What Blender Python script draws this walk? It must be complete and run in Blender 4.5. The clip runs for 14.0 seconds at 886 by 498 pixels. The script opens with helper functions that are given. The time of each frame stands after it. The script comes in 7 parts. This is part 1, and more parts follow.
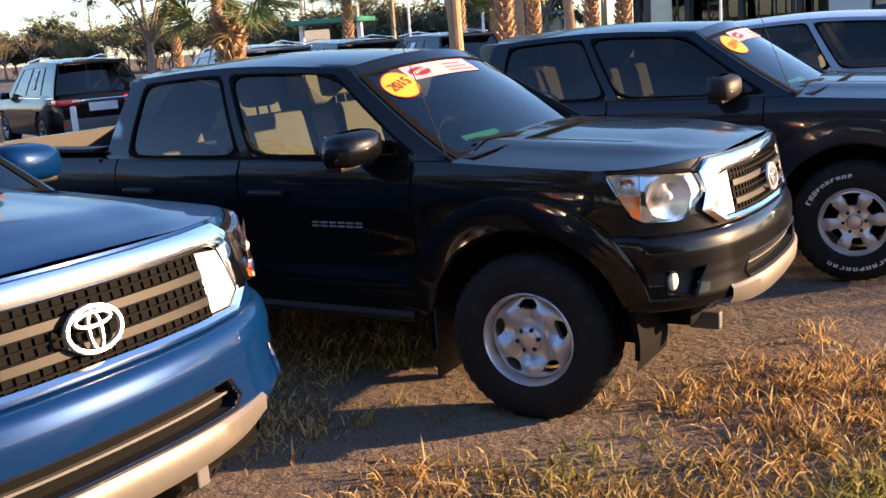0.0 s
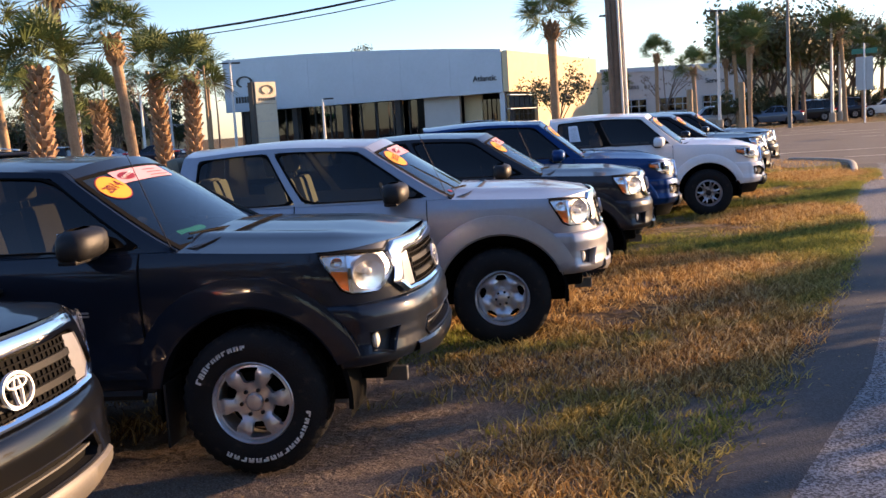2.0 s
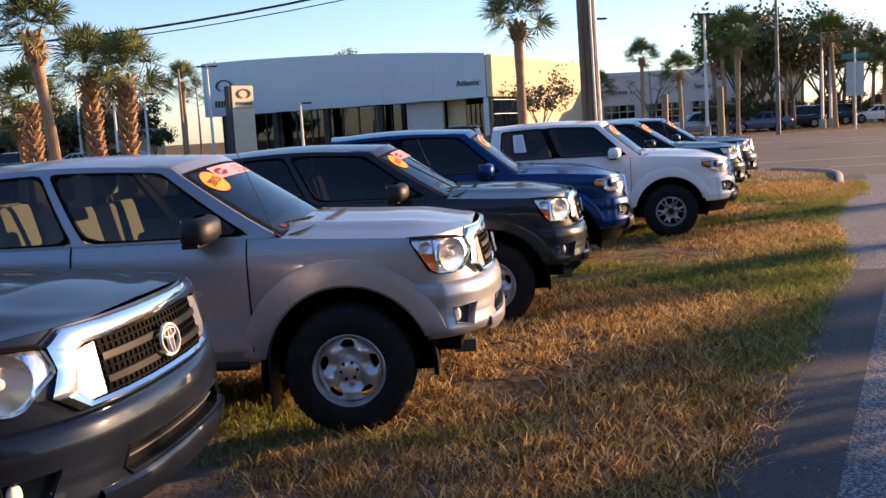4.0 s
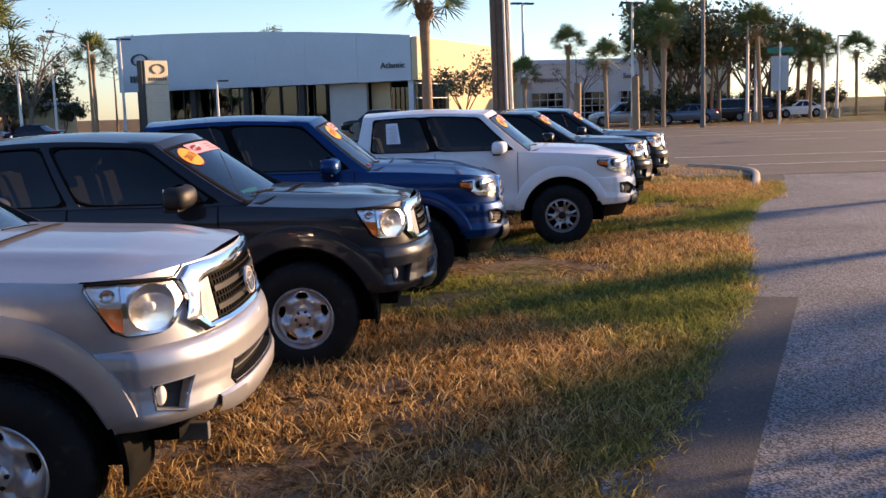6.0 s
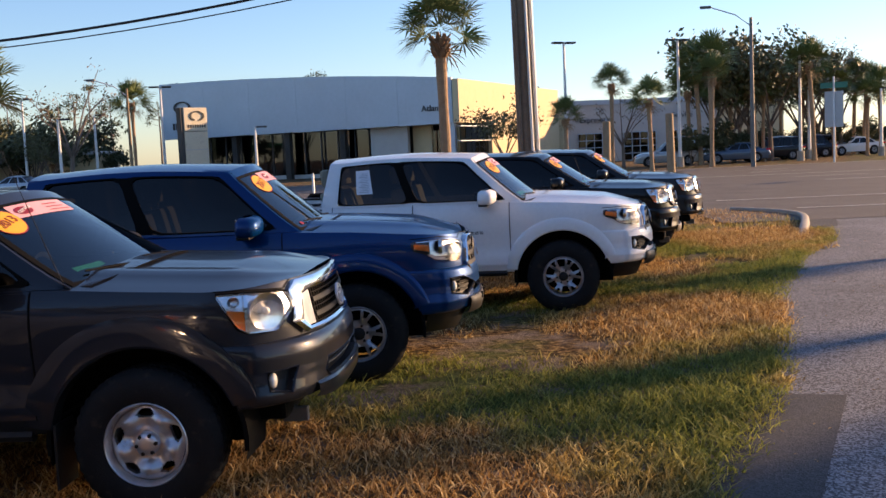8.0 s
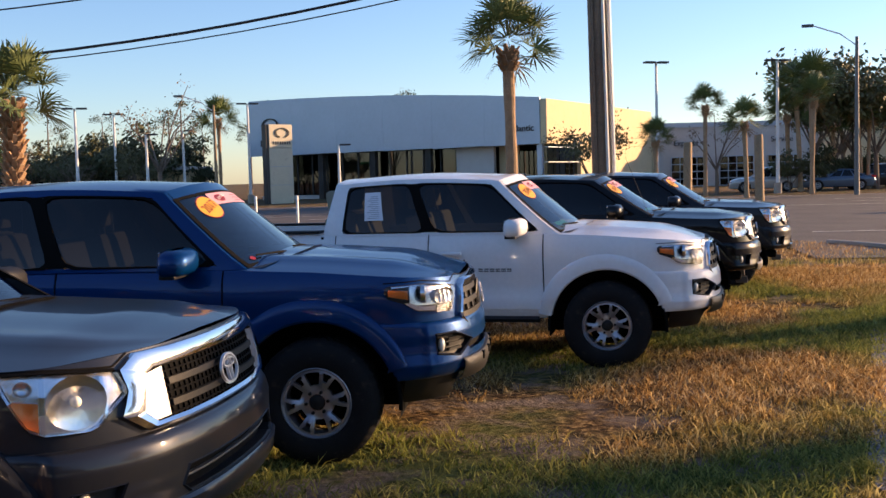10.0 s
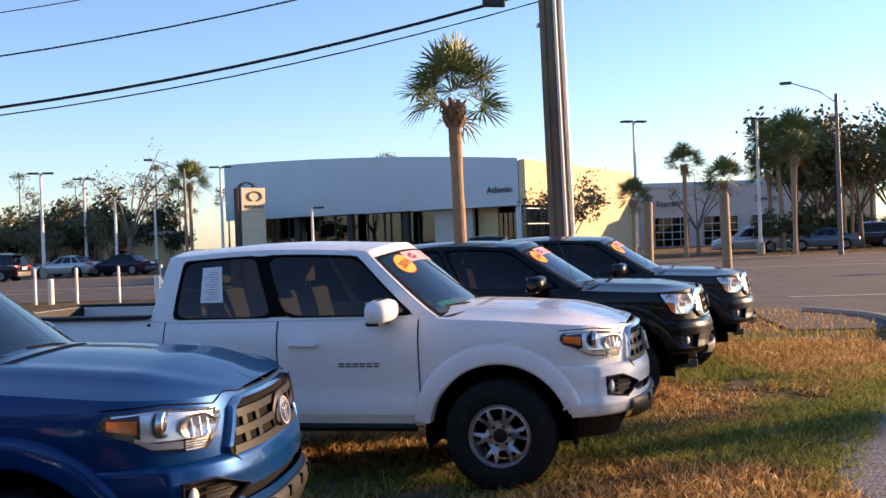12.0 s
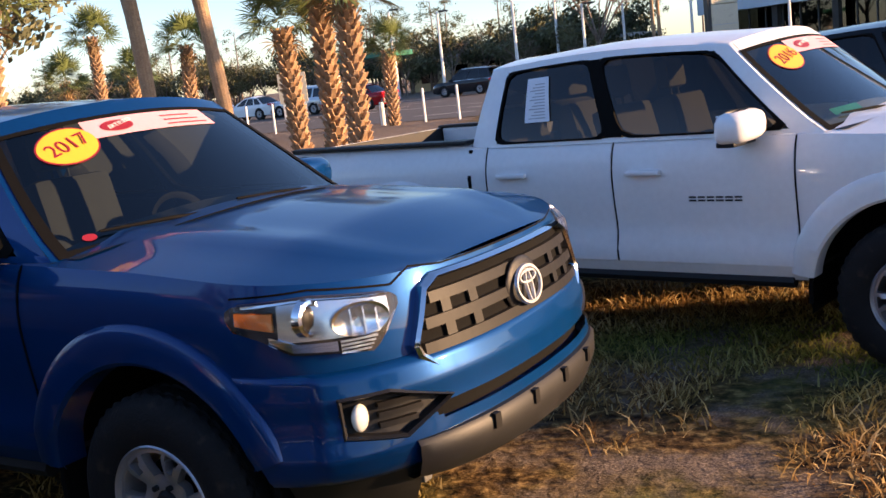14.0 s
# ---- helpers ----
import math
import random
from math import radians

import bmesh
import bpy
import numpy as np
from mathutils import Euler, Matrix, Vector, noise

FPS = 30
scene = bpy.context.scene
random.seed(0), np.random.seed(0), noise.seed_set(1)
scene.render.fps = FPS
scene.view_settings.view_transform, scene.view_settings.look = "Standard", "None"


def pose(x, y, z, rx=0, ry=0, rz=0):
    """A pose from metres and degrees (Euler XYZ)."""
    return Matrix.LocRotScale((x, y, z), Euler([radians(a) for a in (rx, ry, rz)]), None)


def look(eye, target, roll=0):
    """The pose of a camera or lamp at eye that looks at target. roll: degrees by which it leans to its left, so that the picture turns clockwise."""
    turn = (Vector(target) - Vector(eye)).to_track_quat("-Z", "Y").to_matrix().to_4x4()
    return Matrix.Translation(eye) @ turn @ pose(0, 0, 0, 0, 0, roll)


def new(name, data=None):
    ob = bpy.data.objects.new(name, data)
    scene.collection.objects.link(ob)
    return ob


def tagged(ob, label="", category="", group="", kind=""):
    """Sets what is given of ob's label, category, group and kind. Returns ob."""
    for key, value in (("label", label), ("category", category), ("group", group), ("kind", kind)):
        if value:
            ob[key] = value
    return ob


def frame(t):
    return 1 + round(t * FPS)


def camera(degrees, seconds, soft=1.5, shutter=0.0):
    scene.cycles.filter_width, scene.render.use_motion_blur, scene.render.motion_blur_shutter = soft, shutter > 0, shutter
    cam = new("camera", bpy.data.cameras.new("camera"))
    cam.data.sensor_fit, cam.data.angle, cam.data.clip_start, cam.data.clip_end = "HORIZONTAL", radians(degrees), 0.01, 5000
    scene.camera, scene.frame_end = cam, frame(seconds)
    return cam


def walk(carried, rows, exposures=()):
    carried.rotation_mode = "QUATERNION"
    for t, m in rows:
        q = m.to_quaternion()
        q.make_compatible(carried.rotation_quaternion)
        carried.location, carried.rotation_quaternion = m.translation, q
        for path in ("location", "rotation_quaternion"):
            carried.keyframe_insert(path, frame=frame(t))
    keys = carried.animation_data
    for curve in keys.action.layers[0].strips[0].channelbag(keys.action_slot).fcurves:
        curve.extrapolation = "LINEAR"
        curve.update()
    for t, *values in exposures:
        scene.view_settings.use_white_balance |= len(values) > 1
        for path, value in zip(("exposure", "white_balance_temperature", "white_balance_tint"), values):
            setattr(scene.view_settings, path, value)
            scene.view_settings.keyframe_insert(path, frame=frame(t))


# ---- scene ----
METRES, EYE, TILT, LEAN, TURN = 14.73, 1.69, -0.8, 0.0, 0.0
cam = camera(46.9, 14.0)
ROWS = [
    (0.0, 0.0, 0.0, 0.0, -0.77, -11.01, 3.98),
    (0.5, 0.0292, 0.0225, 0.0002, -4.47, -10.01, 4.98),
    (1.0, 0.0603, 0.0419, 0.0032, -12.2, -9.39, 4.63),
    (1.5, 0.0933, 0.0564, 0.0037, -17.28, -8.01, 4.79),
    (2.0, 0.1173, 0.0763, 0.0039, -21.28, -6.27, 3.86),
    (2.5, 0.1475, 0.1032, 0.0044, -23.72, -4.2, 3.05),
    (5.0, 0.2819, 0.2285, 0.0046, -20.51, -7.11, 4.06),
    (5.5, 0.3091, 0.2507, 0.0056, -22.85, -6.84, 2.59),
    (6.0, 0.3369, 0.2804, 0.0063, -25.29, -7.13, 2.1),
    (6.5, 0.3647, 0.3072, 0.0055, -27.29, -6.71, 1.91),
    (7.0, 0.3903, 0.3326, 0.0064, -27.72, -5.81, 1.67),
    (7.5, 0.4189, 0.3575, 0.0058, -26.01, -5.02, 2.3),
    (8.0, 0.4453, 0.382, 0.006, -22.36, -4.63, 2.93),
    (10.5, 0.557, 0.5065, 0.0056, -16.99, -3.21, 1.78),
    (11.0, 0.5839, 0.5341, 0.0059, -20.59, -3.97, 2.48),
    (11.5, 0.6132, 0.5631, 0.0062, -21.43, -3.61, 3.18),
    (12.0, 0.6368, 0.5855, 0.0086, -17.64, 0.19, 2.36),
    (12.5, 0.6558, 0.6131, 0.0073, -11.85, -1.33, 1.4),
    (13.0, 0.6748, 0.6377, 0.007, -1.72, -5.42, 2.47),
    (13.5, 0.6864, 0.6663, 0.0056, 8.83, -8.14, 4.51),
    (14.0, 0.7091, 0.6898, 0.0061, 8.84, -8.98, 6.24),
]
walk(cam, [(t, pose(0, 0, EYE, TILT, LEAN, TURN) @ pose(METRES * x, METRES * y, METRES * z, 90 + pitch, roll, yaw)) for t, x, y, z, yaw, pitch, roll in ROWS],
     exposures=[(0.0, 2.05, 6150, 20), (0.7, 2.0, 6150, 20), (1.4, 1.75, 6150, 21), (2.2, 1.58, 6250, 24), (5.0, 1.35, 6150, 23), (7.0, 1.32, 6150, 24), (8.0, 1.18, 6150, 23), (10.5, 1.20, 6150, 22), (11.5, 1.35, 6150, 23), (12.0, 1.42, 6150, 23), (12.6, 1.12, 6150, 19), (13.3, 1.58, 6250, 24), (14.0, 1.66, 6250, 24)])

# ---- light: a low warm evening sun and a clear sky ----
SUN_AZ, SUN_EL = 3.0, 12.0          # degrees; azimuth from +x towards +y
world = bpy.data.worlds.new("sky")
scene.world = world
world.use_nodes = True
wn = world.node_tree.nodes
sky = wn.new("ShaderNodeTexSky")
sky.sky_type = "NISHITA"
sky.sun_disc = False
sky.sun_elevation = radians(SUN_EL)
sky.sun_rotation = radians(90.0 - SUN_AZ)
sky.air_density, sky.dust_density, sky.ozone_density = 1.0, 0.25, 3.0
world.node_tree.links.new(sky.outputs[0], wn["Background"].inputs[0])
wn["Background"].inputs[1].default_value = 0.10
sun_data = bpy.data.lights.new("sun", "SUN")
sun_data.energy, sun_data.angle, sun_data.color = 5.0, radians(0.6), (1.0, 0.64, 0.30)
sun = new("sun", sun_data)
sx, sy = math.cos(radians(SUN_AZ)), math.sin(radians(SUN_AZ))
sun.matrix_world = look((60 * sx, 60 * sy, 60 * math.tan(radians(SUN_EL))), (0, 0, 0))

# ---- materials ----
def mat(name, base, rough=0.6, metal=0.0, var=0.12, scale=6.0, bump=0.0, bump_scale=40.0, coat=0.0, dirt=None, dirt_at=0.62, spec=0.5, by_object=0.0):
    """A principled material with variation at two scales, optional dirt stains, relief and clear coat."""
    m = bpy.data.materials.new(name)
    m.use_nodes = True
    nt = m.node_tree
    n, l = nt.nodes, nt.links
    b = n["Principled BSDF"]
    tc = n.new("ShaderNodeTexCoord")
    n1 = n.new("ShaderNodeTexNoise")
    n1.inputs["Scale"].default_value, n1.inputs["Detail"].default_value = scale, 6.0
    l.new(tc.outputs["Object"], n1.inputs["Vector"])
    n2 = n.new("ShaderNodeTexNoise")
    n2.inputs["Scale"].default_value, n2.inputs["Detail"].default_value = scale * 9, 4.0
    l.new(tc.outputs["Object"], n2.inputs["Vector"])
    add = n.new("ShaderNodeMath")
    add.operation = "ADD"
    l.new(n1.outputs["Fac"], add.inputs[0])
    l.new(n2.outputs["Fac"], add.inputs[1])
    ramp = n.new("ShaderNodeMapRange")
    ramp.inputs["From Min"].default_value, ramp.inputs["From Max"].default_value = 0.6, 1.4
    ramp.inputs["To Min"].default_value, ramp.inputs["To Max"].default_value = 1 - var, 1 + var
    l.new(add.outputs[0], ramp.inputs["Value"])
    hsv = n.new("ShaderNodeHueSaturation")
    hsv.inputs["Color"].default_value = (*base, 1)
    if by_object:
        oi = n.new("ShaderNodeObjectInfo")
        mr = n.new("ShaderNodeMapRange")
        mr.inputs["To Min"].default_value, mr.inputs["To Max"].default_value = 1 - by_object, 1 + by_object
        l.new(oi.outputs["Random"], mr.inputs["Value"])
        mul = n.new("ShaderNodeMath")
        mul.operation = "MULTIPLY"
        l.new(ramp.outputs[0], mul.inputs[0])
        l.new(mr.outputs[0], mul.inputs[1])
        l.new(mul.outputs[0], hsv.inputs["Value"])
    else:
        l.new(ramp.outputs[0], hsv.inputs["Value"])
    colour = hsv.outputs[0]
    if dirt:
        st = n.new("ShaderNodeMapRange")
        st.inputs["From Min"].default_value, st.inputs["From Max"].default_value = dirt_at, dirt_at + 0.14
        l.new(n1.outputs["Fac"], st.inputs["Value"])
        mx = n.new("ShaderNodeMix")
        mx.data_type = "RGBA"
        l.new(st.outputs[0], mx.inputs["Factor"])
        l.new(colour, mx.inputs["A"])
        mx.inputs["B"].default_value = (*dirt, 1)
        colour = mx.outputs["Result"]
    l.new(colour, b.inputs["Base Color"])
    b.inputs["Roughness"].default_value, b.inputs["Metallic"].default_value = rough, metal
    b.inputs["Coat Weight"].default_value = coat
    b.inputs["Coat Roughness"].default_value = 0.04
    b.inputs["Specular IOR Level"].default_value = spec
    if bump:
        bp = n.new("ShaderNodeBump")
        bp.inputs["Strength"].default_value, bp.inputs["Distance"].default_value = min(1.0, bump), 0.02
        n3 = n.new("ShaderNodeTexNoise")
        n3.inputs["Scale"].default_value, n3.inputs["Detail"].default_value = bump_scale, 5.0
        l.new(tc.outputs["Object"], n3.inputs["Vector"])
        l.new(n3.outputs["Fac"], bp.inputs["Height"])
        l.new(bp.outputs[0], b.inputs["Normal"])
    return m


def glass(name, tint, gloss=1.0):
    """Tinted pane: light passes through the tint, and the surface mirrors by Fresnel."""
    m = bpy.data.materials.new(name)
    m.use_nodes = True
    n, l = m.node_tree.nodes, m.node_tree.links
    n.remove(n["Principled BSDF"])
    tr = n.new("ShaderNodeBsdfTransparent")
    tr.inputs[0].default_value = (*tint, 1)
    gl = n.new("ShaderNodeBsdfGlossy")
    gl.inputs["Roughness"].default_value = 0.02
    gl.inputs["Color"].default_value = (gloss, gloss, gloss, 1)
    fr = n.new("ShaderNodeFresnel")
    fr.inputs["IOR"].default_value = 1.5
    mx = n.new("ShaderNodeMixShader")
    l.new(fr.outputs[0], mx.inputs[0])
    l.new(tr.outputs[0], mx.inputs[1])
    l.new(gl.outputs[0], mx.inputs[2])
    l.new(mx.outputs[0], n["Material Output"].inputs["Surface"])
    return m


def paint(name, base, metal=0.35, rough=0.32):
    return mat(name, base, rough, metal, var=0.05, scale=3, coat=0.6, dirt=tuple(c * 0.9 + 0.003 for c in base), dirt_at=0.64, spec=0.06)


M = {
    "black_paint": paint("black_paint", (0.003, 0.0035, 0.005), 0.0),
    "charcoal_paint": paint("charcoal_paint", (0.012, 0.017, 0.028), 0.25),
    "silver_paint": paint("silver_paint", (0.36, 0.37, 0.41), 0.6, 0.36),
    "grey_paint": paint("grey_paint", (0.022, 0.025, 0.033), 0.25),
    "blue_paint": paint("blue_paint", (0.0003, 0.032, 0.135), 0.35, 0.34),
    "deep_blue_paint": paint("deep_blue_paint", (0.0010, 0.020, 0.090), 0.25),
    "white_paint": paint("white_paint", (0.80, 0.80, 0.80), 0.0, 0.35),
    "dark_grey_paint": paint("dark_grey_paint", (0.018, 0.019, 0.023), 0.25),
    "red_paint": paint("red_paint", (0.30, 0.008, 0.012), 0.2),
    "pale_silver_paint": paint("pale_silver_paint", (0.42, 0.44, 0.46), 0.6),
    "navy_paint": paint("navy_paint", (0.012, 0.016, 0.032), 0.3),
    "teal_paint": paint("teal_paint", (0.10, 0.14, 0.20), 0.5),
    "chrome": mat("chrome", (0.78, 0.78, 0.80), 0.09, 1.0, var=0.04),
    "satin_metal": mat("satin_metal", (0.62, 0.62, 0.64), 0.34, 0.9, var=0.1, scale=20),
    "alloy": mat("alloy", (0.62, 0.62, 0.64), 0.25, 0.9, var=0.1, scale=20),
    "wheel_silver": mat("wheel_silver", (0.56, 0.56, 0.59), 0.30, 0.7, var=0.12, scale=20, dirt=(0.30, 0.26, 0.22)),
    "dark_alloy": mat("dark_alloy", (0.40, 0.40, 0.43), 0.30, 0.7, var=0.1, scale=20),
    "plastic": mat("black_plastic", (0.012, 0.012, 0.013), 0.5, var=0.2, scale=15, bump=0.1, bump_scale=300, spec=0.3),
    "grey_plastic": mat("grey_plastic", (0.10, 0.10, 0.10), 0.5, var=0.15, scale=12, bump=0.1, bump_scale=250),
    "grille_grey": mat("grille_grey_plastic", (0.010, 0.0095, 0.0095), 0.5, var=0.15, scale=12, spec=0.2),
    "bar_plastic": mat("dark_bar_plastic", (0.012, 0.012, 0.013), 0.48, var=0.2, scale=12, spec=0.3),
    "lip_plastic": mat("lip_plastic", (0.14, 0.13, 0.12), 0.45, 0.3, var=0.12, scale=8, dirt=(0.2, 0.17, 0.13)),
    "rubber": mat("tyre_rubber", (0.009, 0.009, 0.010), 0.75, var=0.25, scale=14, bump=0.2, bump_scale=90, dirt=(0.035, 0.028, 0.02), dirt_at=0.6, spec=0.25),
    "gap": mat("seam_black", (0.004, 0.004, 0.004), 0.8, spec=0.08),
    "letter_white": mat("letter_white", (0.75, 0.75, 0.72), 0.6),
    "seat": mat("seat_cover", (0.24, 0.235, 0.18), 0.85, var=0.12, scale=14, bump=0.3, bump_scale=60),
    "dark_seat": mat("dark_seat", (0.06, 0.06, 0.06), 0.85, var=0.12, scale=14),
    "dash": mat("dashboard", (0.03, 0.03, 0.032), 0.7, var=0.2, spec=0.2),
    "amber": mat("amber_lens", (0.85, 0.21, 0.03), 0.12, coat=1.0),
    "red_lens": mat("red_lens", (0.55, 0.012, 0.02), 0.12, coat=1.0),
    "lens_inner": mat("lamp_reflector", (0.66, 0.66, 0.68), 0.24, 0.95, var=0.2, scale=26, bump=0.05, bump_scale=30),
    "lamp_bowl": mat("lamp_bowl", (0.86, 0.86, 0.86), 0.20, 1.0, var=0.1, scale=30, bump=0.10, bump_scale=22),
    "bulb": mat("bulb_glass", (0.85, 0.82, 0.72), 0.1, coat=1.0),
    "sticker_yellow": mat("sticker_yellow", (0.72, 0.37, 0.02), 0.5, var=0.04),
    "sticker_pink": mat("sticker_pale_red", (0.62, 0.33, 0.37), 0.5, var=0.05),
    "sticker_red": mat("sticker_red", (0.20, 0.008, 0.016), 0.5),
    "sticker_green": mat("sticker_green", (0.05, 0.42, 0.30), 0.5),
    "ink": mat("ink", (0.02, 0.02, 0.02), 0.6),
    "paper": mat("paper", (0.75, 0.76, 0.80), 0.7, var=0.05),
    "print": mat("paper_print", (0.35, 0.36, 0.40), 0.7),
    "glass_dark": glass("tinted_glass", (0.05, 0.055, 0.06)),
    "glass_mid": glass("window_glass", (0.22, 0.26, 0.26)),
    "glass_clear": glass("windscreen_glass", (0.19, 0.24, 0.25)),
    "lens": glass("lamp_lens", (0.93, 0.93, 0.95)),
    "bark": mat("palm_bark", (0.36, 0.235, 0.135), 0.9, var=0.35, scale=5, bump=0.6, bump_scale=30, dirt=(0.12, 0.09, 0.07)),
    "boot": mat("palm_boot", (0.36, 0.23, 0.13), 0.9, var=0.3, scale=8, bump=0.4, bump_scale=50, by_object=0.2),
    "frond": mat("palm_frond", (0.11, 0.145, 0.042), 0.55, var=0.4, scale=2.5),
    "dead_frond": mat("dead_frond", (0.24, 0.16, 0.07), 0.8, var=0.3, scale=3),
    "tree_bark": mat("tree_bark", (0.17, 0.13, 0.10), 0.9, var=0.3, scale=4, bump=0.6, bump_scale=20),
    "leaf": mat("tree_leaf", (0.105, 0.105, 0.042), 0.6, var=0.5, scale=0.6),
    "leaf_dark": mat("woodland_leaf", (0.066, 0.075, 0.028), 0.7, var=0.5, scale=0.5),
    "leaf_brown": mat("autumn_leaf", (0.13, 0.085, 0.045), 0.7, var=0.4, scale=0.8),
    "pole_wood": mat("pole_wood", (0.20, 0.145, 0.10), 0.85, var=0.3, scale=3, bump=0.5, bump_scale=25),
    "post_wood": mat("post_wood", (0.30, 0.21, 0.12), 0.85, var=0.25, scale=3, bump=0.4, bump_scale=25),
    "lamp_grey": mat("weathered_lamp_grey", (0.16, 0.15, 0.14), 0.6, 0.2, var=0.15, scale=3),
    "white_metal": mat("white_metal", (0.72, 0.72, 0.70), 0.45, var=0.08, scale=3, dirt=(0.5, 0.47, 0.42)),
    "concrete": mat("concrete", (0.38, 0.34, 0.28), 0.85, var=0.18, scale=3, bump=0.4, bump_scale=60, dirt=(0.24, 0.21, 0.17)),
    "panel_white": mat("facade_panel", (0.41, 0.475, 0.55), 0.4, 0.15, var=0.06, scale=0.4),
    "stucco": mat("stucco", (0.62, 0.50, 0.30), 0.85, var=0.08, scale=1.2, bump=0.2, bump_scale=80),
    "stucco_grey": mat("grey_stucco", (0.50, 0.49, 0.47), 0.85, var=0.08, scale=1.2),
    "shop_glass": glass("shop_glass", (0.10, 0.11, 0.11), 1.0),
    # near-black colour stands in for the shade inside the showroom
    "room_shade": mat("showroom_shade", (0.05, 0.045, 0.04), 0.9, var=0.4, scale=0.7),
    "sign_stone": mat("sign_stone", (0.62, 0.55, 0.40), 0.6, var=0.1, scale=2, dirt=(0.45, 0.38, 0.27)),
    "sign_green": mat("sign_green", (0.02, 0.16, 0.10), 0.4),
    "sign_dark": mat("sign_dark", (0.03, 0.03, 0.03), 0.5),
    "cable": mat("cable", (0.015, 0.015, 0.017), 0.6),
    "road_line": mat("road_line", (0.62, 0.60, 0.55), 0.7, var=0.2, scale=8, dirt=(0.25, 0.22, 0.2)),
}
for key in ("glass_dark", "glass_mid", "glass_clear", "lens", "shop_glass"):
    M[key].use_backface_culling = False


# ---- mesh helpers ----
def link(name, bm, material, parent=None, label="", smooth=None):
    me = bpy.data.meshes.new(name)
    bm.to_mesh(me)
    bm.free()
    me.materials.append(material)
    if smooth is not None:
        me.polygons.foreach_set("use_smooth", [True] * len(me.polygons))
        me.set_sharp_from_angle(angle=radians(smooth))
    ob = new(name, me)
    if parent is not None:
        ob.parent = parent
    if label:
        tagged(ob, label=label)
    return ob


def part(name, bm, material, parent, label="", smooth=None):
    return link(name, bm, material, parent, label, smooth)


def share(name, ob, parent, m=None):
    """One more object on the mesh of ob."""
    o = new(name, ob.data)
    o.parent = parent
    if m is not None:
        o.matrix_basis = m
    return o


def empty(name, m, label, category, group=""):
    e = new(name)
    e.matrix_world = m
    return tagged(e, label=label, category=category, group=group)


def box(bm, x0, x1, y0, y1, z0, z1, bevel=0.0, m=None):
    vs = [bm.verts.new(p) for p in ((x0, y0, z0), (x1, y0, z0), (x1, y1, z0), (x0, y1, z0), (x0, y0, z1), (x1, y0, z1), (x1, y1, z1), (x0, y1, z1))]
    fs = [bm.faces.new([vs[i] for i in q]) for q in ((3, 2, 1, 0), (4, 5, 6, 7), (0, 1, 5, 4), (1, 2, 6, 5), (2, 3, 7, 6), (3, 0, 4, 7))]
    if bevel:
        es = list({e for f in fs for e in f.edges})
        r = bmesh.ops.bevel(bm, geom=es, offset=bevel, segments=2, affect="EDGES", profile=0.6)
        vs = list({v for f in r["faces"] for v in f.verts} | {v for v in vs if v.is_valid})
    if m is not None:
        bmesh.ops.transform(bm, matrix=m, verts=[v for v in vs if v.is_valid])
    return bm


def boxed(*a, **k):
    return box(bmesh.new(), *a, **k)


def tube(bm, pts, radii, seg=8, caps=True):
    """A round bar along pts with a radius at each."""
    rings = []
    pts = [Vector(p) for p in pts]
    for i, p in enumerate(pts):
        d = (pts[min(i + 1, len(pts) - 1)] - pts[max(i - 1, 0)]).normalized()
        a = d.orthogonal().normalized() if abs(d.z) < 0.95 else Vector((1, 0, 0)).cross(d).normalized()
        b = d.cross(a)
        r = radii[i] if hasattr(radii, "__len__") else radii
        rings.append([bm.verts.new(p + r * (math.cos(t) * a + math.sin(t) * b)) for t in [2 * math.pi * k / seg for k in range(seg)]])
    for r0, r1 in zip(rings, rings[1:]):
        # keep the rings in step
        k0 = min(range(seg), key=lambda k: (r1[k].co - r0[0].co).length)
        for k in range(seg):
            bm.faces.new((r0[k], r0[(k + 1) % seg], r1[(k + 1 + k0) % seg], r1[(k + k0) % seg]))
        rings[rings.index(r1)] = r1[k0:] + r1[:k0] if k0 else r1
    if caps:
        bm.faces.new(rings[0][::-1])
        bm.faces.new(rings[-1])
    return bm


def grid(bm, rows, close=False):
    """Quads through rows of points."""
    vs = [[bm.verts.new(p) for p in r] for r in rows]
    for a, b in zip(vs, vs[1:]):
        n = len(a)
        for i in range(n if close else n - 1):
            q = (a[i], a[(i + 1) % n], b[(i + 1) % n], b[i])
            if len({tuple(round(c, 5) for c in v.co) for v in q}) == 4:
                bm.faces.new(q)
    return vs


def revolve(bm, profile, seg=48, axis="y"):
    """Spins (radius, along) points round the y axis."""
    rows = [[(r * math.cos(2 * math.pi * k / seg), h, r * math.sin(2 * math.pi * k / seg)) for k in range(seg)] for r, h in profile]
    return grid(bm, rows, close=True)


def lettering(name, text, size, material, parent, m, extrude=0.002, align="CENTER"):
    cu = bpy.data.curves.new(name, "FONT")
    cu.body, cu.size, cu.extrude, cu.align_x, cu.align_y = text, size, extrude, align, "CENTER"
    tmp = bpy.data.objects.new(name, cu)
    scene.collection.objects.link(tmp)
    me = bpy.data.meshes.new_from_object(tmp.evaluated_get(bpy.context.evaluated_depsgraph_get()))
    bpy.data.objects.remove(tmp)
    me.materials.clear()
    me.materials.append(material)
    ob = new(name, me)
    ob.parent = parent
    ob.matrix_basis = m
    return ob


# ---- ground, asphalt lot, road ----
N = Vector((0.43, 0.90))            # from the lot across the main road


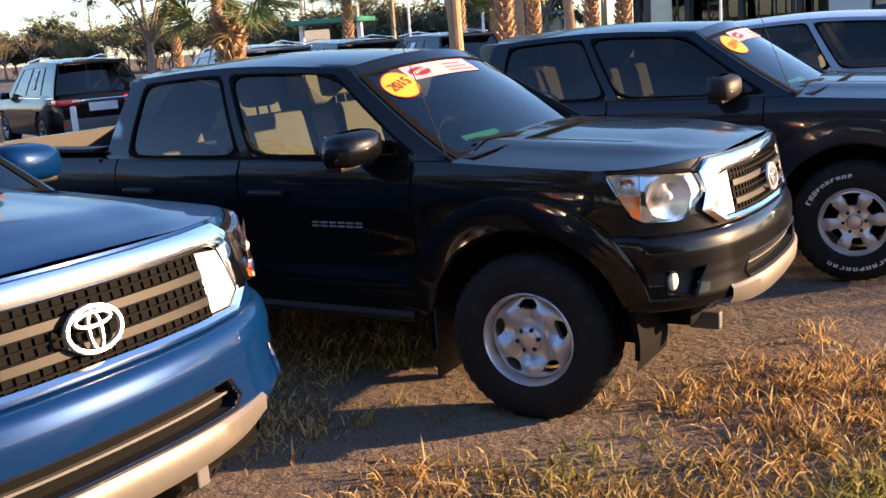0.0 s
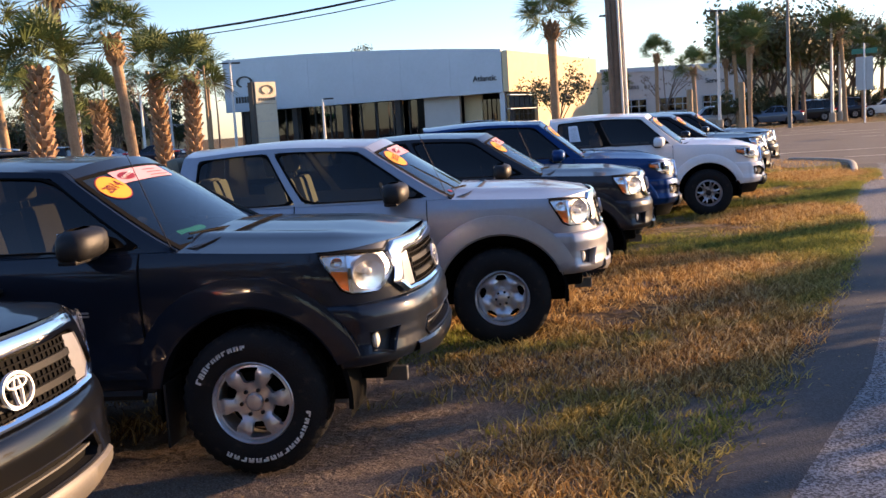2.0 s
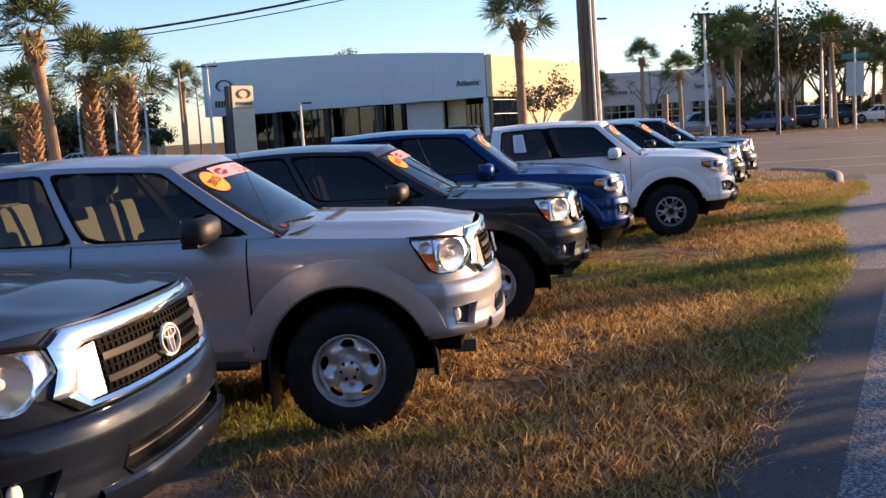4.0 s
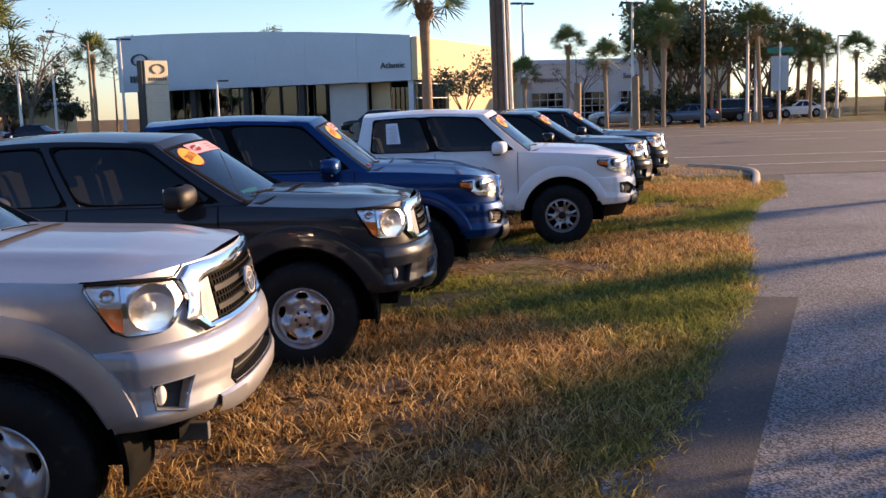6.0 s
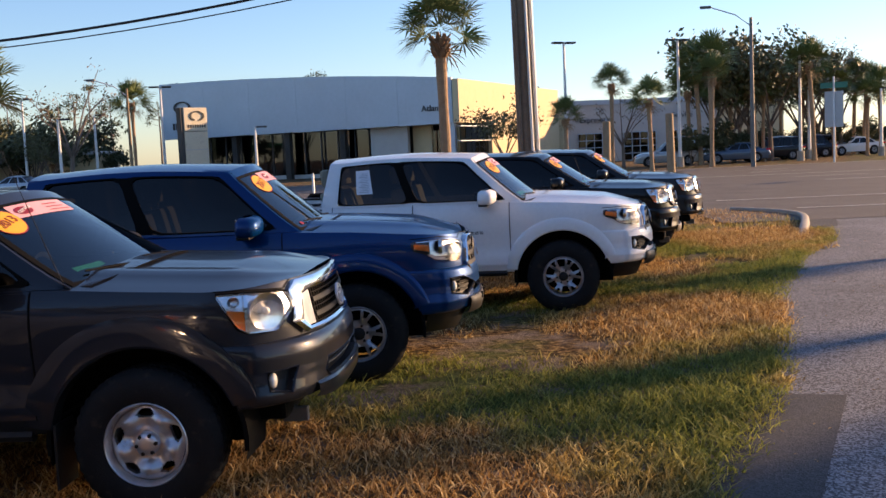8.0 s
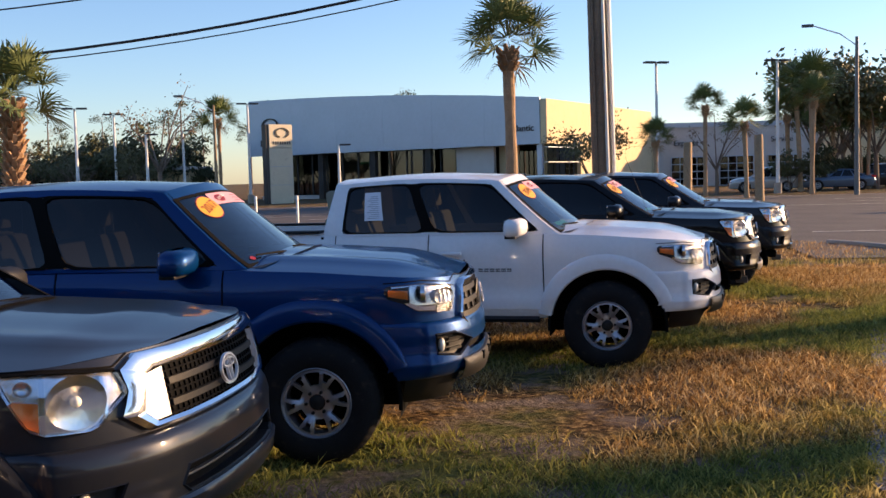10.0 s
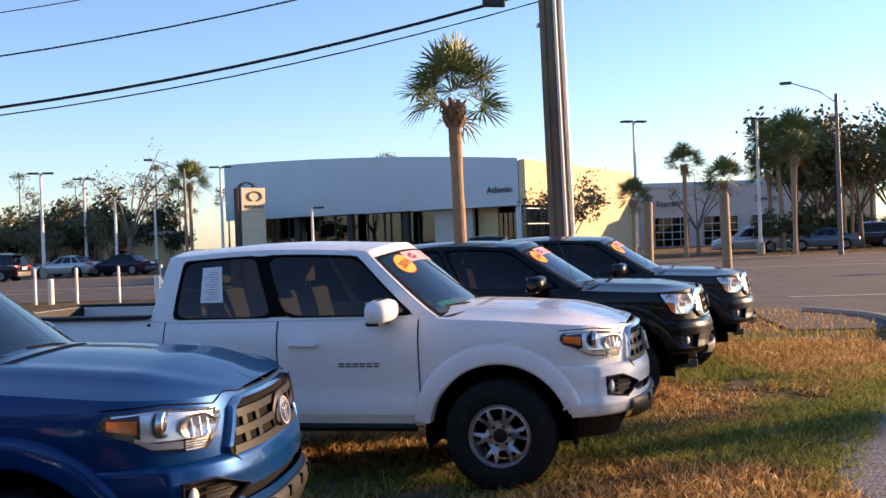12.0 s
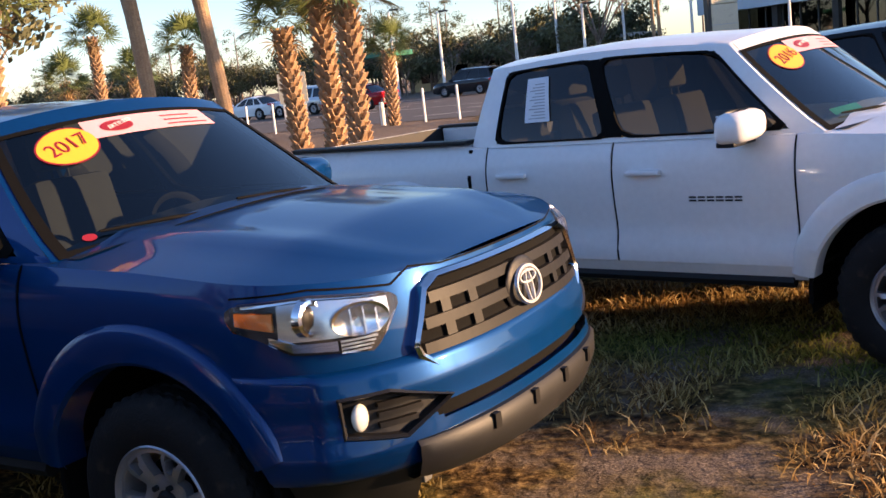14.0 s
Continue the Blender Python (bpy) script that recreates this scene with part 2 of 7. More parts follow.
def verge(x):
    """y of the line between grass and asphalt at x."""
    return x + float(np.interp(x, [-8, 3.5, 6, 11.3, 14, 16.5, 18.5, 20.5], [1.0, 0.9, 0.35, 0.0, 0.45, 0.5, 0.0, 0.2]))


def rise(x, y):
    """Height of the land: the verge dips slightly where the trucks stand."""
    d = (y - verge(max(-8.0, min(20.5, x)))) * 0.71
    if -8 < x < 18 and d > 0:
        return -0.06 * min(1.0, d / 2.5) * min(1.0, max(0.0, (9.0 - d) / 3.0)) * min(1.0, (18 - x) / 2.0)
    return 0.0


def ground_material():
    m = bpy.data.materials.new("dry_grass_soil")
    m.use_nodes = True
    n, l = m.node_tree.nodes, m.node_tree.links
    b = n["Principled BSDF"]
    b.inputs["Roughness"].default_value = 0.95
    b.inputs["Specular IOR Level"].default_value = 0.1
    geo = n.new("ShaderNodeNewGeometry")
    def noise_tex(scale, detail=6.0, rough=0.6):
        t = n.new("ShaderNodeTexNoise")
        t.inputs["Scale"].default_value, t.inputs["Detail"].default_value, t.inputs["Roughness"].default_value = scale, detail, rough
        l.new(geo.outputs["Position"], t.inputs["Vector"])
        return t
    def ramp(src, *stops):
        r = n.new("ShaderNodeValToRGB")
        while len(r.color_ramp.elements) < len(stops):
            r.color_ramp.elements.new(0.5)
        for e, (p, c) in zip(r.color_ramp.elements, stops):
            e.position, e.color = p, (*c, 1)
        l.new(src, r.inputs[0])
        return r
    def mix(f, a, bb):
        x = n.new("ShaderNodeMix")
        x.data_type = "RGBA"
        l.new(f, x.inputs["Factor"])
        l.new(a, x.inputs["A"])
        l.new(bb, x.inputs["B"])
        return x.outputs["Result"]
    big, mid, fine, grit = noise_tex(0.35), noise_tex(1.7), noise_tex(14.0, 8.0), noise_tex(90.0, 4.0)
    soil = ramp(grit.outputs["Fac"], (0.25, (0.060, 0.044, 0.034)), (0.5, (0.17, 0.132, 0.104)), (0.75, (0.36, 0.29, 0.23)))
    # the straw ramp's dark end paints in the thatch's own shade
    straw = ramp(fine.outputs["Fac"], (0.38, (0.022, 0.013, 0.007)), (0.52, (0.12, 0.072, 0.028)), (0.68, (0.40, 0.27, 0.11)))
    green = ramp(fine.outputs["Fac"], (0.3, (0.04, 0.055, 0.015)), (0.7, (0.12, 0.14, 0.04)))
    dot = n.new("ShaderNodeVectorMath")
    dot.operation = "DOT_PRODUCT"
    l.new(geo.outputs["Position"], dot.inputs[0])
    dot.inputs[1].default_value = (-0.703, 0.711, 0.0)
    def ranged(src, f0, f1, t0, t1):
        q = n.new("ShaderNodeMapRange")
        q.inputs["From Min"].default_value, q.inputs["From Max"].default_value, q.inputs["To Min"].default_value, q.inputs["To Max"].default_value = f0, f1, t0, t1
        l.new(src, q.inputs["Value"])
        return q.outputs[0]
    def plus(a, bb):
        q = n.new("ShaderNodeMath")
        q.operation = "ADD"
        l.new(a, q.inputs[0])
        l.new(bb, q.inputs[1])
        return q.outputs[0]
    sep = n.new("ShaderNodeSeparateXYZ")
    l.new(geo.outputs["Position"], sep.inputs[0])
    greener = plus(big.outputs["Fac"], ranged(dot.outputs["Value"], 1.6, 0.5, 0.0, 0.11))
    barer = plus(plus(mid.outputs["Fac"], ranged(sep.outputs["X"], 3.6, 6.5, -0.24, 0.08)), ranged(sep.outputs["X"], 0.8, 2.2, 0.10, 0.0))
    gm = ramp(greener, (0.50, (0, 0, 0)), (0.64, (1, 1, 1)))
    sm = ramp(barer, (0.47, (0, 0, 0)), (0.60, (1, 1, 1)))
    c = mix(gm.outputs[0], straw.outputs[0], green.outputs[0])
    c = mix(sm.outputs[0], soil.outputs[0], c)
    l.new(c, b.inputs["Base Color"])
    bp = n.new("ShaderNodeBump")
    bp.inputs["Strength"].default_value, bp.inputs["Distance"].default_value = 0.6, 0.012
    l.new(grit.outputs["Fac"], bp.inputs["Height"])
    bp2 = n.new("ShaderNodeBump")
    bp2.inputs["Strength"].default_value, bp2.inputs["Distance"].default_value = 1.0, 0.06
    l.new(fine.outputs["Fac"], bp2.inputs["Height"])
    l.new(bp.outputs[0], bp2.inputs["Normal"])
    l.new(bp2.outputs[0], b.inputs["Normal"])
    return m


def asphalt_material(name, base, stone):
    m = bpy.data.materials.new(name)
    m.use_nodes = True
    n, l = m.node_tree.nodes, m.node_tree.links
    b = n["Principled BSDF"]
    b.inputs["Roughness"].default_value = 0.85
    geo = n.new("ShaderNodeNewGeometry")
    vo = n.new("ShaderNodeTexVoronoi")
    vo.inputs["Scale"].default_value = 85.0
    l.new(geo.outputs["Position"], vo.inputs["Vector"])
    big = n.new("ShaderNodeTexNoise")
    big.inputs["Scale"].default_value, big.inputs["Detail"].default_value = 0.7, 7.0
    l.new(geo.outputs["Position"], big.inputs["Vector"])
    r = n.new("ShaderNodeValToRGB")
    r.color_ramp.elements[0].position, r.color_ramp.elements[0].color = 0.36, (*stone, 1)
    r.color_ramp.elements[1].position, r.color_ramp.elements[1].color = 0.60, (*base, 1)
    l.new(vo.outputs["Color"], r.inputs[0])
    mr = n.new("ShaderNodeMapRange")
    mr.inputs["From Min"].default_value, mr.inputs["From Max"].default_value = 0.3, 0.7
    mr.inputs["To Min"].default_value, mr.inputs["To Max"].default_value = 0.72, 1.25
    l.new(big.outputs["Fac"], mr.inputs["Value"])
    hsv = n.new("ShaderNodeHueSaturation")
    l.new(r.outputs[0], hsv.inputs["Color"])
    l.new(mr.outputs[0], hsv.inputs["Value"])
    l.new(hsv.outputs[0], b.inputs["Base Color"])
    bp = n.new("ShaderNodeBump")
    bp.inputs["Strength"].default_value, bp.inputs["Distance"].default_value = 0.35, 0.006
    l.new(vo.outputs["Distance"], bp.inputs["Height"])
    l.new(bp.outputs[0], b.inputs["Normal"])
    return m


M["ground"] = ground_material()
M["asphalt"] = asphalt_material("old_asphalt", (0.034, 0.036, 0.043), (0.205, 0.212, 0.238))
M["patch"] = asphalt_material("dark_asphalt_patch", (0.020, 0.020, 0.024), (0.045, 0.045, 0.050))
M["road"] = asphalt_material("road_asphalt", (0.048, 0.042, 0.040), (0.085, 0.076, 0.072))

bm = bmesh.new()
ax = [-900, -300, -120, -60, -30] + list(np.arange(-20, 40, 2.0)) + [45, 60, 80, 120, 200, 400, 900]
ay = [-600, -200, -60, -20] + list(np.arange(-10, 42, 2.0)) + [46, 52, 58, 64, 70, 80, 100, 130, 200, 400, 1200]
grid(bm, [[(x, y, rise(x, y)) for x in ax] for y in ay])
bmesh.ops.recalc_face_normals(bm, faces=bm.faces)
tagged(link("ground", bm, M["ground"], None, "", 60), "dry golden grass and bare soil verge", "ground", kind="structure")


def across(n, s):
    """A place n metres across from the origin towards the main road and s metres along it."""
    return Vector((0.43 * n + 0.90 * s, 0.90 * n - 0.43 * s))


def edge_line(t):
    """The ragged edge between grass and asphalt, at x = t, then round the kerbed end of the verge."""
    w = 0.22 * noise.noise(Vector((t * 0.7, 3.1, 0))) + 0.12 * noise.noise(Vector((t * 2.7, 7.7, 0))) + 0.06 * noise.noise(Vector((t * 8.0, 1.3, 0)))
    return Vector((t + 0.711 * w, verge(t) - 0.703 * w))


def sheet(name, near, far, material, label, category, z=0.006, steps=7):
    bm = bmesh.new()
    rows = []
    for k in range(steps + 1):
        f = k / steps
        rows.append([(a[0] + (b[0] - a[0]) * f, a[1] + (b[1] - a[1]) * f, rise(a[0] + (b[0] - a[0]) * f, a[1] + (b[1] - a[1]) * f) + z) for a, b in zip(near, far)])
    grid(bm, rows)
    bmesh.ops.recalc_face_normals(bm, faces=bm.faces)
    for f in bm.faces:
        if f.normal.z < 0:
            f.normal_flip()
    return tagged(link(name, bm, material, None, "", 60), label, category, kind="structure")


near = [edge_line(t) for t in np.arange(-8, 18.45, 0.09)]
KERB = [(18.75, 19.35), (19.35, 19.95), (20.0, 20.65), (20.6, 21.30), (21.2, 21.98), (21.75, 22.65), (22.15, 23.35), (22.35, 24.1), (22.4, 24.9), (22.3, 25.9), (22.1, 27.0)]
near += [Vector(p) for p in KERB]
far = [Vector((p.x + 48.0 * 0.90, p.y - 48.0 * 0.43)) for p in near]
near += [across(36.0, 8.0), across(44.6, 8.0)]
far = [Vector((p.x + 48.0 * 0.90, p.y - 48.0 * 0.43)) for p in near]
sheet("pavement", near, far, M["asphalt"], "worn grey asphalt of the car lot", "asphalt", 0.012, 3)
# darker repair strip along the verge, with a clean cut end
xs2 = list(np.arange(-2.0, 11.0, 0.2)) + [11.0]
a0 = [Vector((x - 0.02, verge(x) - 0.02)) for x in xs2]
a1 = [Vector((x + 0.40, verge(x) - 0.34)) for x in xs2]
sheet("pavement_patch", a0, a1, M["patch"], "darker asphalt repair strip beside the grass", "asphalt", 0.018, 1)


ss = list(np.arange(-160, 6, 8.0)) + [8.0, 8.01] + list(np.arange(12, 200, 8.0))
sheet("road", [across(44.6 if s < 8.005 else 29.0, s) for s in ss], [across(73.0, s) for s in ss], M["road"], "wide worn asphalt highway", "road", 0.02, 16)
for n0, w, dash, s0 in ((32.5, 0.15, 0, 10.5), (36.8, 0.15, 0, 9.5), (48.0, 0.14, 3.0, -160), (52.0, 0.14, 3.0, -160), (56.0, 0.14, 0, -160), (60.0, 0.14, 3.0, -160), (64.0, 0.14, 3.0, -160), (72.0, 0.16, 0, -160)):
    if dash:
        for s in np.arange(-80, 100, 12.0):
            sheet("road_line", [across(n0, s), across(n0, s + dash)], [across(n0 + w, s), across(n0 + w, s + dash)], M["road_line"], "worn white lane dash", "road marking", 0.028, 1)
    else:
        q = list(np.arange(s0, 200, 8.0))
        sheet("road_line", [across(n0, s) for s in q], [across(n0 + w, s) for s in q], M["road_line"], "worn white line along the road", "road marking", 0.028, 1)


def kerb():
    """Rounded concrete kerb round the end of the verge and along the highway."""
    ctrl = [Vector(p) for p in KERB[:10]]
    path = []
    for k in range(len(ctrl) - 1):
        a, b, c, d = ctrl[max(0, k - 1)], ctrl[k], ctrl[k + 1], ctrl[min(len(ctrl) - 1, k + 2)]
        for u in (0, 0.25, 0.5, 0.75):
            path.append(0.5 * (2 * b + (c - a) * u + (2 * a - 5 * b + 4 * c - d) * u * u + (3 * b - a - 3 * c + d) * u ** 3))
    bm = bmesh.new()
    rows = []
    for i, p in enumerate(path):
        d = (path[min(i + 1, len(path) - 1)] - path[max(i - 1, 0)]).normalized()
        nrm = Vector((d.y, -d.x))
        low = -0.10 * max(0.0, 1 - i / 6)
        rows.append([(p.x + nrm.x * o, p.y + nrm.y * o, z + low) for o, z in ((0.06, -0.04), (0.05, 0.055), (0.030, 0.080), (0.0, 0.092), (-0.08, 0.090), (-0.105, 0.075), (-0.105, -0.04))])
    grid(bm, rows)
    bmesh.ops.recalc_face_normals(bm, faces=bm.faces)
    tagged(link("kerb", bm, M["concrete"], None, "", 50), "rounded concrete kerb at the end of the verge", "kerb", kind="structure")


kerb()
gut0 = [Vector((x + 0.05, y - 0.05)) for x, y in KERB[2:9]]
gut1 = [Vector((x + 0.50, y - 0.28)) for x, y in KERB[2:9]]
sheet("gutter", gut0, gut1, M["patch"], "dark gutter strip beside the kerb", "gutter", 0.018, 1)


# ---- pickup trucks ----
# local axes of a truck: x to its nose, y to its left, z up; the origin lies on the ground under the front axle
W = 0.93
AXLE = -3.235
HUB = 0.385


class Outline:
    """The plan outline of a truck's body, measured along the skin from the middle of its nose."""

    def __init__(self, x0, a, n):
        t = np.linspace(0, 1, 400) ** 1.0 * math.pi / 2
        x = x0 + a * np.cos(t) ** (2 / n)
        y = W * np.sin(t) ** (2 / n)
        x, y = np.append(x, [-1.0, -4.34]), np.append(y, [W, W])
        self.x, self.y = x, y
        self.l = np.concatenate([[0], np.cumsum(np.hypot(np.diff(x), np.diff(y)))])
        self.side = float(self.l[399])
        self.x0, self.tip = x0, x0 + a

    def __call__(self, l, z, off=0.0):
        s, q = (1 if l >= 0 else -1), abs(l)
        x, y = np.interp(q, self.l, self.x), np.interp(q, self.l, self.y)
        xa, ya = np.interp(max(q - 0.01, 0), self.l, self.x), np.interp(max(q - 0.01, 0), self.l, self.y)
        xb, yb = np.interp(q + 0.01, self.l, self.x), np.interp(q + 0.01, self.l, self.y)
        if q < 0.01:
            ya = -yb
        d = math.hypot(xb - xa, yb - ya)
        nx, ny = (yb - ya) / d, -(xb - xa) / d
        off = off - inset(z) * min(1.0, abs(ny) * 1.2 + 0.15) - max(0.0, z - 0.84) * 0.20 * abs(nx)
        return Vector((x + nx * off, s * (y + ny * off), z))

    def at_x(self, x):
        """The distance along the skin at which the side reaches x."""
        if x > self.x0:
            return float(np.interp(-x, -self.x[:400], self.l[:400]))
        return self.side + (self.x0 - x)


def inset(z):
    return float(np.interp(z, [0.40, 0.46, 0.52, 0.60, 0.67, 0.72, 0.85, 0.98, 1.06, 1.14, 1.21, 1.26], [0.09, 0.04, 0.008, 0.0, 0.022, 0.026, 0.010, 0.0, 0.004, 0.022, 0.055, 0.10]))


def plate(o, cols, off, depth=0.012, rows=4):
    """A panel on the skin: columns of (l, low z, high z), raised by off, with its rim turned in by depth."""
    bm = bmesh.new()
    top = [[o(l, a + (b - a) * k / rows, off) for l, a, b in cols] for k in range(rows + 1)]
    vs = grid(bm, top)
    loop = vs[0] + [r[-1] for r in vs[1:]] + vs[-1][-2::-1] + [r[0] for r in vs[-2:0:-1]]
    lz = [(l, a) for l, a, b in cols] + [(cols[-1][0], cols[-1][1] + (cols[-1][2] - cols[-1][1]) * k / rows) for k in range(1, rows + 1)]
    lz += [(l, b) for l, a, b in cols[-2::-1]] + [(cols[0][0], cols[0][1] + (cols[0][2] - cols[0][1]) * k / rows) for k in range(rows - 1, 0, -1)]
    back = [bm.verts.new(o(l, z, off - depth)) for l, z in lz]
    n = len(loop)
    for i in range(n):
        if (loop[i].co - loop[(i + 1) % n].co).length > 1e-5:
            bm.faces.new((loop[i], back[i], back[(i + 1) % n], loop[(i + 1) % n]))
    bmesh.ops.recalc_face_normals(bm, faces=bm.faces)
    return bm


def band(o, outer, inner, off, depth=0.02, sub=6):
    """A closed raised rim on the skin between two rings of (l, z)."""
    def dense(ring):
        out = []
        for (a, b), (c, d) in zip(ring, ring[1:] + ring[:1]):
            out += [(a + (c - a) * k / sub, b + (d - b) * k / sub) for k in range(sub)]
        return out
    bm = bmesh.new()
    outer, inner = dense(outer), dense(inner)
    mid = [((a + c) / 2, (b + d) / 2) for (a, b), (c, d) in zip(outer, inner)]
    rows = [[o(l, z, off - depth) for l, z in outer], [o(l, z, off) for l, z in outer], [o(l, z, off + 0.010) for l, z in mid], [o(l, z, off) for l, z in inner], [o(l, z, off - depth) for l, z in inner]]
    grid(bm, rows, close=True)
    bmesh.ops.recalc_face_normals(bm, faces=bm.faces)
    return bm


def poly_cols(low, high, l0, l1, n=14):
    """Columns between two bent lines, each a list of (l, z)."""
    ls = np.linspace(l0, l1, n)
    la, za = zip(*low)
    lb, zb = zip(*high)
    return [(float(l), float(np.interp(l, la, za)), float(np.interp(l, lb, zb))) for l in ls]


def mirrored(cols):
    return [(-l, a, b) for l, a, b in cols[::-1]]


ROOF = 1.775


class Cab:
    """The glasshouse of a double cab: side surface by p (front 0 to rear 1) and h (belt 0 to roof rail 1)."""

    def __init__(self, cowl=-0.47, top=-1.22, rear=-2.62, rear_top=-2.50, belt=1.19, rail=1.665):
        self.v, self.rail = (cowl, top, rear, rear_top, belt), rail

    def side(self, p, h, off=0.0, s=1):
        cowl, top, rear, rear_top, belt = self.v
        xa = cowl + (top - cowl) * (h ** 0.93)
        xc = rear + (rear_top - rear) * h
        z = belt + (self.rail - belt) * h + 0.035 * math.sin(math.pi * min(1, p * 1.05)) * h
        y = 0.885 - 0.20 * h ** 1.25 - 0.03 * (max(0, 0.3 - p) / 0.3) ** 2 - 0.02 * (max(0, p - 0.85) / 0.15) ** 2 + off
        return Vector((xa + (xc - xa) * p, s * y, z))

    def screen(self, q, h, off=0.0):
        """Windscreen: q from -1 (right) to 1 (left)."""
        e = self.side(0, h, off * 0.6)
        return Vector((e.x + 0.16 * (1 - q * q) * (1 - 0.45 * h) + off * 0.6, e.y * q, e.z + (0.02 + 0.035 * h) * (1 - q * q) + off * 0.7))

    def back(self, q, h, off=0.0):
        e = self.side(1, h)
        return Vector((e.x - 0.03 * (1 - q * q) - off, e.y * q, e.z + 0.03 * h * (1 - q * q)))


WHEELS = {}


def wheel_mesh(kind):
    """Meshes of a wheel with its outer face towards -y, round its hub."""
    if kind in WHEELS:
        return WHEELS[kind]
    out = []
    R, T = 0.385, 0.125
    bm = bmesh.new()
    prof = [(0.205, -T + 0.02), (0.215, -T + 0.005), (0.25, -T - 0.008), (0.30, -T - 0.014), (0.345, -T - 0.004), (0.368, -T + 0.012), (0.382, -T + 0.030)]
    ys = [-0.090, -0.068, -0.062, -0.058, -0.040, -0.012, -0.008, 0.008, 0.012, 0.040, 0.058, 0.062, 0.068, 0.090]
    low = {-0.062, -0.008, 0.008, 0.062}
    prof += [(R - 0.010 if y in low else R + 0.003, y) for y in ys]
    prof += [(0.382, T - 0.030), (0.368, T - 0.012), (0.33, T), (0.205, T - 0.02)]
    seg = 132
    rows = []
    for r, h in prof:
        row = []
        for k in range(seg):
            step = (k + int(abs(h) * 60) + (1 if h > 0 else 0)) % 3
            d = 0.009 if (step == 0 and r > 0.378 and r > R - 0.008) else 0.0
            row.append(((r - d) * math.cos(2 * math.pi * k / seg), h, (r - d) * math.sin(2 * math.pi * k / seg)))
        rows.append(row)
    grid(bm, rows, close=True)
    out.append(("tyre", bm, "rubber", "", 40))
    n = {"steel": 5, "star": 6, "split": 6}[kind]
    face = "wheel_silver" if kind != "split" else "dark_alloy"
    bm = bmesh.new()
    revolve(bm, [(0.212, T - 0.02), (0.212, -T + 0.03), (0.222, -T + 0.006), (0.214, -T - 0.002), (0.204, -T + 0.012), (0.194, -T + 0.05), (0.190, 0.0)], 64)
    seg = 120
    # the wheel's face: a dish with openings between the spokes
    prof = {"steel": [(0.192, -0.075), (0.18, -0.085), (0.155, -0.098), (0.13, -0.100), (0.105, -0.088), (0.085, -0.075), (0.06, -0.075)],
            "star": [(0.200, -0.10), (0.18, -0.108), (0.155, -0.112), (0.13, -0.108), (0.105, -0.10), (0.085, -0.092), (0.05, -0.092)],
            "split": [(0.202, -0.108), (0.18, -0.112), (0.155, -0.110), (0.13, -0.104), (0.105, -0.096), (0.085, -0.09), (0.05, -0.09)]}[kind]
    def hole(r, t):
        u = (t / (2 * math.pi) * n) % 1.0
        if kind == "steel":
            return ((r - 0.158) / 0.024) ** 2 + ((u - 0.5) * 2 * math.pi / n * 0.158 / 0.046) ** 2 < 1
        if kind == "star":
            w = 0.27 + 0.10 * (r - 0.10) / 0.08
            return 0.105 < r < 0.186 and abs(u - 0.5) < w * 0.78
        w1 = abs(u - 0.5) < 0.26 and 0.105 < r < 0.190
        w2 = abs((u + 0.5) % 1.0 - 0.5) < 0.07 + 0.08 * (r - 0.13) / 0.06 and 0.135 < r < 0.190
        return w1 or w2
    rr = np.interp(np.linspace(0, len(prof) - 1, 22), range(len(prof)), [p[0] for p in prof])
    yy = np.interp(np.linspace(0, len(prof) - 1, 22), range(len(prof)), [p[1] for p in prof])
    vs = {}
    def v(i, k, d):
        key = (i, k % seg, d)
        if key not in vs:
            t = 2 * math.pi * (k % seg) / seg
            bell = max(0.0, math.sin(math.pi * min(1.0, max(0.0, (rr[i] - 0.075) / 0.115)))) ** 0.8
            swell = -(0.020 if kind == "steel" else 0.010) * bell * math.cos(n * t)
            vs[key] = bm.verts.new((rr[i] * math.sin(t), yy[i] + d + swell, rr[i] * math.cos(t)))
        return vs[key]
    keep = [[not hole((rr[i] + rr[i + 1]) / 2, 2 * math.pi * (k + 0.5) / seg) for k in range(seg)] for i in range(21)]
    for i in range(21):
        for k in range(seg):
            if not keep[i][k]:
                continue
            bm.faces.new((v(i, k, 0), v(i, k + 1, 0), v(i + 1, k + 1, 0), v(i + 1, k, 0)))
            if not keep[i][(k + 1) % seg]:
                bm.faces.new((v(i, k + 1, 0), v(i, k + 1, 0.035), v(i + 1, k + 1, 0.035), v(i + 1, k + 1, 0)))
            if not keep[i][k - 1]:
                bm.faces.new((v(i, k, 0.035), v(i, k, 0), v(i + 1, k, 0), v(i + 1, k, 0.035)))
            if i < 20 and not keep[i + 1][k]:
                bm.faces.new((v(i + 1, k, 0), v(i + 1, k + 1, 0), v(i + 1, k + 1, 0.035), v(i + 1, k, 0.035)))
            if i > 0 and not keep[i - 1][k]:
                bm.faces.new((v(i, k + 1, 0), v(i, k, 0), v(i, k, 0.035), v(i, k + 1, 0.035)))
    out.append(("rim", bm, face, "", 35))
    bm = bmesh.new()
    h = -0.112 if kind == "steel" else -0.100
    k = 1.28 if kind == "steel" else 1.0
    revolve(bm, [(0.050 * k, -0.06), (0.048 * k, h + 0.006), (0.040 * k, h - 0.006), (0.018 * k, h - 0.012), (0.001, h - 0.012)], 28)
    out.append(("hub_cap", bm, "wheel_silver" if kind != "split" else "plastic", "", 40))
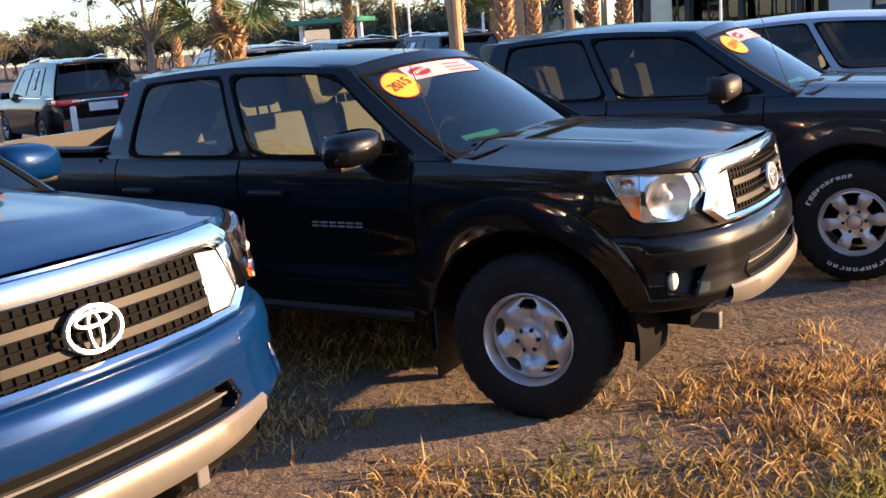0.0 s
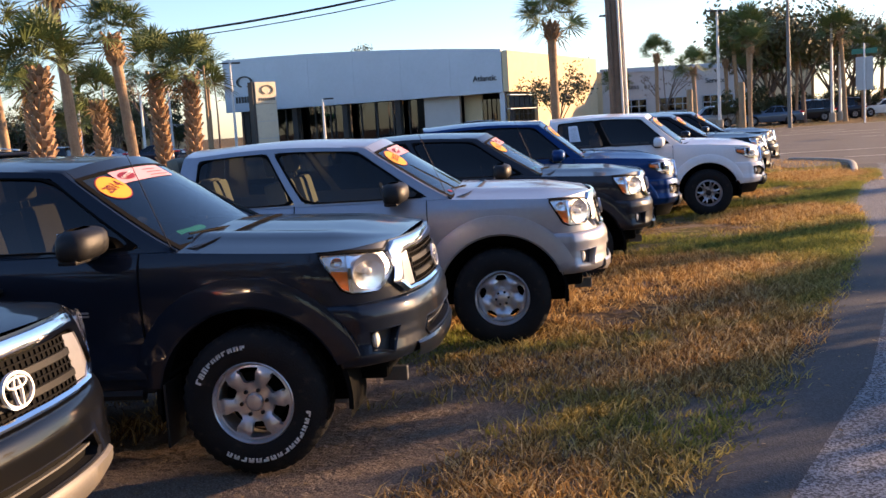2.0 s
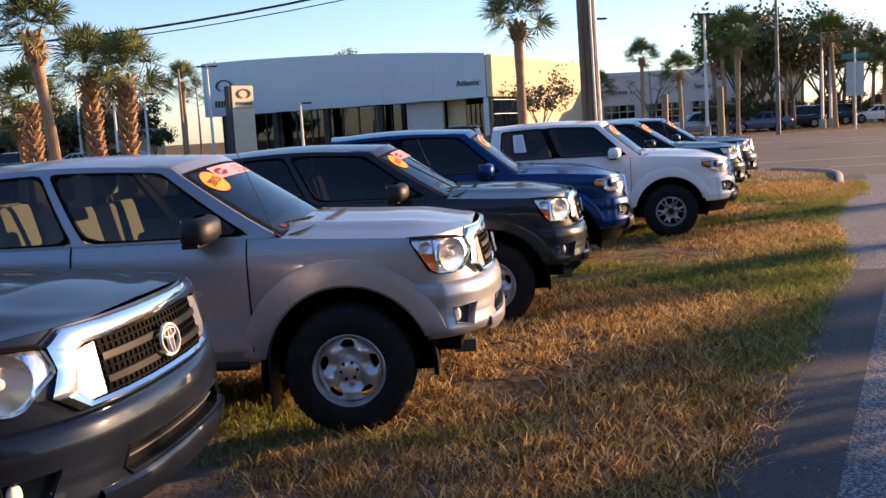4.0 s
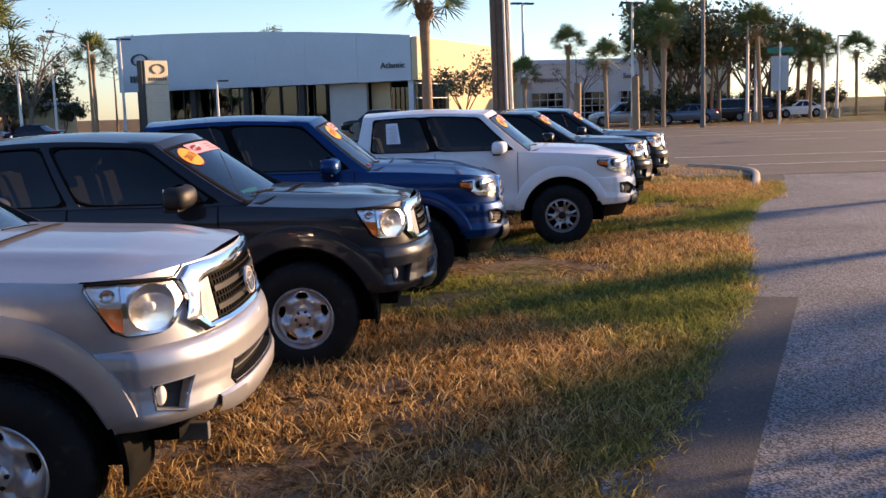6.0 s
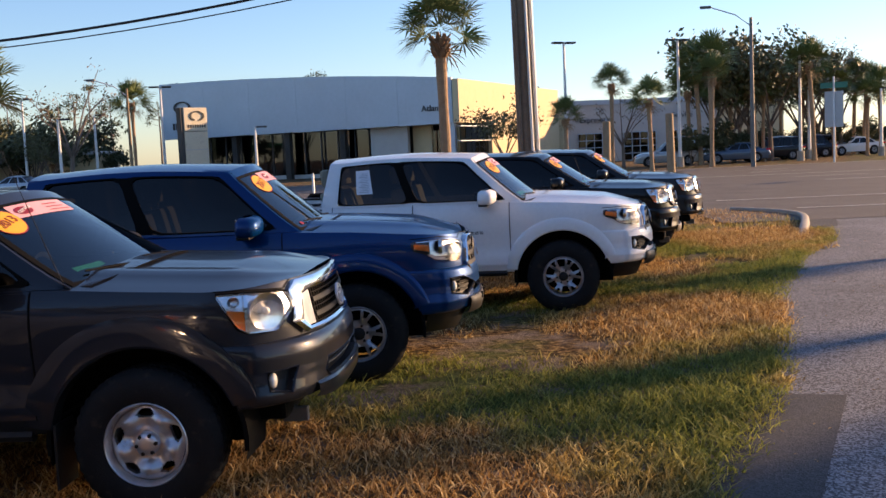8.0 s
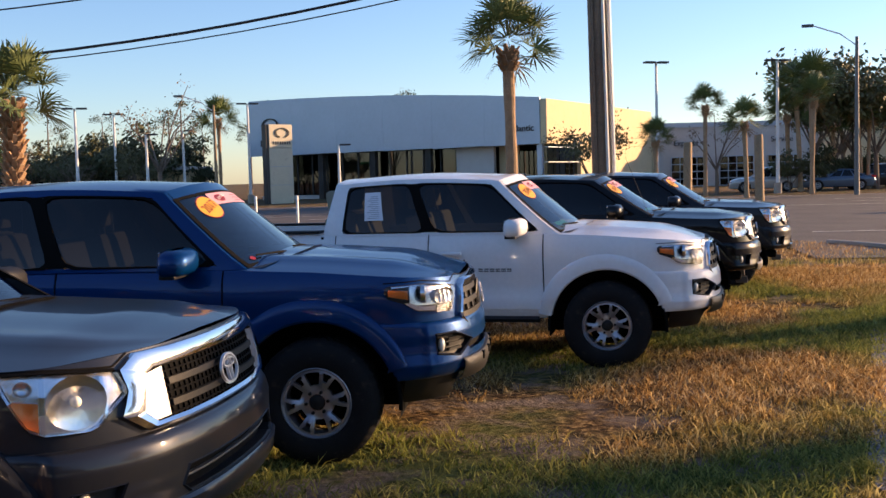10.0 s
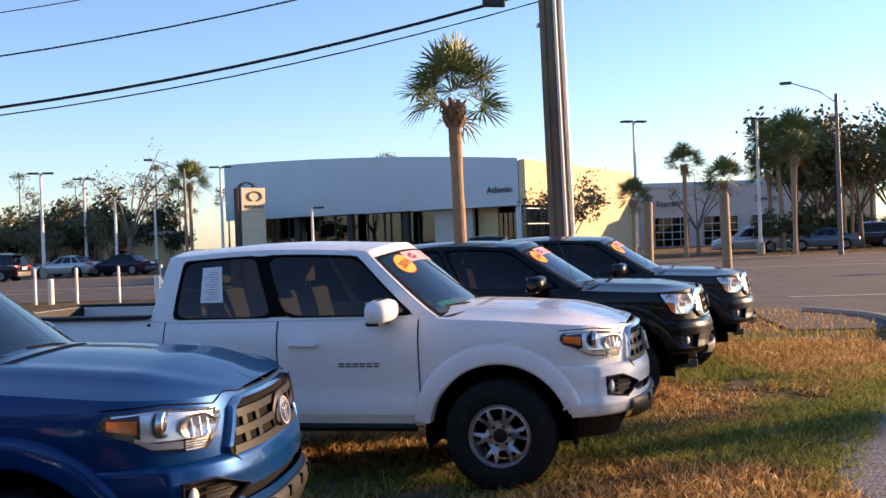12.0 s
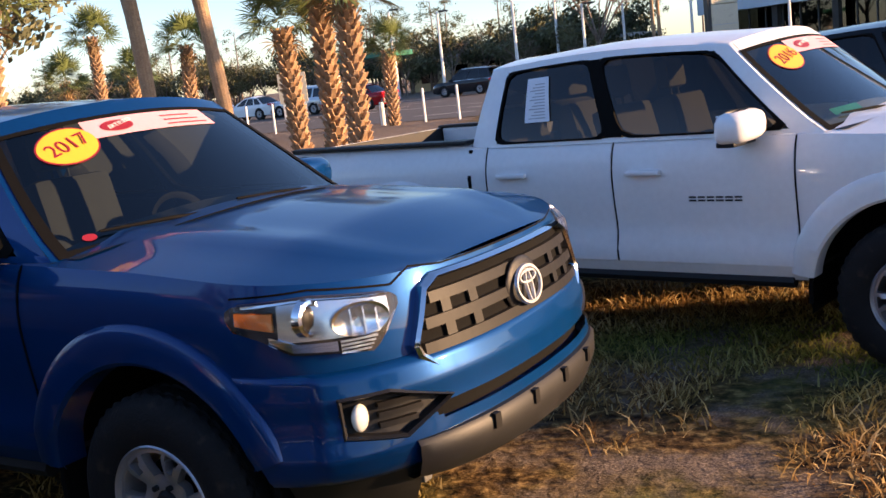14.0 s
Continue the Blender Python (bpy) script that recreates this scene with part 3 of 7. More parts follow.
    for k in range(6):
        t = 2 * math.pi * (k + 0.5) / 6
        bm = bmesh.new()
        rn, hn = (0.050, -0.122) if kind == "steel" else (0.068, -0.106)
        tube(bm, [(rn * math.cos(t), -0.07, rn * math.sin(t)), (rn * math.cos(t), hn, rn * math.sin(t))], 0.011, 6)
        out.append(("lug_nut", bm, "plastic", "", 30))
    bm = bmesh.new()
    revolve(bm, [(0.150, -0.02), (0.150, -0.035), (0.02, -0.035)], 32)
    revolve(bm, [(0.19, 0.10), (0.001, 0.10)], 24)
    out.append(("brake_disc", bm, "gap", "", None))
    if kind == "star":             # raised pale lettering round the side wall, as plain bars
        bm = bmesh.new()
        for a0, a1, cnt in ((-0.55, 0.62, 10), (2.35, 4.35, 15)):
            for k in range(cnt):
                t = a0 + (a1 - a0) * (k + 0.5) / cnt
                w = (a1 - a0) / cnt * 0.30 * 0.36
                hgt = 0.030 if cnt == 10 and k < 3 else 0.022
                m = Matrix.Rotation(t, 4, "Y")
                box(bm, -w, -w * 0.2, -T - 0.020, -T - 0.010, 0.300 - hgt / 2, 0.300 + hgt / 2, m=m)
                box(bm, -w, w, -T - 0.020, -T - 0.010, 0.300 + hgt / 2 - 0.006, 0.300 + hgt / 2, m=m)
                if k % 2:
                    box(bm, -w, w, -T - 0.020, -T - 0.010, 0.298, 0.304, m=m)
                if k % 3:
                    box(bm, w * 0.4, w, -T - 0.020, -T - 0.010, 0.300 - hgt / 2, 0.300 + hgt / 2, m=m)
        out.append(("side_lettering", bm, "letter_white", "raised white bars of lettering", None))
    objs = []
    for nm, b, mt, lab, sm in out:
        me = bpy.data.meshes.new(nm)
        b.to_mesh(me)
        b.free()
        me.materials.append(M[mt])
        if sm:
            me.polygons.foreach_set("use_smooth", [True] * len(me.polygons))
            me.set_sharp_from_angle(angle=radians(sm))
        objs.append((nm, me, lab))
    WHEELS[kind] = objs
    return objs


def add_wheel(truck, kind, x, s, spin, steer=0.0, y=0.80, hub=HUB):
    meshes = wheel_mesh(kind)
    base = None
    m = Matrix.Translation((x, s * y, hub)) @ Matrix.Rotation(radians(steer), 4, "Z") @ Matrix.Rotation(0 if s < 0 else math.pi, 4, "Z") @ Matrix.Rotation(spin, 4, "Y")
    base = new("wheel", meshes[0][1])
    base.parent, base.matrix_basis = truck, m
    for nm, me, lab in meshes[1:]:
        o = new(nm, me)
        o.parent = base
        if lab:
            tagged(o, label=lab)
    return base


def body_shell(o, cab, zt, zb, arches, tail=-4.34, cab_rear=-2.62, cowl=-0.40):
    """The painted skin: sides, nose, bonnet, bed rails and tail."""
    bm = bmesh.new()
    front = [float(l) for l in np.linspace(0, o.side, 26)]
    side = [o.at_x(x) for x in np.arange(o.x0 - 0.04, tail, -0.045)] + [o.at_x(tail)]
    ls = front + side
    nz = 15
    for s in (1, -1):
        rows = []
        for k in range(nz + 1):
            row = []
            for l in ls:
                p = o(l, 1.0)
                x = p.x
                a, b = zb(x), zt(x)
                z = a + (b - a) * k / nz
                q = o(s * l, z)
                row.append(q)
            rows.append(row)
        # round the wheel openings
        for row in rows:
            for q in row:
                for ax, ra in arches:
                    d = math.hypot(q.x - ax, q.z - HUB)
                    if abs(d - ra) < 0.032 and abs(q.y) > 0.6:
                        q.x, q.z = ax + (q.x - ax) * ra / d, HUB + (q.z - HUB) * ra / d
        vs = [[bm.verts.new(p) for p in r] for r in rows]
        for a, b in zip(vs, vs[1:]):
            for i in range(len(ls) - 1):
                c = (a[i].co + a[i + 1].co + b[i].co + b[i + 1].co) / 4
                if any(math.hypot(c.x - ax, c.z - HUB) < ra and abs(c.y) > 0.5 for ax, ra in arches):
                    continue
                q = (a[i], a[i + 1], b[i + 1], b[i])
                bm.faces.new(q if s > 0 else q[::-1])
    # bonnet and cowl
    xs = [o(l, 1.0).x for l in front[1:]] + list(np.arange(o.x0 - 0.06, cowl - 0.1, -0.06))
    rows = []
    for x in xs:
        l = o.at_x(x)
        e = o(float(l), zt(x))
        row = []
        for q in np.linspace(-1, 1, 29):
            c = 1 - abs(q) ** 1.9
            t = min(1.0, (o.tip - 0.03 - x) / 0.45)
            z = e.z + 0.090 * c * max(0, t) ** 0.8
            ridge = math.exp(-((abs(q) - 0.62) / 0.10) ** 2) * 0.016 * max(0.0, min(1.0, t))
            row.append((e.x, e.y * q, z + ridge))
        rows.append(row)
    grid(bm, rows)
    # scuttle under the screen, bed floor sides are parts of their own
    # tail gate
    rows = []
    for z in np.linspace(0.56, zt(tail), 8):
        e = o(o.at_x(tail), z)
        rows.append([(tail - 0.02 * (1 - q * q), e.y * q, z) for q in np.linspace(1, -1, 12)])
    grid(bm, rows)
    # inner faces of the bed rails
    for s in (1, -1):
        rows = []
        for d, h in ((0, 0), (0.02, 0.012), (0.07, 0.012), (0.085, 0.0), (0.085, -0.45)):
            rows.append([(x, s * (abs(o(o.at_x(x), zt(x)).y) - d), zt(x) + h) for x in np.arange(cab_rear - 0.03, tail - 0.001, -0.1)])
        grid(bm, rows)
    rows = [[(tail + d, q * 0.86, zt(tail) + h) for q in np.linspace(-1, 1, 8)] for d, h in ((0, 0), (0.02, 0.012), (0.06, 0.012), (0.07, 0), (0.07, -0.45))]
    grid(bm, rows)
    bmesh.ops.remove_doubles(bm, verts=bm.verts, dist=0.002)
    bmesh.ops.recalc_face_normals(bm, faces=bm.faces)
    return bm


def flare(ax, ra, s, width=0.06, lip=0.028, a0=22, a1=170):
    """Broad bulged panel round a wheel opening, with a soft shoulder and a crisp outer edge."""
    bm = bmesh.new()
    rows = []
    for f, r0, y in ((0, -0.012, W - 0.10), (0, -0.010, W + lip - 0.012), (0, 0.004, W + lip), (0.45, 0.0, W + lip), (0.80, 0.0, W + lip * 0.72), (0.97, 0.0, W + lip * 0.30), (1.0, 0.0, W + 0.003), (1.0, 0.002, W - 0.05)):
        row = []
        for a in np.linspace(a0, a1, 48):
            t = radians(a)
            wide = width * (0.62 + 0.38 * math.sin(t) ** 0.7) * (1.0 + 0.16 * max(0.0, -math.cos(t)))
            r = ra + r0 + f * wide
            z = HUB + r * math.sin(t)
            k = 1.0 if z > 0.62 else max(0.0, (z - 0.38) / 0.24)
            row.append((ax + r * math.cos(t), s * (y - (1 - k) * 0.045), z))
        rows.append(row)
    grid(bm, rows)
    bmesh.ops.recalc_face_normals(bm, faces=bm.faces)
    return bm


def cab_shell(cab):
    """Pillars, roof and rails of the cab, with its window openings cut through."""
    bm = bmesh.new()
    ps = sorted({0, 0.03, 0.065, 0.14, 0.22, 0.32, 0.42, 0.505, 0.525, 0.545, 0.64, 0.74, 0.84, 0.91, 0.95, 1.0})
    hs = [0, 0.05, 0.12, 0.25, 0.4, 0.55, 0.7, 0.82, 0.92, 0.96, 1.0]
    for s in (1, -1):
        vs = [[bm.verts.new(cab.side(p, h, 0, s)) for p in ps] for h in hs]
        for j in range(len(hs) - 1):
            for i in range(len(ps) - 1):
                p, h = (ps[i] + ps[i + 1]) / 2, (hs[j] + hs[j + 1]) / 2
                if 0.05 < h < 0.92 and (0.065 < p < 0.505 or 0.545 < p < 0.91):
                    continue
                bm.faces.new((vs[j][i], vs[j][i + 1], vs[j + 1][i + 1], vs[j + 1][i]))
    # roof with its crown
    rows = []
    for p in np.linspace(0, 1, 16):
        e = cab.side(p, 1.0)
        f = cab.screen(0, 1.0) if p == 0 else None
        row = []
        for q in np.linspace(-1, 1, 17):
            c = 1 - abs(q) ** 2.2
            fx = (0.16 * 0.55 * (1 - q * q)) * max(0, 1 - p * 6) - 0.03 * (1 - q * q) * max(0, p * 6 - 5)
            row.append((e.x + fx, e.y * q, e.z + 0.055 * c))
        rows.append(row)
    grid(bm, rows)
    # frame of the rear window and header over the windscreen
    for q0, q1, h0, h1 in ((-1, -0.86, 0, 1), (0.86, 1, 0, 1), (-0.86, 0.86, 0, 0.15), (-0.86, 0.86, 0.88, 1)):
        grid(bm, [[cab.back(q, h) for q in np.linspace(q0, q1, 8)] for h in np.linspace(h0, h1, 6)])
    for q0, q1 in ((-1, -0.95), (0.95, 1)):
        grid(bm, [[cab.screen(q, h) for q in (q0, q1)] for h in np.linspace(0, 1, 8)])
    grid(bm, [[cab.screen(q, h, 0.002) for q in np.linspace(-0.95, 0.95, 17)] for h in (0.89, 0.93, 0.97, 1.0)])
    bmesh.ops.remove_doubles(bm, verts=bm.verts, dist=0.003)
    bmesh.ops.recalc_face_normals(bm, faces=bm.faces)
    return bm


def window_ring(cab, p0, p1, h0, h1, s, r=0.22, cut=0.0):
    """Rubber frame with rounded corners over a window opening."""
    bm = bmesh.new()
    pc, hc, a, b = (p0 + p1) / 2, (h0 + h1) / 2, (p1 - p0) / 2, (h1 - h0) / 2
    rows = [[], [], [], []]
    for k in range(48):
        t = 2 * math.pi * (k + 0.5) / 48
        c, d = math.cos(t), math.sin(t)
        sq = 1 / max(abs(c), abs(d))
        n = 9.0
        se = 1 / (abs(c) ** n + abs(d) ** n) ** (1 / n)
        for row, f, off in zip(rows, (sq * 1.02, sq * 1.02, se * 0.975, se * 0.97), (-0.01, 0.006, 0.006, -0.02)):
            row.append(cab.side(pc + a * c * f, hc + b * d * f, off, s))
    grid(bm, rows, close=True)
    bmesh.ops.recalc_face_normals(bm, faces=bm.faces)
    return bm


def seat_mesh():
    bm = bmesh.new()
    box(bm, -0.25, 0.25, -0.25, 0.25, 0.0, 0.16, 0.05)
    box(bm, -0.09, 0.09, -0.24, 0.24, 0.0, 0.58, 0.05, m=Matrix.Translation((-0.25, 0, 0.12)) @ Matrix.Rotation(radians(-14), 4, "Y"))
    box(bm, -0.055, 0.055, -0.13, 0.13, 0.0, 0.20, 0.045, m=Matrix.Translation((-0.41, 0, 0.73)) @ Matrix.Rotation(radians(-8), 4, "Y"))
    tube(bm, [(-0.39, -0.05, 0.62), (-0.41, -0.05, 0.78)], 0.008, 6)
    tube(bm, [(-0.39, 0.05, 0.62), (-0.41, 0.05, 0.78)], 0.008, 6)
    return bm


def emblem(truck, o, l, z, off, rx, rz):
    """Plain chrome oval emblem of three rings."""
    c = o(l, z, off)
    bm = bmesh.new()
    def ring(cy, cz, a, b, w):
        rows = [[(d, cy + (a - w * e) * math.cos(t), cz + (b - w * e) * math.sin(t)) for t in np.linspace(0, 2 * math.pi, 32)] for e, d in ((0, 0), (0.2, 0.010), (0.8, 0.010), (1, 0))]
        grid(bm, rows)
    ring(0, 0, rx, rz, rx * 0.17)
    ring(0, rz * 0.38, rx * 0.66, rz * 0.36, rx * 0.13)
    ring(0, -rz * 0.08, rx * 0.27, rz * 0.86, rx * 0.12)
    bmesh.ops.transform(bm, matrix=Matrix.Translation(c) @ Matrix.Rotation(radians(-10), 4, "Y"), verts=bm.verts)
    return part("emblem", bm, M["satin_metal"], truck, "chrome oval emblem", 40)


def mirror(truck, paint_m, s, gen):
    bm = bmesh.new()
    rows = []
    for v in np.linspace(-math.pi / 2, math.pi / 2, 11):
        row = []
        for u in np.linspace(0, 2 * math.pi, 25)[:-1]:
            cx, cy, cz = math.cos(v) * math.cos(u), math.cos(v) * math.sin(u), math.sin(v)
            f = lambda c, e: math.copysign(abs(c) ** e, c)
            x = f(cx, 0.8)
            row.append((0.120 * x if x > 0 else 0.060 * x, 0.160 * f(cy, 0.60), 0.082 * f(cz, 0.62) - 0.016 * cy * s))
        rows.append(row)
    grid(bm, rows, close=True)
    bmesh.ops.recalc_face_normals(bm, faces=bm.faces)
    y = s * 1.035
    bmesh.ops.transform(bm, matrix=Matrix.Translation((-0.80, y, 1.27)) @ Matrix.Rotation(radians(8 * s), 4, "Z"), verts=bm.verts)
    head = part("door_mirror", bm, paint_m, truck, "", 40)
    bm = boxed(-0.88, -0.80, min(s * 0.84, s * 0.98), max(s * 0.84, s * 0.98), 1.195, 1.235, 0.012)
    box(bm, -0.855, -0.755, y - 0.135, y + 0.135, 1.176, 1.206, 0.012)
    part("mirror_arm", bm, M["plastic"], head, "black mirror base")
    bm = boxed(-0.862, -0.852, y - 0.10, y + 0.10, 1.20, 1.335, 0.003)
    part("mirror_glass", bm, M["chrome"], head, "mirror glass")
    return head


def screen_plate(cab, q0, q1, h0, h1, off, n=8):
    bm = bmesh.new()
    grid(bm, [[cab.screen(q, h, off) for q in np.linspace(q0, q1, n)] for h in np.linspace(h0, h1, 5)])
    return bm


def oval_on_screen(cab, q, h, a, b, off, tilt=0.0):
    bm = bmesh.new()
    rows = []
    for k in (0.02, 0.4, 0.8, 1.0):
        rows.append([cab.screen(q + k * (a * math.cos(t) * math.cos(tilt) - b * 0.6 * math.sin(t) * math.sin(tilt)), h + k * (b * math.sin(t) * math.cos(tilt) + a * math.cos(t) * math.sin(tilt)), off) for t in np.linspace(0, 2 * math.pi, 33)[:-1]])
    grid(bm, rows, close=True)
    return bm


def pickup(m, paint_key, label, gen=2, wheels="steel", tint="glass_dark", seats="seat", mirror_paint=True, year="", steer=0.0, sheet=False, green=True, sticker=True, flap=True, handle="plastic", opposite=True):
    truck = empty("pickup_truck", m, label, "pickup truck", "row of parked pickups")
    P = M[paint_key]
    o = Outline(0.30, 0.56, 2.6) if gen == 2 else Outline(0.34, 0.60, 2.6)
    cab = Cab(-0.36, -1.05, -2.62, -2.53, 1.19, 1.625) if gen == 2 else Cab(-0.42, -0.99, -2.64, -2.56, 1.205, 1.685)
    if gen == 2:
        zt = lambda x: float(np.interp(x, [-4.4, -2.66, -2.62, -1.4, -0.4, 0.0, 0.36, 0.60, 0.72, 0.86], [1.225, 1.225, 1.20, 1.20, 1.185, 1.165, 1.150, 1.155, 1.163, 1.170]))
    else:
        zt = lambda x: float(np.interp(x, [-4.4, -2.66, -2.62, -1.4, -0.5, 0.0, 0.40, 0.65, 0.80, 0.94], [1.225, 1.225, 1.21, 1.21, 1.20, 1.18, 1.150, 1.130, 1.115, 1.105]))
    zb = lambda x: float(np.interp(x, [-4.4, -3.7, -3.6, -2.8, -2.7, -0.5, -0.45, 0.40, 0.5, 0.9], [0.58, 0.55, 0.50, 0.50, 0.45, 0.45, 0.48, 0.50, 0.55, 0.60]))
    ra = 0.508
    arches = ((0.0, ra), (AXLE, ra))
    part("body", body_shell(o, cab, zt, zb, arches), P, truck, "", 28)
    part("cab_roof", cab_shell(cab), P, truck, "", 40)
    for ax in (0.0, AXLE):
        for s in (-1, 1):
            part("wheel_arch", flare(ax, ra, s, 0.150 if gen == 2 else 0.125, 0.013 if gen == 2 else 0.024), P, truck, "", 40)
            bm = bmesh.new()       # inner liner of the wheel housing
            rows = [[(ax + (ra + 0.01) * math.cos(t), s * y, HUB + (ra + 0.01) * math.sin(t)) for t in np.linspace(-0.2, math.pi + 0.2, 24)] for y in (W - 0.03, 0.50)]
            grid(bm, rows)
            bm.faces.new([bm.verts.new((ax + (ra + 0.01) * math.cos(t), s * 0.505, HUB + (ra + 0.01) * math.sin(t))) for t in np.linspace(-0.2, math.pi + 0.2, 24)])
            grid(bm, [[(ax + r * math.cos(t), s * (W - 0.03), HUB + r * math.sin(t)) for t in np.linspace(-0.1, math.pi + 0.1, 24)] for r in (ra - 0.004, ra + 0.02)])
            part("wheel_housing", bm, M["gap"], truck)
            add_wheel(truck, wheels, ax, s, 0.35 + ax * 1.3 + s, steer if ax == 0 else 0)
    # underside and frame
    bm = boxed(AXLE - 0.9, 0.62, -0.50, 0.50, 0.46, 0.56)
    box(bm, -2.5, -0.55, -0.86, 0.86, 0.44, 0.50)
    box(bm, 0.20, 0.66, -0.60, 0.60, 0.41, 0.52, 0.03)
    box(bm, -0.06, 0.06, -0.70, 0.70, 0.30, 0.42)
    box(bm, AXLE - 0.06, AXLE + 0.06, -0.70, 0.70, 0.32, 0.44)
    part("chassis", bm, M["gap"], truck, "dark underside frame")
    for y in (-0.42, 0.42):
        bm = boxed(0.60, 0.74, y - 0.025, y + 0.025, 0.36, 0.44, 0.008)
        part("tow_hook", bm, M["grey_plastic"], truck)
    # side sill step
    for s in (-1, 1):
        bm = bmesh.new()
        tube(bm, [(-0.60, s * 0.87, 0.44), (-2.62, s * 0.87, 0.44)], 0.035, 8)
        part("sill", bm, M["plastic"], truck)
        if flap:
            y0, y1 = sorted((s * 0.70, s * 0.93))
            part("mud_flap", boxed(-0.475, -0.46, y0, y1, 0.16, 0.50, 0.004), M["plastic"], truck, "black rubber mud flap")
    # bed liner
    bm = boxed(-4.27, -2.66, -0.83, 0.83, 0.72, 0.76)
    box(bm, -2.70, -2.655, -0.84, 0.84, 0.72, 1.20)
    for s in (-1, 1):
        y0, y1 = sorted((s * 0.775, s * 0.905))
        box(bm, -4.30, -2.66, y0, y1, 1.237, 1.262, 0.008)
    for s in (-1, 1):
        y0, y1 = sorted((s * 0.800, s * 0.828))
        box(bm, -4.26, -2.70, y0, y1, 0.76, 1.236)
    box(bm, -4.29, -4.262, -0.80, 0.80, 0.76, 1.236)
    part("bed_liner", bm, M["plastic"], truck, "black bed liner")
    part("cab_gap", plate(o, [(o.at_x(-2.628), 0.50, 1.20), (o.at_x(-2.655), 0.50, 1.20)], 0.004, 0.02), M["gap"], truck)
    part("cab_gap", plate(o, [(-o.at_x(-2.655), 0.50, 1.20), (-o.at_x(-2.628), 0.50, 1.20)], 0.004, 0.02), M["gap"], truck)
    # doors: seams, handles, windows
    for s in (-1, 1):
        def sided(cols):
            return cols if s > 0 else mirrored(cols)
        # waist filler between skin and glass
        bm = bmesh.new()
        grid(bm, [[o(s * o.at_x(x), zt(x)) for x in np.linspace(cab.v[0], -2.62, 20)], [cab.side(p, 0.0, 0.004, s) for p in np.linspace(0, 1, 20)]])
        part("waist", bm, P, truck, "", 40)
        for x0, x1 in ((-0.56, -1.60), (-1.615, -2.50)):
            door = part("door", plate(o, sided([(o.at_x(x), 0.53 + (0.18 * max(0, (-2.28 - x) / 0.22) if x < -2.28 else 0.0), zt(x) - 0.012) for x in np.linspace(x0, x1, 12)]), 0.004, 0.010, 12), P, truck, "", 30)
            hx = x1 + 0.20
            c = o(s * o.at_x(hx), 1.035, 0.0)
            part("handle", boxed(c.x - 0.11, c.x + 0.11, c.y - 0.018 + s * 0.025, c.y + 0.018 + s * 0.025, 1.02, 1.05, 0.012), P if handle == "paint" else M["plastic"], door)
        for x in (-0.553, -1.607, -2.507):
            part("seam", plate(o, sided([(o.at_x(x + 0.0035), 0.53, zt(x)), (o.at_x(x - 0.0035), 0.53, zt(x))]), 0.0045, 0.01, 12), M["gap"], truck)
        for p0, p1 in ((0.065, 0.505), (0.545, 0.91)):
            ring = part("window_frame", window_ring(cab, p0, p1, 0.05, 0.92, s), M["gap"], truck, "black rubber frame")
            bm = bmesh.new()
            ends = (p0, p1) if s > 0 else (p1, p0)
            grid(bm, [[cab.side(p, h, -0.008, s) for p in np.linspace(*ends, 8)] for h in np.linspace(0.04, 0.93, 6)])
            pane = part("window", bm, M[tint], truck, "", 60)
            pane.visible_shadow = False
        if gen == 3:
            bm = bmesh.new()
            grid(bm, [[cab.side(p, h, 0.005, s) for p in np.linspace(0.500, 0.550, 4)] for h in np.linspace(0.055, 0.915, 6)])
            part("pillar_trim", bm, M["gap"], truck, "gloss black door pillar trim", 60)
        # script on the door drawn as plain bars
        bm = bmesh.new()
        for k in range(6):
            c = o(s * o.at_x(-0.86 - 0.052 * k), 0.885, 0.006)
            for dz in (-0.009, 0.009):
                box(bm, c.x - 0.020, c.x + 0.020, c.y - 0.003, c.y + 0.003, c.z + dz - 0.0045, c.z + dz + 0.0045)
        part("door_script", bm, M["ink"] if paint_key == "white_paint" else M["satin_metal"], truck, "row of small bars of lettering")
        mirror(truck, P if mirror_paint else M["plastic"], s, gen)
    # windscreen, wipers, stickers
    bm = bmesh.new()
    grid(bm, [[cab.screen(q, h, 0.002) for q in np.linspace(-0.95, 0.95, 15)] for h in np.linspace(0.0, 0.90, 10)])
    glass_ob = part("windscreen", bm, M["glass_clear"], truck, "", 60)
    glass_ob.visible_shadow = False
    bm = bmesh.new()
    for a in ((-0.97, -0.92, 0, 0.89), (0.92, 0.97, 0, 0.89), (-0.97, 0.97, 0.865, 0.895), (-0.97, 0.97, 0.0, 0.04)):
        grid(bm, [[cab.screen(q, h, 0.005) for q in np.linspace(a[0], a[1], 12)] for h in np.linspace(a[2], a[3], 8)])
    part("windscreen_frame", bm, M["gap"], truck, "black glass border", 60)
    bm = bmesh.new()
    grid(bm, [[cab.back(q, h, 0.003) for q in np.linspace(0.87, -0.87, 9)] for h in (0.14, 0.4, 0.7, 0.89)])
    part("rear_window", bm, M["glass_dark"], truck, "", 60).visible_shadow = False
    bm = bmesh.new()
    xs = np.linspace(-0.95, 0.95, 12)
    grid(bm, [[cab.screen(q, 0.0, 0.003) for q in xs], [(cab.screen(q, 0.0).x + 0.10 - 0.02 * abs(q), cab.screen(q, 0.0).y * 1.01, zt(-0.4) + 0.085 * (1 - abs(q) ** 1.9) + 0.006) for q in xs]])
    part("cowl", bm, M["plastic"], truck, "black plastic cowl")
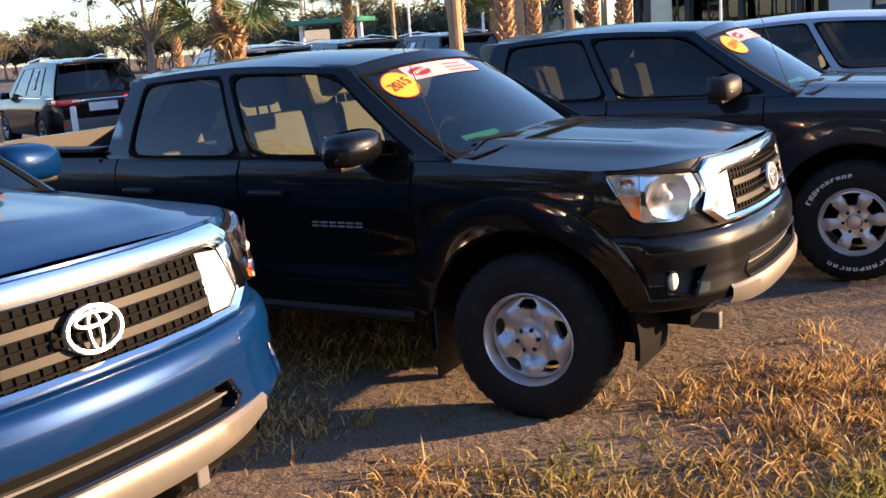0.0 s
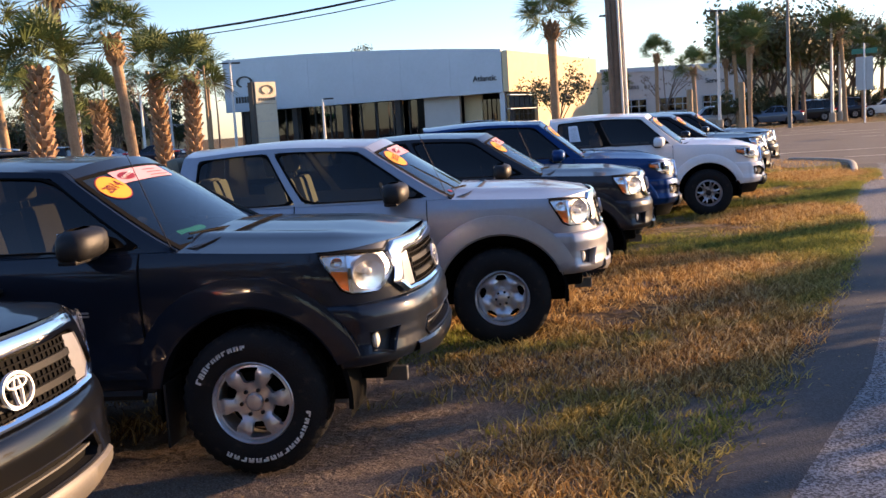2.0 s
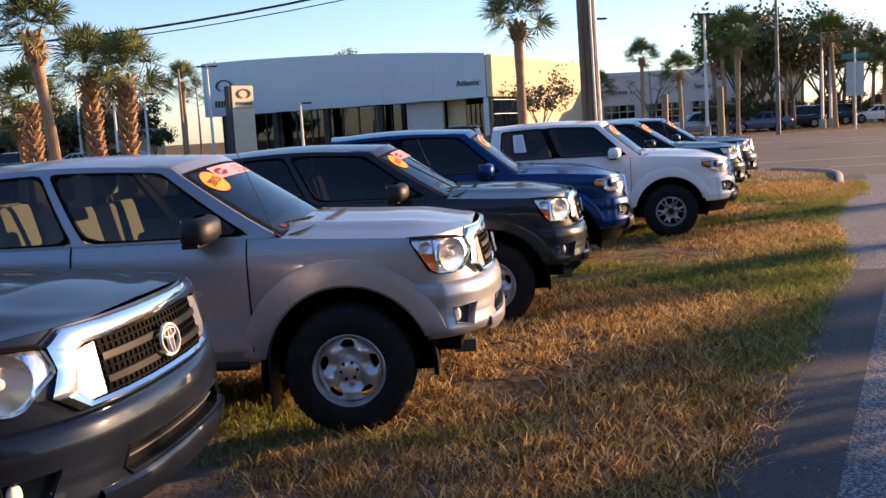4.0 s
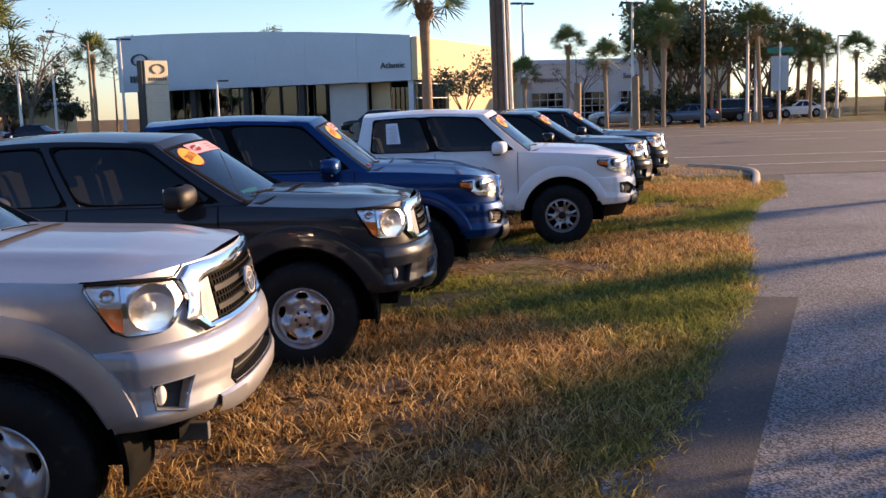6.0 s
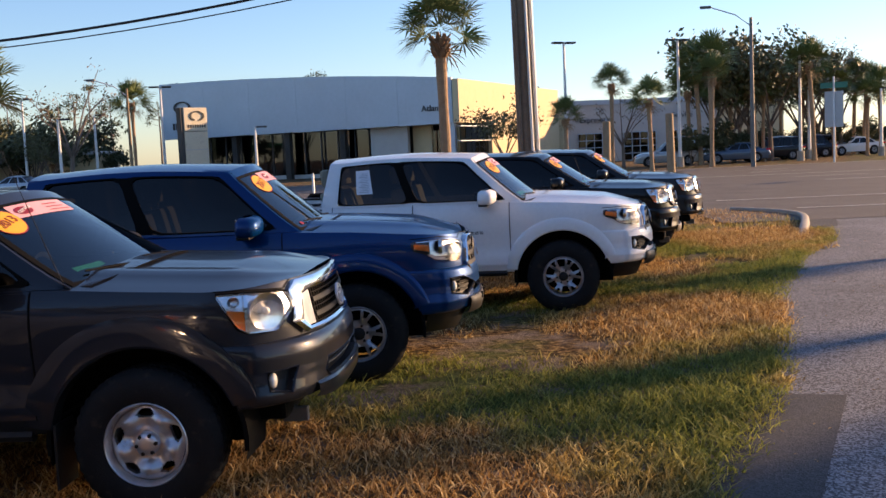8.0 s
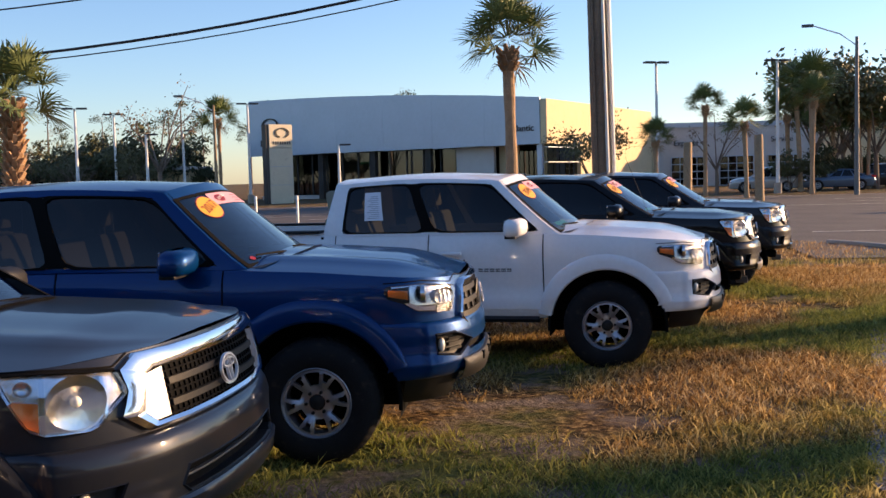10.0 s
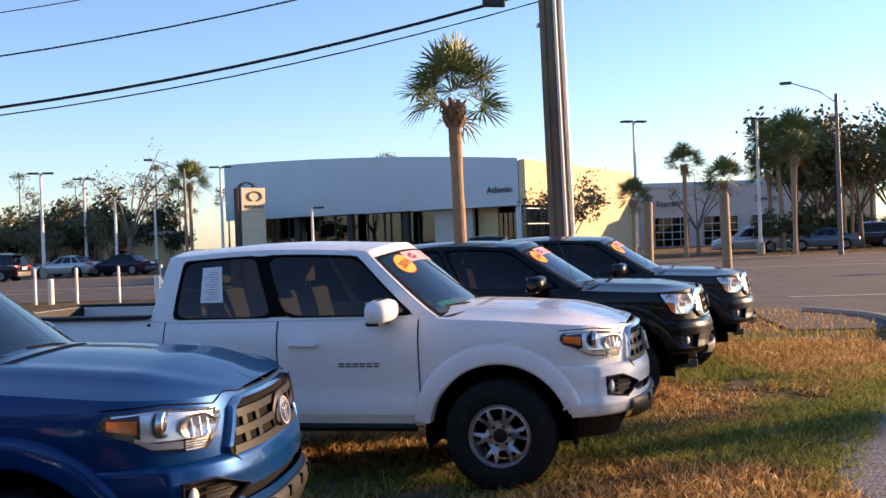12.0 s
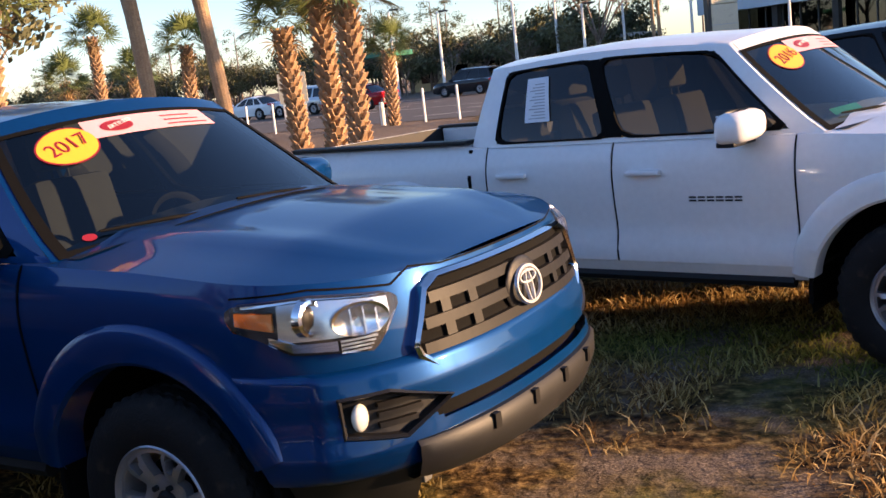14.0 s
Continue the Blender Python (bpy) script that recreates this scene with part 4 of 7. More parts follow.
    for q0, q1 in ((-0.75, 0.05), (0.0, 0.78)):
        bm = bmesh.new()
        tube(bm, [cab.screen(q1, 0.02, 0.02), cab.screen(q0 * 0.6 + q1 * 0.4, 0.07, 0.025), cab.screen(q0, 0.10, 0.018)], [0.010, 0.008, 0.005], 6)
        part("wiper", bm, M["gap"], truck)
    if gen == 2:
        bm = bmesh.new()
        b = o(-o.at_x(-0.36), zt(-0.36), -0.03)
        tube(bm, [b, b + Vector((-0.03, 0, 0.03)), b + Vector((-0.30, 0.01, 0.72))], [0.012, 0.0034, 0.0013], 6)
        part("aerial", bm, M["plastic"], truck, "thin whip aerial")
    if sticker:
        sq, sa, b0, b1, bq = (-0.74, 0.15, -0.60, 0.30, -0.44) if gen == 2 else (-0.59, 0.18, -0.44, 0.56, -0.22)
        st = part("year_sticker", oval_on_screen(cab, sq, 0.715, sa, 0.125, 0.006, 0.12), M["sticker_yellow"], truck, "yellow oval year sticker")
        part("sticker_edge", oval_on_screen(cab, sq, 0.715, sa * 1.06, 0.135, 0.005, 0.12), M["sticker_red"], st)
        bn = part("banner_sticker", screen_plate(cab, b0, b1, 0.725, 0.865, 0.0055), M["sticker_pink"], truck, "pale red dealer banner sticker")
        part("seal", oval_on_screen(cab, bq, 0.795, 0.115, 0.042, 0.008), M["sticker_red"], bn)
        for k in range(3):
            part("print_line", screen_plate(cab, b1 - 0.42, b1 - 0.06 - 0.05 * k, 0.748 + 0.035 * k, 0.757 + 0.035 * k, 0.008, 5), M["sticker_red"], bn)
        c = cab.screen(sq, 0.715, 0.0095)
        ux = (cab.screen(-0.68, 0.73, 0.016) - cab.screen(-0.80, 0.70, 0.016)).normalized()
        uy = (cab.screen(-0.74, 0.78, 0.016) - cab.screen(-0.74, 0.66, 0.016)).normalized()
        uz = ux.cross(uy).normalized()
        uy = uz.cross(ux)
        rot = Matrix((ux, uy, uz)).transposed().to_4x4()
        if year:
            lettering("year", year, 0.085 if gen == 2 else 0.10, M["sticker_red"], st, Matrix.Translation(c) @ rot, 0.0004)
        c2 = cab.screen(bq, 0.795, 0.014)
        lettering("seal_text", "CERTIFIED", 0.030, M["letter_white"], bn, Matrix.Translation(c2) @ rot, 0.0004)
        if green:
            part("leaflet", screen_plate(cab, -0.72, -0.40, 0.05, 0.20, -0.03), M["sticker_green"], truck, "green leaflet lying behind the screen")
        else:
            part("round_label", oval_on_screen(cab, -0.80, 0.09, 0.032, 0.022, 0.006), M["sticker_red"], truck, "small red label")
    # inside
    bm = boxed(-0.95, -0.50, -0.80, 0.80, 0.70, 1.16, 0.06)
    box(bm, -2.55, -0.5, -0.82, 0.82, 0.50, 0.56)
    box(bm, -1.5, -0.9, -0.12, 0.12, 0.55, 0.85, 0.03)
    part("dashboard", bm, M["dash"], truck, "dark dashboard", 40)
    bm = bmesh.new()
    rows = []
    for k in range(29):
        t = 2 * math.pi * k / 28
        rows.append([(-1.02 - 0.06 * math.sin(t) + 0.018 * math.cos(u) * 0.3, 0.37 + (0.19 + 0.016 * math.cos(u)) * math.cos(t), 1.10 + (0.17 + 0.016 * math.cos(u)) * math.sin(t) + 0.016 * math.sin(u) * 0.3) for u in np.linspace(0, 2 * math.pi, 7)])
    grid(bm, rows)
    part("steering_wheel", bm, M["plastic"], truck)
    sm = None
    for x, y in ((-1.45, -0.37), (-1.45, 0.37), (-2.25, -0.40), (-2.25, 0.40)):
        if sm is None:
            sm = part("seat", seat_mesh(), M[seats], truck, "", 40)
            sm.location = (x, y, 0.70)
        else:
            share("seat", sm, truck, pose(x, y, 0.70))
    if sheet:
        bm = bmesh.new()
        grid(bm, [[cab.side(p, h, 0.002, -1) for p in np.linspace(0.72, 0.81, 4)] for h in np.linspace(0.28, 0.80, 4)])
        sh = part("price_sheet", bm, M["paper"], truck, "white printed sheet stuck inside the rear window")
        for k in range(12):
            bm = bmesh.new()
            h = 0.32 + 0.036 * k
            grid(bm, [[cab.side(p, hh, 0.004, -1) for p in np.linspace(0.735, 0.795 - 0.01 * (k * 7 % 3), 3)] for hh in (h, h + 0.012)])
            part("print_line", bm, M["print"], sh)
    if gen == 2:
        front_second(truck, o, P, zt, M["lip_plastic"] if paint_key in ("black_paint", "deep_blue_paint") else None)
    else:
        front_third(truck, o, P, zt)
    return truck


def inside(ring, l, z):
    """Whether a place on the skin lies within a ring of (l, z)."""
    hit = False
    for (a, b), (c, d) in zip(ring, ring[1:] + ring[:1]):
        if (b > z) != (d > z) and l < a + (c - a) * (z - b) / (d - b):
            hit = not hit
    return hit


def flip(ring):
    return [(-l, z) for l, z in ring]


def bumper_skin(o, prof, corner, holes, low=0.0):
    """A bumper wrapped round the nose: rows of (z, off), a raised block inside the corner crease, openings cut through."""
    bm = bmesh.new()
    rows = []
    for z, d in prof:
        x = max(0.37, math.sqrt(max(0.0, 0.520 ** 2 - (z - HUB) ** 2)))
        end = o.at_x(x)
        row = []
        for u in np.linspace(-1, 1, 141):
            l = float(u * end)
            f = float(np.interp(abs(l), [0, 0.45, 0.58, corner - 0.015, corner + 0.012, end], [0.96, 0.92, 1.0, 1.0, 0.62, 0.38]))
            row.append((l, z + low * max(0.0, (abs(l) - 0.55) / 0.6) * (prof[0][0] - z) / (prof[0][0] - prof[-1][0]), d * f))
        rows.append(row)
    vs = [[bm.verts.new(o(*c)) for c in r] for r in rows]
    for k, (a, b) in enumerate(zip(vs, vs[1:])):
        for i in range(len(a) - 1):
            l, z = (rows[k][i][0] + rows[k + 1][i + 1][0]) / 2, (rows[k][i][1] + rows[k + 1][i + 1][1]) / 2
            if not any(inside(h, l, z) for h in holes):
                bm.faces.new((a[i], a[i + 1], b[i + 1], b[i]))
    bmesh.ops.delete(bm, geom=[v for v in bm.verts if not v.link_faces], context="VERTS")
    bmesh.ops.recalc_face_normals(bm, faces=bm.faces)
    return bm


def dish(o, l, z, a, b, off, deep):
    """A shallow bright bowl facing forwards."""
    c = o(l, z, off)
    side = (o(l + 0.02, z, off) - o(l - 0.02, z, off)).normalized()
    out = side.cross(Vector((0, 0, 1))).normalized()
    if out.x < 0:
        out = -out
    bm = bmesh.new()
    grid(bm, [[c + side * a * r * math.cos(t) + Vector((0, 0, b * r * math.sin(t))) - out * deep * (1 - r * r) for t in np.linspace(0, 2 * math.pi, 25)[:-1]] for r in (1.0, 0.85, 0.65, 0.4, 0.2, 0.05)], close=True)
    return bm


def skin_line(o, pts, off, half=0.003):
    """A thin dark joint along a bent line on the skin."""
    out = []
    for (a, b), (c, d) in zip(pts, pts[1:]):
        out += [(a + (c - a) * k / 6, b + (d - b) * k / 6) for k in range(6)]
    out.append(pts[-1])
    bm = bmesh.new()
    grid(bm, [[o(l, z + e, off) for l, z in out] for e in (-half, half)])
    return bm


def front_second(truck, o, P, zt, lip_m=None):
    """Nose with a bright six-sided grille, tall lamps and a deep painted bumper."""
    out = [(-0.60, 1.160), (0.60, 1.160), (0.685, 1.115), (0.668, 1.04), (0.708, 0.955), (0.60, 0.884), (-0.60, 0.884), (-0.708, 0.955), (-0.668, 1.04), (-0.685, 1.115)]
    inn = [(-0.52, 1.102), (0.52, 1.102), (0.57, 1.085), (0.588, 1.03), (0.612, 0.95), (0.55, 0.908), (-0.55, 0.908), (-0.612, 0.95), (-0.588, 1.03), (-0.57, 1.085)]
    part("grille_surround", band(o, out, inn, 0.024, 0.03), M["chrome"], truck, "wide chrome grille surround", 40)
    low, high = [(-0.615, 0.945), (-0.55, 0.905), (0.55, 0.905), (0.615, 0.945)], [(-0.615, 0.96), (-0.565, 1.095), (0.565, 1.095), (0.615, 0.96)]
    g = part("grille", plate(o, poly_cols(low, high, -0.61, 0.61, 30), 0.004, 0.008), M["gap"], truck, "black mesh grille")
    for z in (0.955, 1.035):
        part("grille_bar", plate(o, [(float(l), z - 0.012, z + 0.012) for l in np.linspace(-0.45, 0.45, 20)], 0.020, 0.02, 2), M["grille_grey"], g)
    for k in range(7):
        z = 0.915 + 0.026 * k
        part("grille_slat", plate(o, [(float(l), z - 0.003, z + 0.003) for l in np.linspace(-0.46, 0.46, 16)], 0.012, 0.01, 1), M["gap"], g)
    for k in range(25):
        l = -0.444 + 0.037 * k
        part("grille_slat", plate(o, [(l - 0.003, 0.908, 1.09), (l + 0.003, 0.908, 1.09)], 0.011, 0.01, 2), M["gap"], g)
    for s in (-1, 1):
        q = [(s * 0.462, 0.912), (s * 0.552, 0.912), (s * 0.608, 0.952), (s * 0.585, 1.03), (s * 0.566, 1.082), (s * 0.462, 1.092)]
        bm = bmesh.new()
        bm.faces.new([bm.verts.new(o(l, z, 0.010 + 0.012 * (abs(l) - 0.462) / 0.14)) for l, z in q])
        part("grille_cheek", bm, M["dark_alloy"], g, "satin silver grille cheek")
    emblem(truck, o, 0, 1.0, 0.040, 0.092, 0.066)
    part("bonnet_seam", skin_line(o, [(-1.15, 1.150), (-0.98, 1.147), (-0.70, 1.128), (-0.615, 1.166)], 0.004), M["gap"], truck)
    part("bonnet_seam", skin_line(o, [(0.615, 1.166), (0.70, 1.128), (0.98, 1.147), (1.15, 1.150)], 0.004), M["gap"], truck)
    for s in (-1, 1):
        def sided(cols):
            return cols if s > 0 else mirrored(cols)
        low = [(0.68, 1.035), (0.74, 1.0), (0.80, 0.945), (0.84, 0.932), (0.98, 0.936), (1.03, 0.958), (1.128, 1.12)]
        high = [(0.68, 1.05), (0.705, 1.112), (0.98, 1.134), (1.13, 1.136)]
        lamp = part("headlight", plate(o, sided(poly_cols(low, high, 0.685, 1.126, 22)), 0.006, 0.02, 6), M["lamp_bowl"], truck, "clear headlight with amber corner", 40)
        part("reflector", dish(o, s * 0.872, 1.034, 0.104, 0.094, 0.026, 0.012), M["lamp_bowl"], lamp, "bright bowl of the lamp", 60)
        c = o(s * 0.872, 1.035, 0.016)
        bm = bmesh.new()
        bmesh.ops.create_uvsphere(bm, u_segments=14, v_segments=8, radius=0.020)
        bmesh.ops.transform(bm, matrix=Matrix.Translation(c), verts=bm.verts)
        part("bulb", bm, M["bulb"], lamp, "", 60)
        part("lamp_divider", plate(o, sided([(0.975, 0.945, 1.125), (0.992, 0.945, 1.125)]), 0.026, 0.018, 3), M["chrome"], lamp)
        part("lamp_divider", plate(o, sided([(0.765, 0.985, 1.108), (0.778, 0.975, 1.108)]), 0.026, 0.018, 3), M["chrome"], lamp)
        part("indicator", plate(o, sided(poly_cols([(0.995, 0.948), (1.03, 0.966), (1.08, 1.046)], [(0.995, 1.045), (1.08, 1.056)], 0.996, 1.078, 8)), 0.024, 0.016), M["amber"], lamp, "amber indicator lens", 40)
        part("side_bulb", dish(o, s * 1.045, 1.095, 0.030, 0.026, 0.022, 0.012), M["lamp_bowl"], lamp, "", 60)
        part("lens", plate(o, sided(poly_cols(low, high, 0.684, 1.127, 22)), 0.034, 0.028, 6), M["lens"], lamp, "clear lens", 40).visible_shadow = False
        ro = [(0.672, 1.035), (0.735, 0.99), (0.795, 0.935), (0.84, 0.922), (0.985, 0.927), (1.038, 0.952), (1.138, 1.12), (1.134, 1.146), (0.98, 1.144), (0.697, 1.122), (0.674, 1.055)]
        ri = [(0.684, 1.038), (0.742, 1.0), (0.802, 0.946), (0.84, 0.933), (0.98, 0.937), (1.029, 0.96), (1.126, 1.12), (1.125, 1.135), (0.98, 1.133), (0.706, 1.111), (0.685, 1.05)]
        part("lamp_rim", band(o, [(s * l, z) for l, z in ro], [(s * l, z) for l, z in ri], 0.006, 0.012, 3), M["gap"], lamp)
        hole = [(0.905, 0.722), (0.735, 0.728), (0.792, 0.612), (0.90, 0.636)]
        fr = part("fog_recess", plate(o, sided(poly_cols([(0.73, 0.72), (0.792, 0.608), (0.91, 0.632)], [(0.73, 0.732), (0.91, 0.726)], 0.732, 0.908, 10)), 0.014, 0.01), M["plastic"], truck, "black fog lamp recess")
        big = [(0.914, 0.731), (0.722, 0.737), (0.786, 0.602), (0.909, 0.628)]
        part("recess_edge", band(o, [(s * l, z) for l, z in big], [(s * l, z) for l, z in hole], 0.056, 0.048, 5), P, fr)
        c = o(s * 0.868, 0.676, 0.030)
        bm = bmesh.new()
        bmesh.ops.create_uvsphere(bm, u_segments=18, v_segments=10, radius=0.042)
        bmesh.ops.transform(bm, matrix=Matrix.Translation(c) @ Matrix.Diagonal((0.55, 0.85, 1.0, 1)), verts=bm.verts)
        part("fog_lamp", bm, M["bulb"], fr, "round fog lamp", 60)
    fog = [(0.908, 0.725), (0.730, 0.731), (0.789, 0.608), (0.904, 0.632)]
    mouth = [(-0.43, 0.718), (0.43, 0.718), (0.475, 0.655), (0.44, 0.628), (-0.44, 0.628), (-0.475, 0.655)]
    prof = [(0.874, -0.004), (0.872, 0.016), (0.862, 0.030)] + [(float(z), float(np.interp(z, [0.56, 0.60, 0.70, 0.80, 0.86], [0.042, 0.054, 0.060, 0.056, 0.034]))) for z in np.linspace(0.845, 0.58, 22)] + [(0.56, 0.040), (0.548, 0.015), (0.545, -0.03)]
    part("bumper", bumper_skin(o, prof, 0.985, [fog, flip(fog), mouth]), P, truck, "painted front bumper", 40)
    wide = [(-0.445, 0.727), (0.445, 0.727), (0.49, 0.655), (0.45, 0.618), (-0.45, 0.618), (-0.49, 0.655)]
    part("intake_edge", band(o, wide, mouth, 0.052, 0.05, 6), M["plastic"], truck)
    part("bumper_intake", plate(o, [(float(l), 0.60, 0.73) for l in np.linspace(-0.50, 0.50, 16)], 0.006, 0.006), M["gap"], truck, "black lower intake")
    part("intake_bar", plate(o, [(float(l), 0.668, 0.676) for l in np.linspace(-0.46, 0.46, 16)], 0.030, 0.02, 1), M["grey_plastic"], truck)
    bm = bmesh.new()
    grid(bm, [[o(float(l), z + 0.035 * (abs(l) / 0.60) ** 4 * (0.62 - z) / 0.12, d) for l in np.linspace(-0.60, 0.60, 30)] for z, d in ((0.618, 0.02), (0.616, 0.060), (0.60, 0.070), (0.54, 0.068), (0.505, 0.048), (0.495, 0.0))])
    bmesh.ops.recalc_face_normals(bm, faces=bm.faces)
    part("bumper_lip", bm, lip_m or P, truck, "pale lower bumper lip" if lip_m else "", 40)


def front_third(truck, o, P, zt):
    """Nose with a large framed grille, slim swept lamps and a dark lower bumper."""
    out = [(-0.47, 1.088), (0.47, 1.088), (0.535, 1.055), (0.612, 0.888), (0.602, 0.852), (0.475, 0.748), (-0.475, 0.748), (-0.602, 0.852), (-0.612, 0.888), (-0.535, 1.055)]
    inn = [(-0.46, 1.070), (0.46, 1.070), (0.516, 1.042), (0.588, 0.888), (0.580, 0.862), (0.462, 0.766), (-0.462, 0.766), (-0.580, 0.862), (-0.588, 0.888), (-0.516, 1.042)]
    part("grille_surround", band(o, out, inn, 0.030, 0.04), M["chrome"], truck, "chrome grille frame", 40)
    low = [(-0.59, 0.875), (-0.462, 0.762), (0.462, 0.762), (0.59, 0.875)]
    high = [(-0.59, 0.89), (-0.516, 1.042), (-0.46, 1.072), (0.46, 1.072), (0.516, 1.042), (0.59, 0.89)]
    g = part("grille", plate(o, poly_cols(low, high, -0.587, 0.587, 34), 0.004, 0.008), M["gap"], truck, "dark barred grille")
    for z, h in ((0.795, 0.016), (0.868, 0.017), (0.943, 0.017), (1.018, 0.017)):
        w = float(np.interp(z, [0.766, 0.862, 0.888, 1.042], [0.462, 0.58, 0.588, 0.516])) - 0.014
        part("grille_bar", plate(o, [(float(l), z - h, z + h) for l in np.linspace(-w, w, 24)], 0.026, 0.024, 2), M["grille_grey"], g)
    for z in (0.832, 0.906, 0.980):
        for l in (-0.44, -0.30, 0.30, 0.44):
            part("grille_tab", plate(o, [(l - 0.022, z - 0.022, z + 0.022), (l + 0.022, z - 0.022, z + 0.022)], 0.018, 0.02, 1), M["grille_grey"], g)
    c = o(0, 0.945, 0.022)
    bm = bmesh.new()
    bmesh.ops.create_uvsphere(bm, u_segments=24, v_segments=10, radius=0.118)
    bmesh.ops.transform(bm, matrix=Matrix.Translation(c) @ Matrix.Diagonal((0.16, 1.0, 0.86, 1)), verts=bm.verts)
    part("emblem_base", bm, M["plastic"], g, "", 60)
    emblem(truck, o, 0, 0.945, 0.048, 0.096, 0.072)
    part("bonnet_seam", skin_line(o, [(-1.18, 1.105), (-0.92, 1.112), (-0.63, 1.083), (-0.545, 1.122), (-0.40, 1.105), (0.40, 1.105), (0.545, 1.122), (0.63, 1.083), (0.92, 1.112), (1.18, 1.105)], 0.004), M["gap"], truck)
    for s in (-1, 1):
        def sided(cols):
            return cols if s > 0 else mirrored(cols)
        low = [(0.634, 1.035), (0.69, 0.962), (0.737, 0.910), (0.984, 0.934), (1.062, 0.983), (1.156, 1.015), (1.175, 1.05)]
        high = [(0.634, 1.05), (0.65, 1.068), (0.924, 1.096), (1.15, 1.088), (1.175, 1.072)]
        lamp = part("headlight", plate(o, sided(poly_cols(low, high, 0.638, 1.172, 26)), 0.006, 0.02, 6), M["dash"], truck, "slim swept headlight with amber corner", 40)
        part("housing", plate(o, sided(poly_cols([(0.66, 1.01), (0.70, 0.958), (1.02, 0.968)], [(0.66, 1.055), (0.92, 1.082), (1.02, 1.078)], 0.662, 1.02, 16)), 0.010, 0.006, 4), M["lens_inner"], lamp, "silver lamp housing", 40)
        part("reflector", dish(o, s * 0.768, 1.010, 0.092, 0.052, 0.028, 0.018), M["lamp_bowl"], lamp, "bright bowl of the lamp", 60)
        for k in range(3):
            l0 = 0.712 + 0.042 * k
            part("reflector_rib", plate(o, sided([(l0, 0.968, 1.055), (l0 + 0.005, 0.968, 1.055)]), 0.027, 0.016, 2), M["lens_inner"], lamp)
        c = o(s * 0.938, 1.034, 0.010)
        bm = bmesh.new()
        rows = [[(c.x + d, c.y + r * math.cos(t), c.z + r * math.sin(t)) for t in np.linspace(0, 2 * math.pi, 24)] for r, d in ((0.058, 0.0), (0.056, 0.026), (0.045, 0.030), (0.038, 0.010))]
        grid(bm, rows)
        part("projector_ring", bm, M["chrome"], lamp, "", 40)
        bm = bmesh.new()
        bmesh.ops.create_uvsphere(bm, u_segments=16, v_segments=10, radius=0.040)
        bmesh.ops.transform(bm, matrix=Matrix.Translation(c + Vector((0.006, 0, 0))) @ Matrix.Diagonal((0.5, 1, 1, 1)), verts=bm.verts)
        part("projector", bm, M["grille_grey"], lamp, "dark glassy projector", 60)
        for k in range(4):
            z = 0.916 + 0.011 * k
            part("lamp_fin", plate(o, sided([(float(l), z, z + 0.007) for l in np.linspace(0.745 - 0.008 * k, 0.838, 4)]), 0.024, 0.012, 1), M["lamp_bowl"], lamp)
        part("light_bar", plate(o, sided(poly_cols([(0.845, 0.926), (0.98, 0.938), (1.05, 0.978)], [(0.845, 0.956), (0.97, 0.962), (1.04, 0.990)], 0.846, 1.045, 10)), 0.022, 0.012, 2), M["chrome"], lamp)
        part("indicator", plate(o, sided(poly_cols([(1.03, 1.005), (1.15, 1.028)], [(1.03, 1.058), (1.15, 1.066)], 1.032, 1.150, 6)), 0.020, 0.012), M["amber"], lamp, "amber indicator lens")
        part("top_strip", plate(o, sided(poly_cols([(0.70, 1.066), (0.92, 1.086), (1.13, 1.076)], [(0.70, 1.072), (0.92, 1.093), (1.13, 1.084)], 0.70, 1.13, 8)), 0.018, 0.01, 1), M["chrome"], lamp)
        part("lens", plate(o, sided(poly_cols(low, high, 0.637, 1.173, 26)), 0.032, 0.026, 6), M["lens"], lamp, "clear lens", 40).visible_shadow = False
        hole = [(0.862, 0.776), (0.725, 0.776), (0.52, 0.712), (0.685, 0.640), (0.856, 0.668)]
        big = [(0.876, 0.788), (0.722, 0.790), (0.495, 0.714), (0.682, 0.626), (0.870, 0.656)]
        bz = part("fog_bezel", plate(o, sided(poly_cols([(0.51, 0.705), (0.685, 0.634), (0.87, 0.662)], [(0.51, 0.715), (0.725, 0.782), (0.87, 0.782)], 0.512, 0.868, 14)), 0.018, 0.012), M["plastic"], truck, "black fog lamp bezel")
        part("bezel_edge", band(o, [(s * l, z) for l, z in big], [(s * l, z) for l, z in hole], 0.052, 0.04, 5), M["plastic"], bz)
        for k in range(3):
            z = 0.668 + 0.032 * k
            part("bezel_fin", plate(o, sided([(float(l), z, z + 0.016) for l in np.linspace(0.63 - 0.02 * k, 0.755, 6)]), 0.038, 0.02, 1), M["grille_grey"], bz)
        c = o(s * 0.812, 0.712, 0.034)
        bm = bmesh.new()
        bmesh.ops.create_uvsphere(bm, u_segments=18, v_segments=10, radius=0.044)
        bmesh.ops.transform(bm, matrix=Matrix.Translation(c) @ Matrix.Diagonal((0.5, 0.80, 1.0, 1)), verts=bm.verts)
        part("fog_lamp", bm, M["bulb"], bz, "round fog lamp", 60)
        bm = bmesh.new()
        ls = [float(l) * s for l in np.linspace(0.60, 1.06, 12)]
        grid(bm, [[o(l, z, d) for l in ls] for z, d in ((0.52, 0.0), (0.47, -0.01), (0.36, -0.035), (0.35, -0.06))])
        part("air_dam", bm, M["bar_plastic"], truck, "dark plastic air dam", 40)
    fog = [(0.868, 0.782), (0.722, 0.783), (0.508, 0.713), (0.683, 0.633), (0.862, 0.662)]
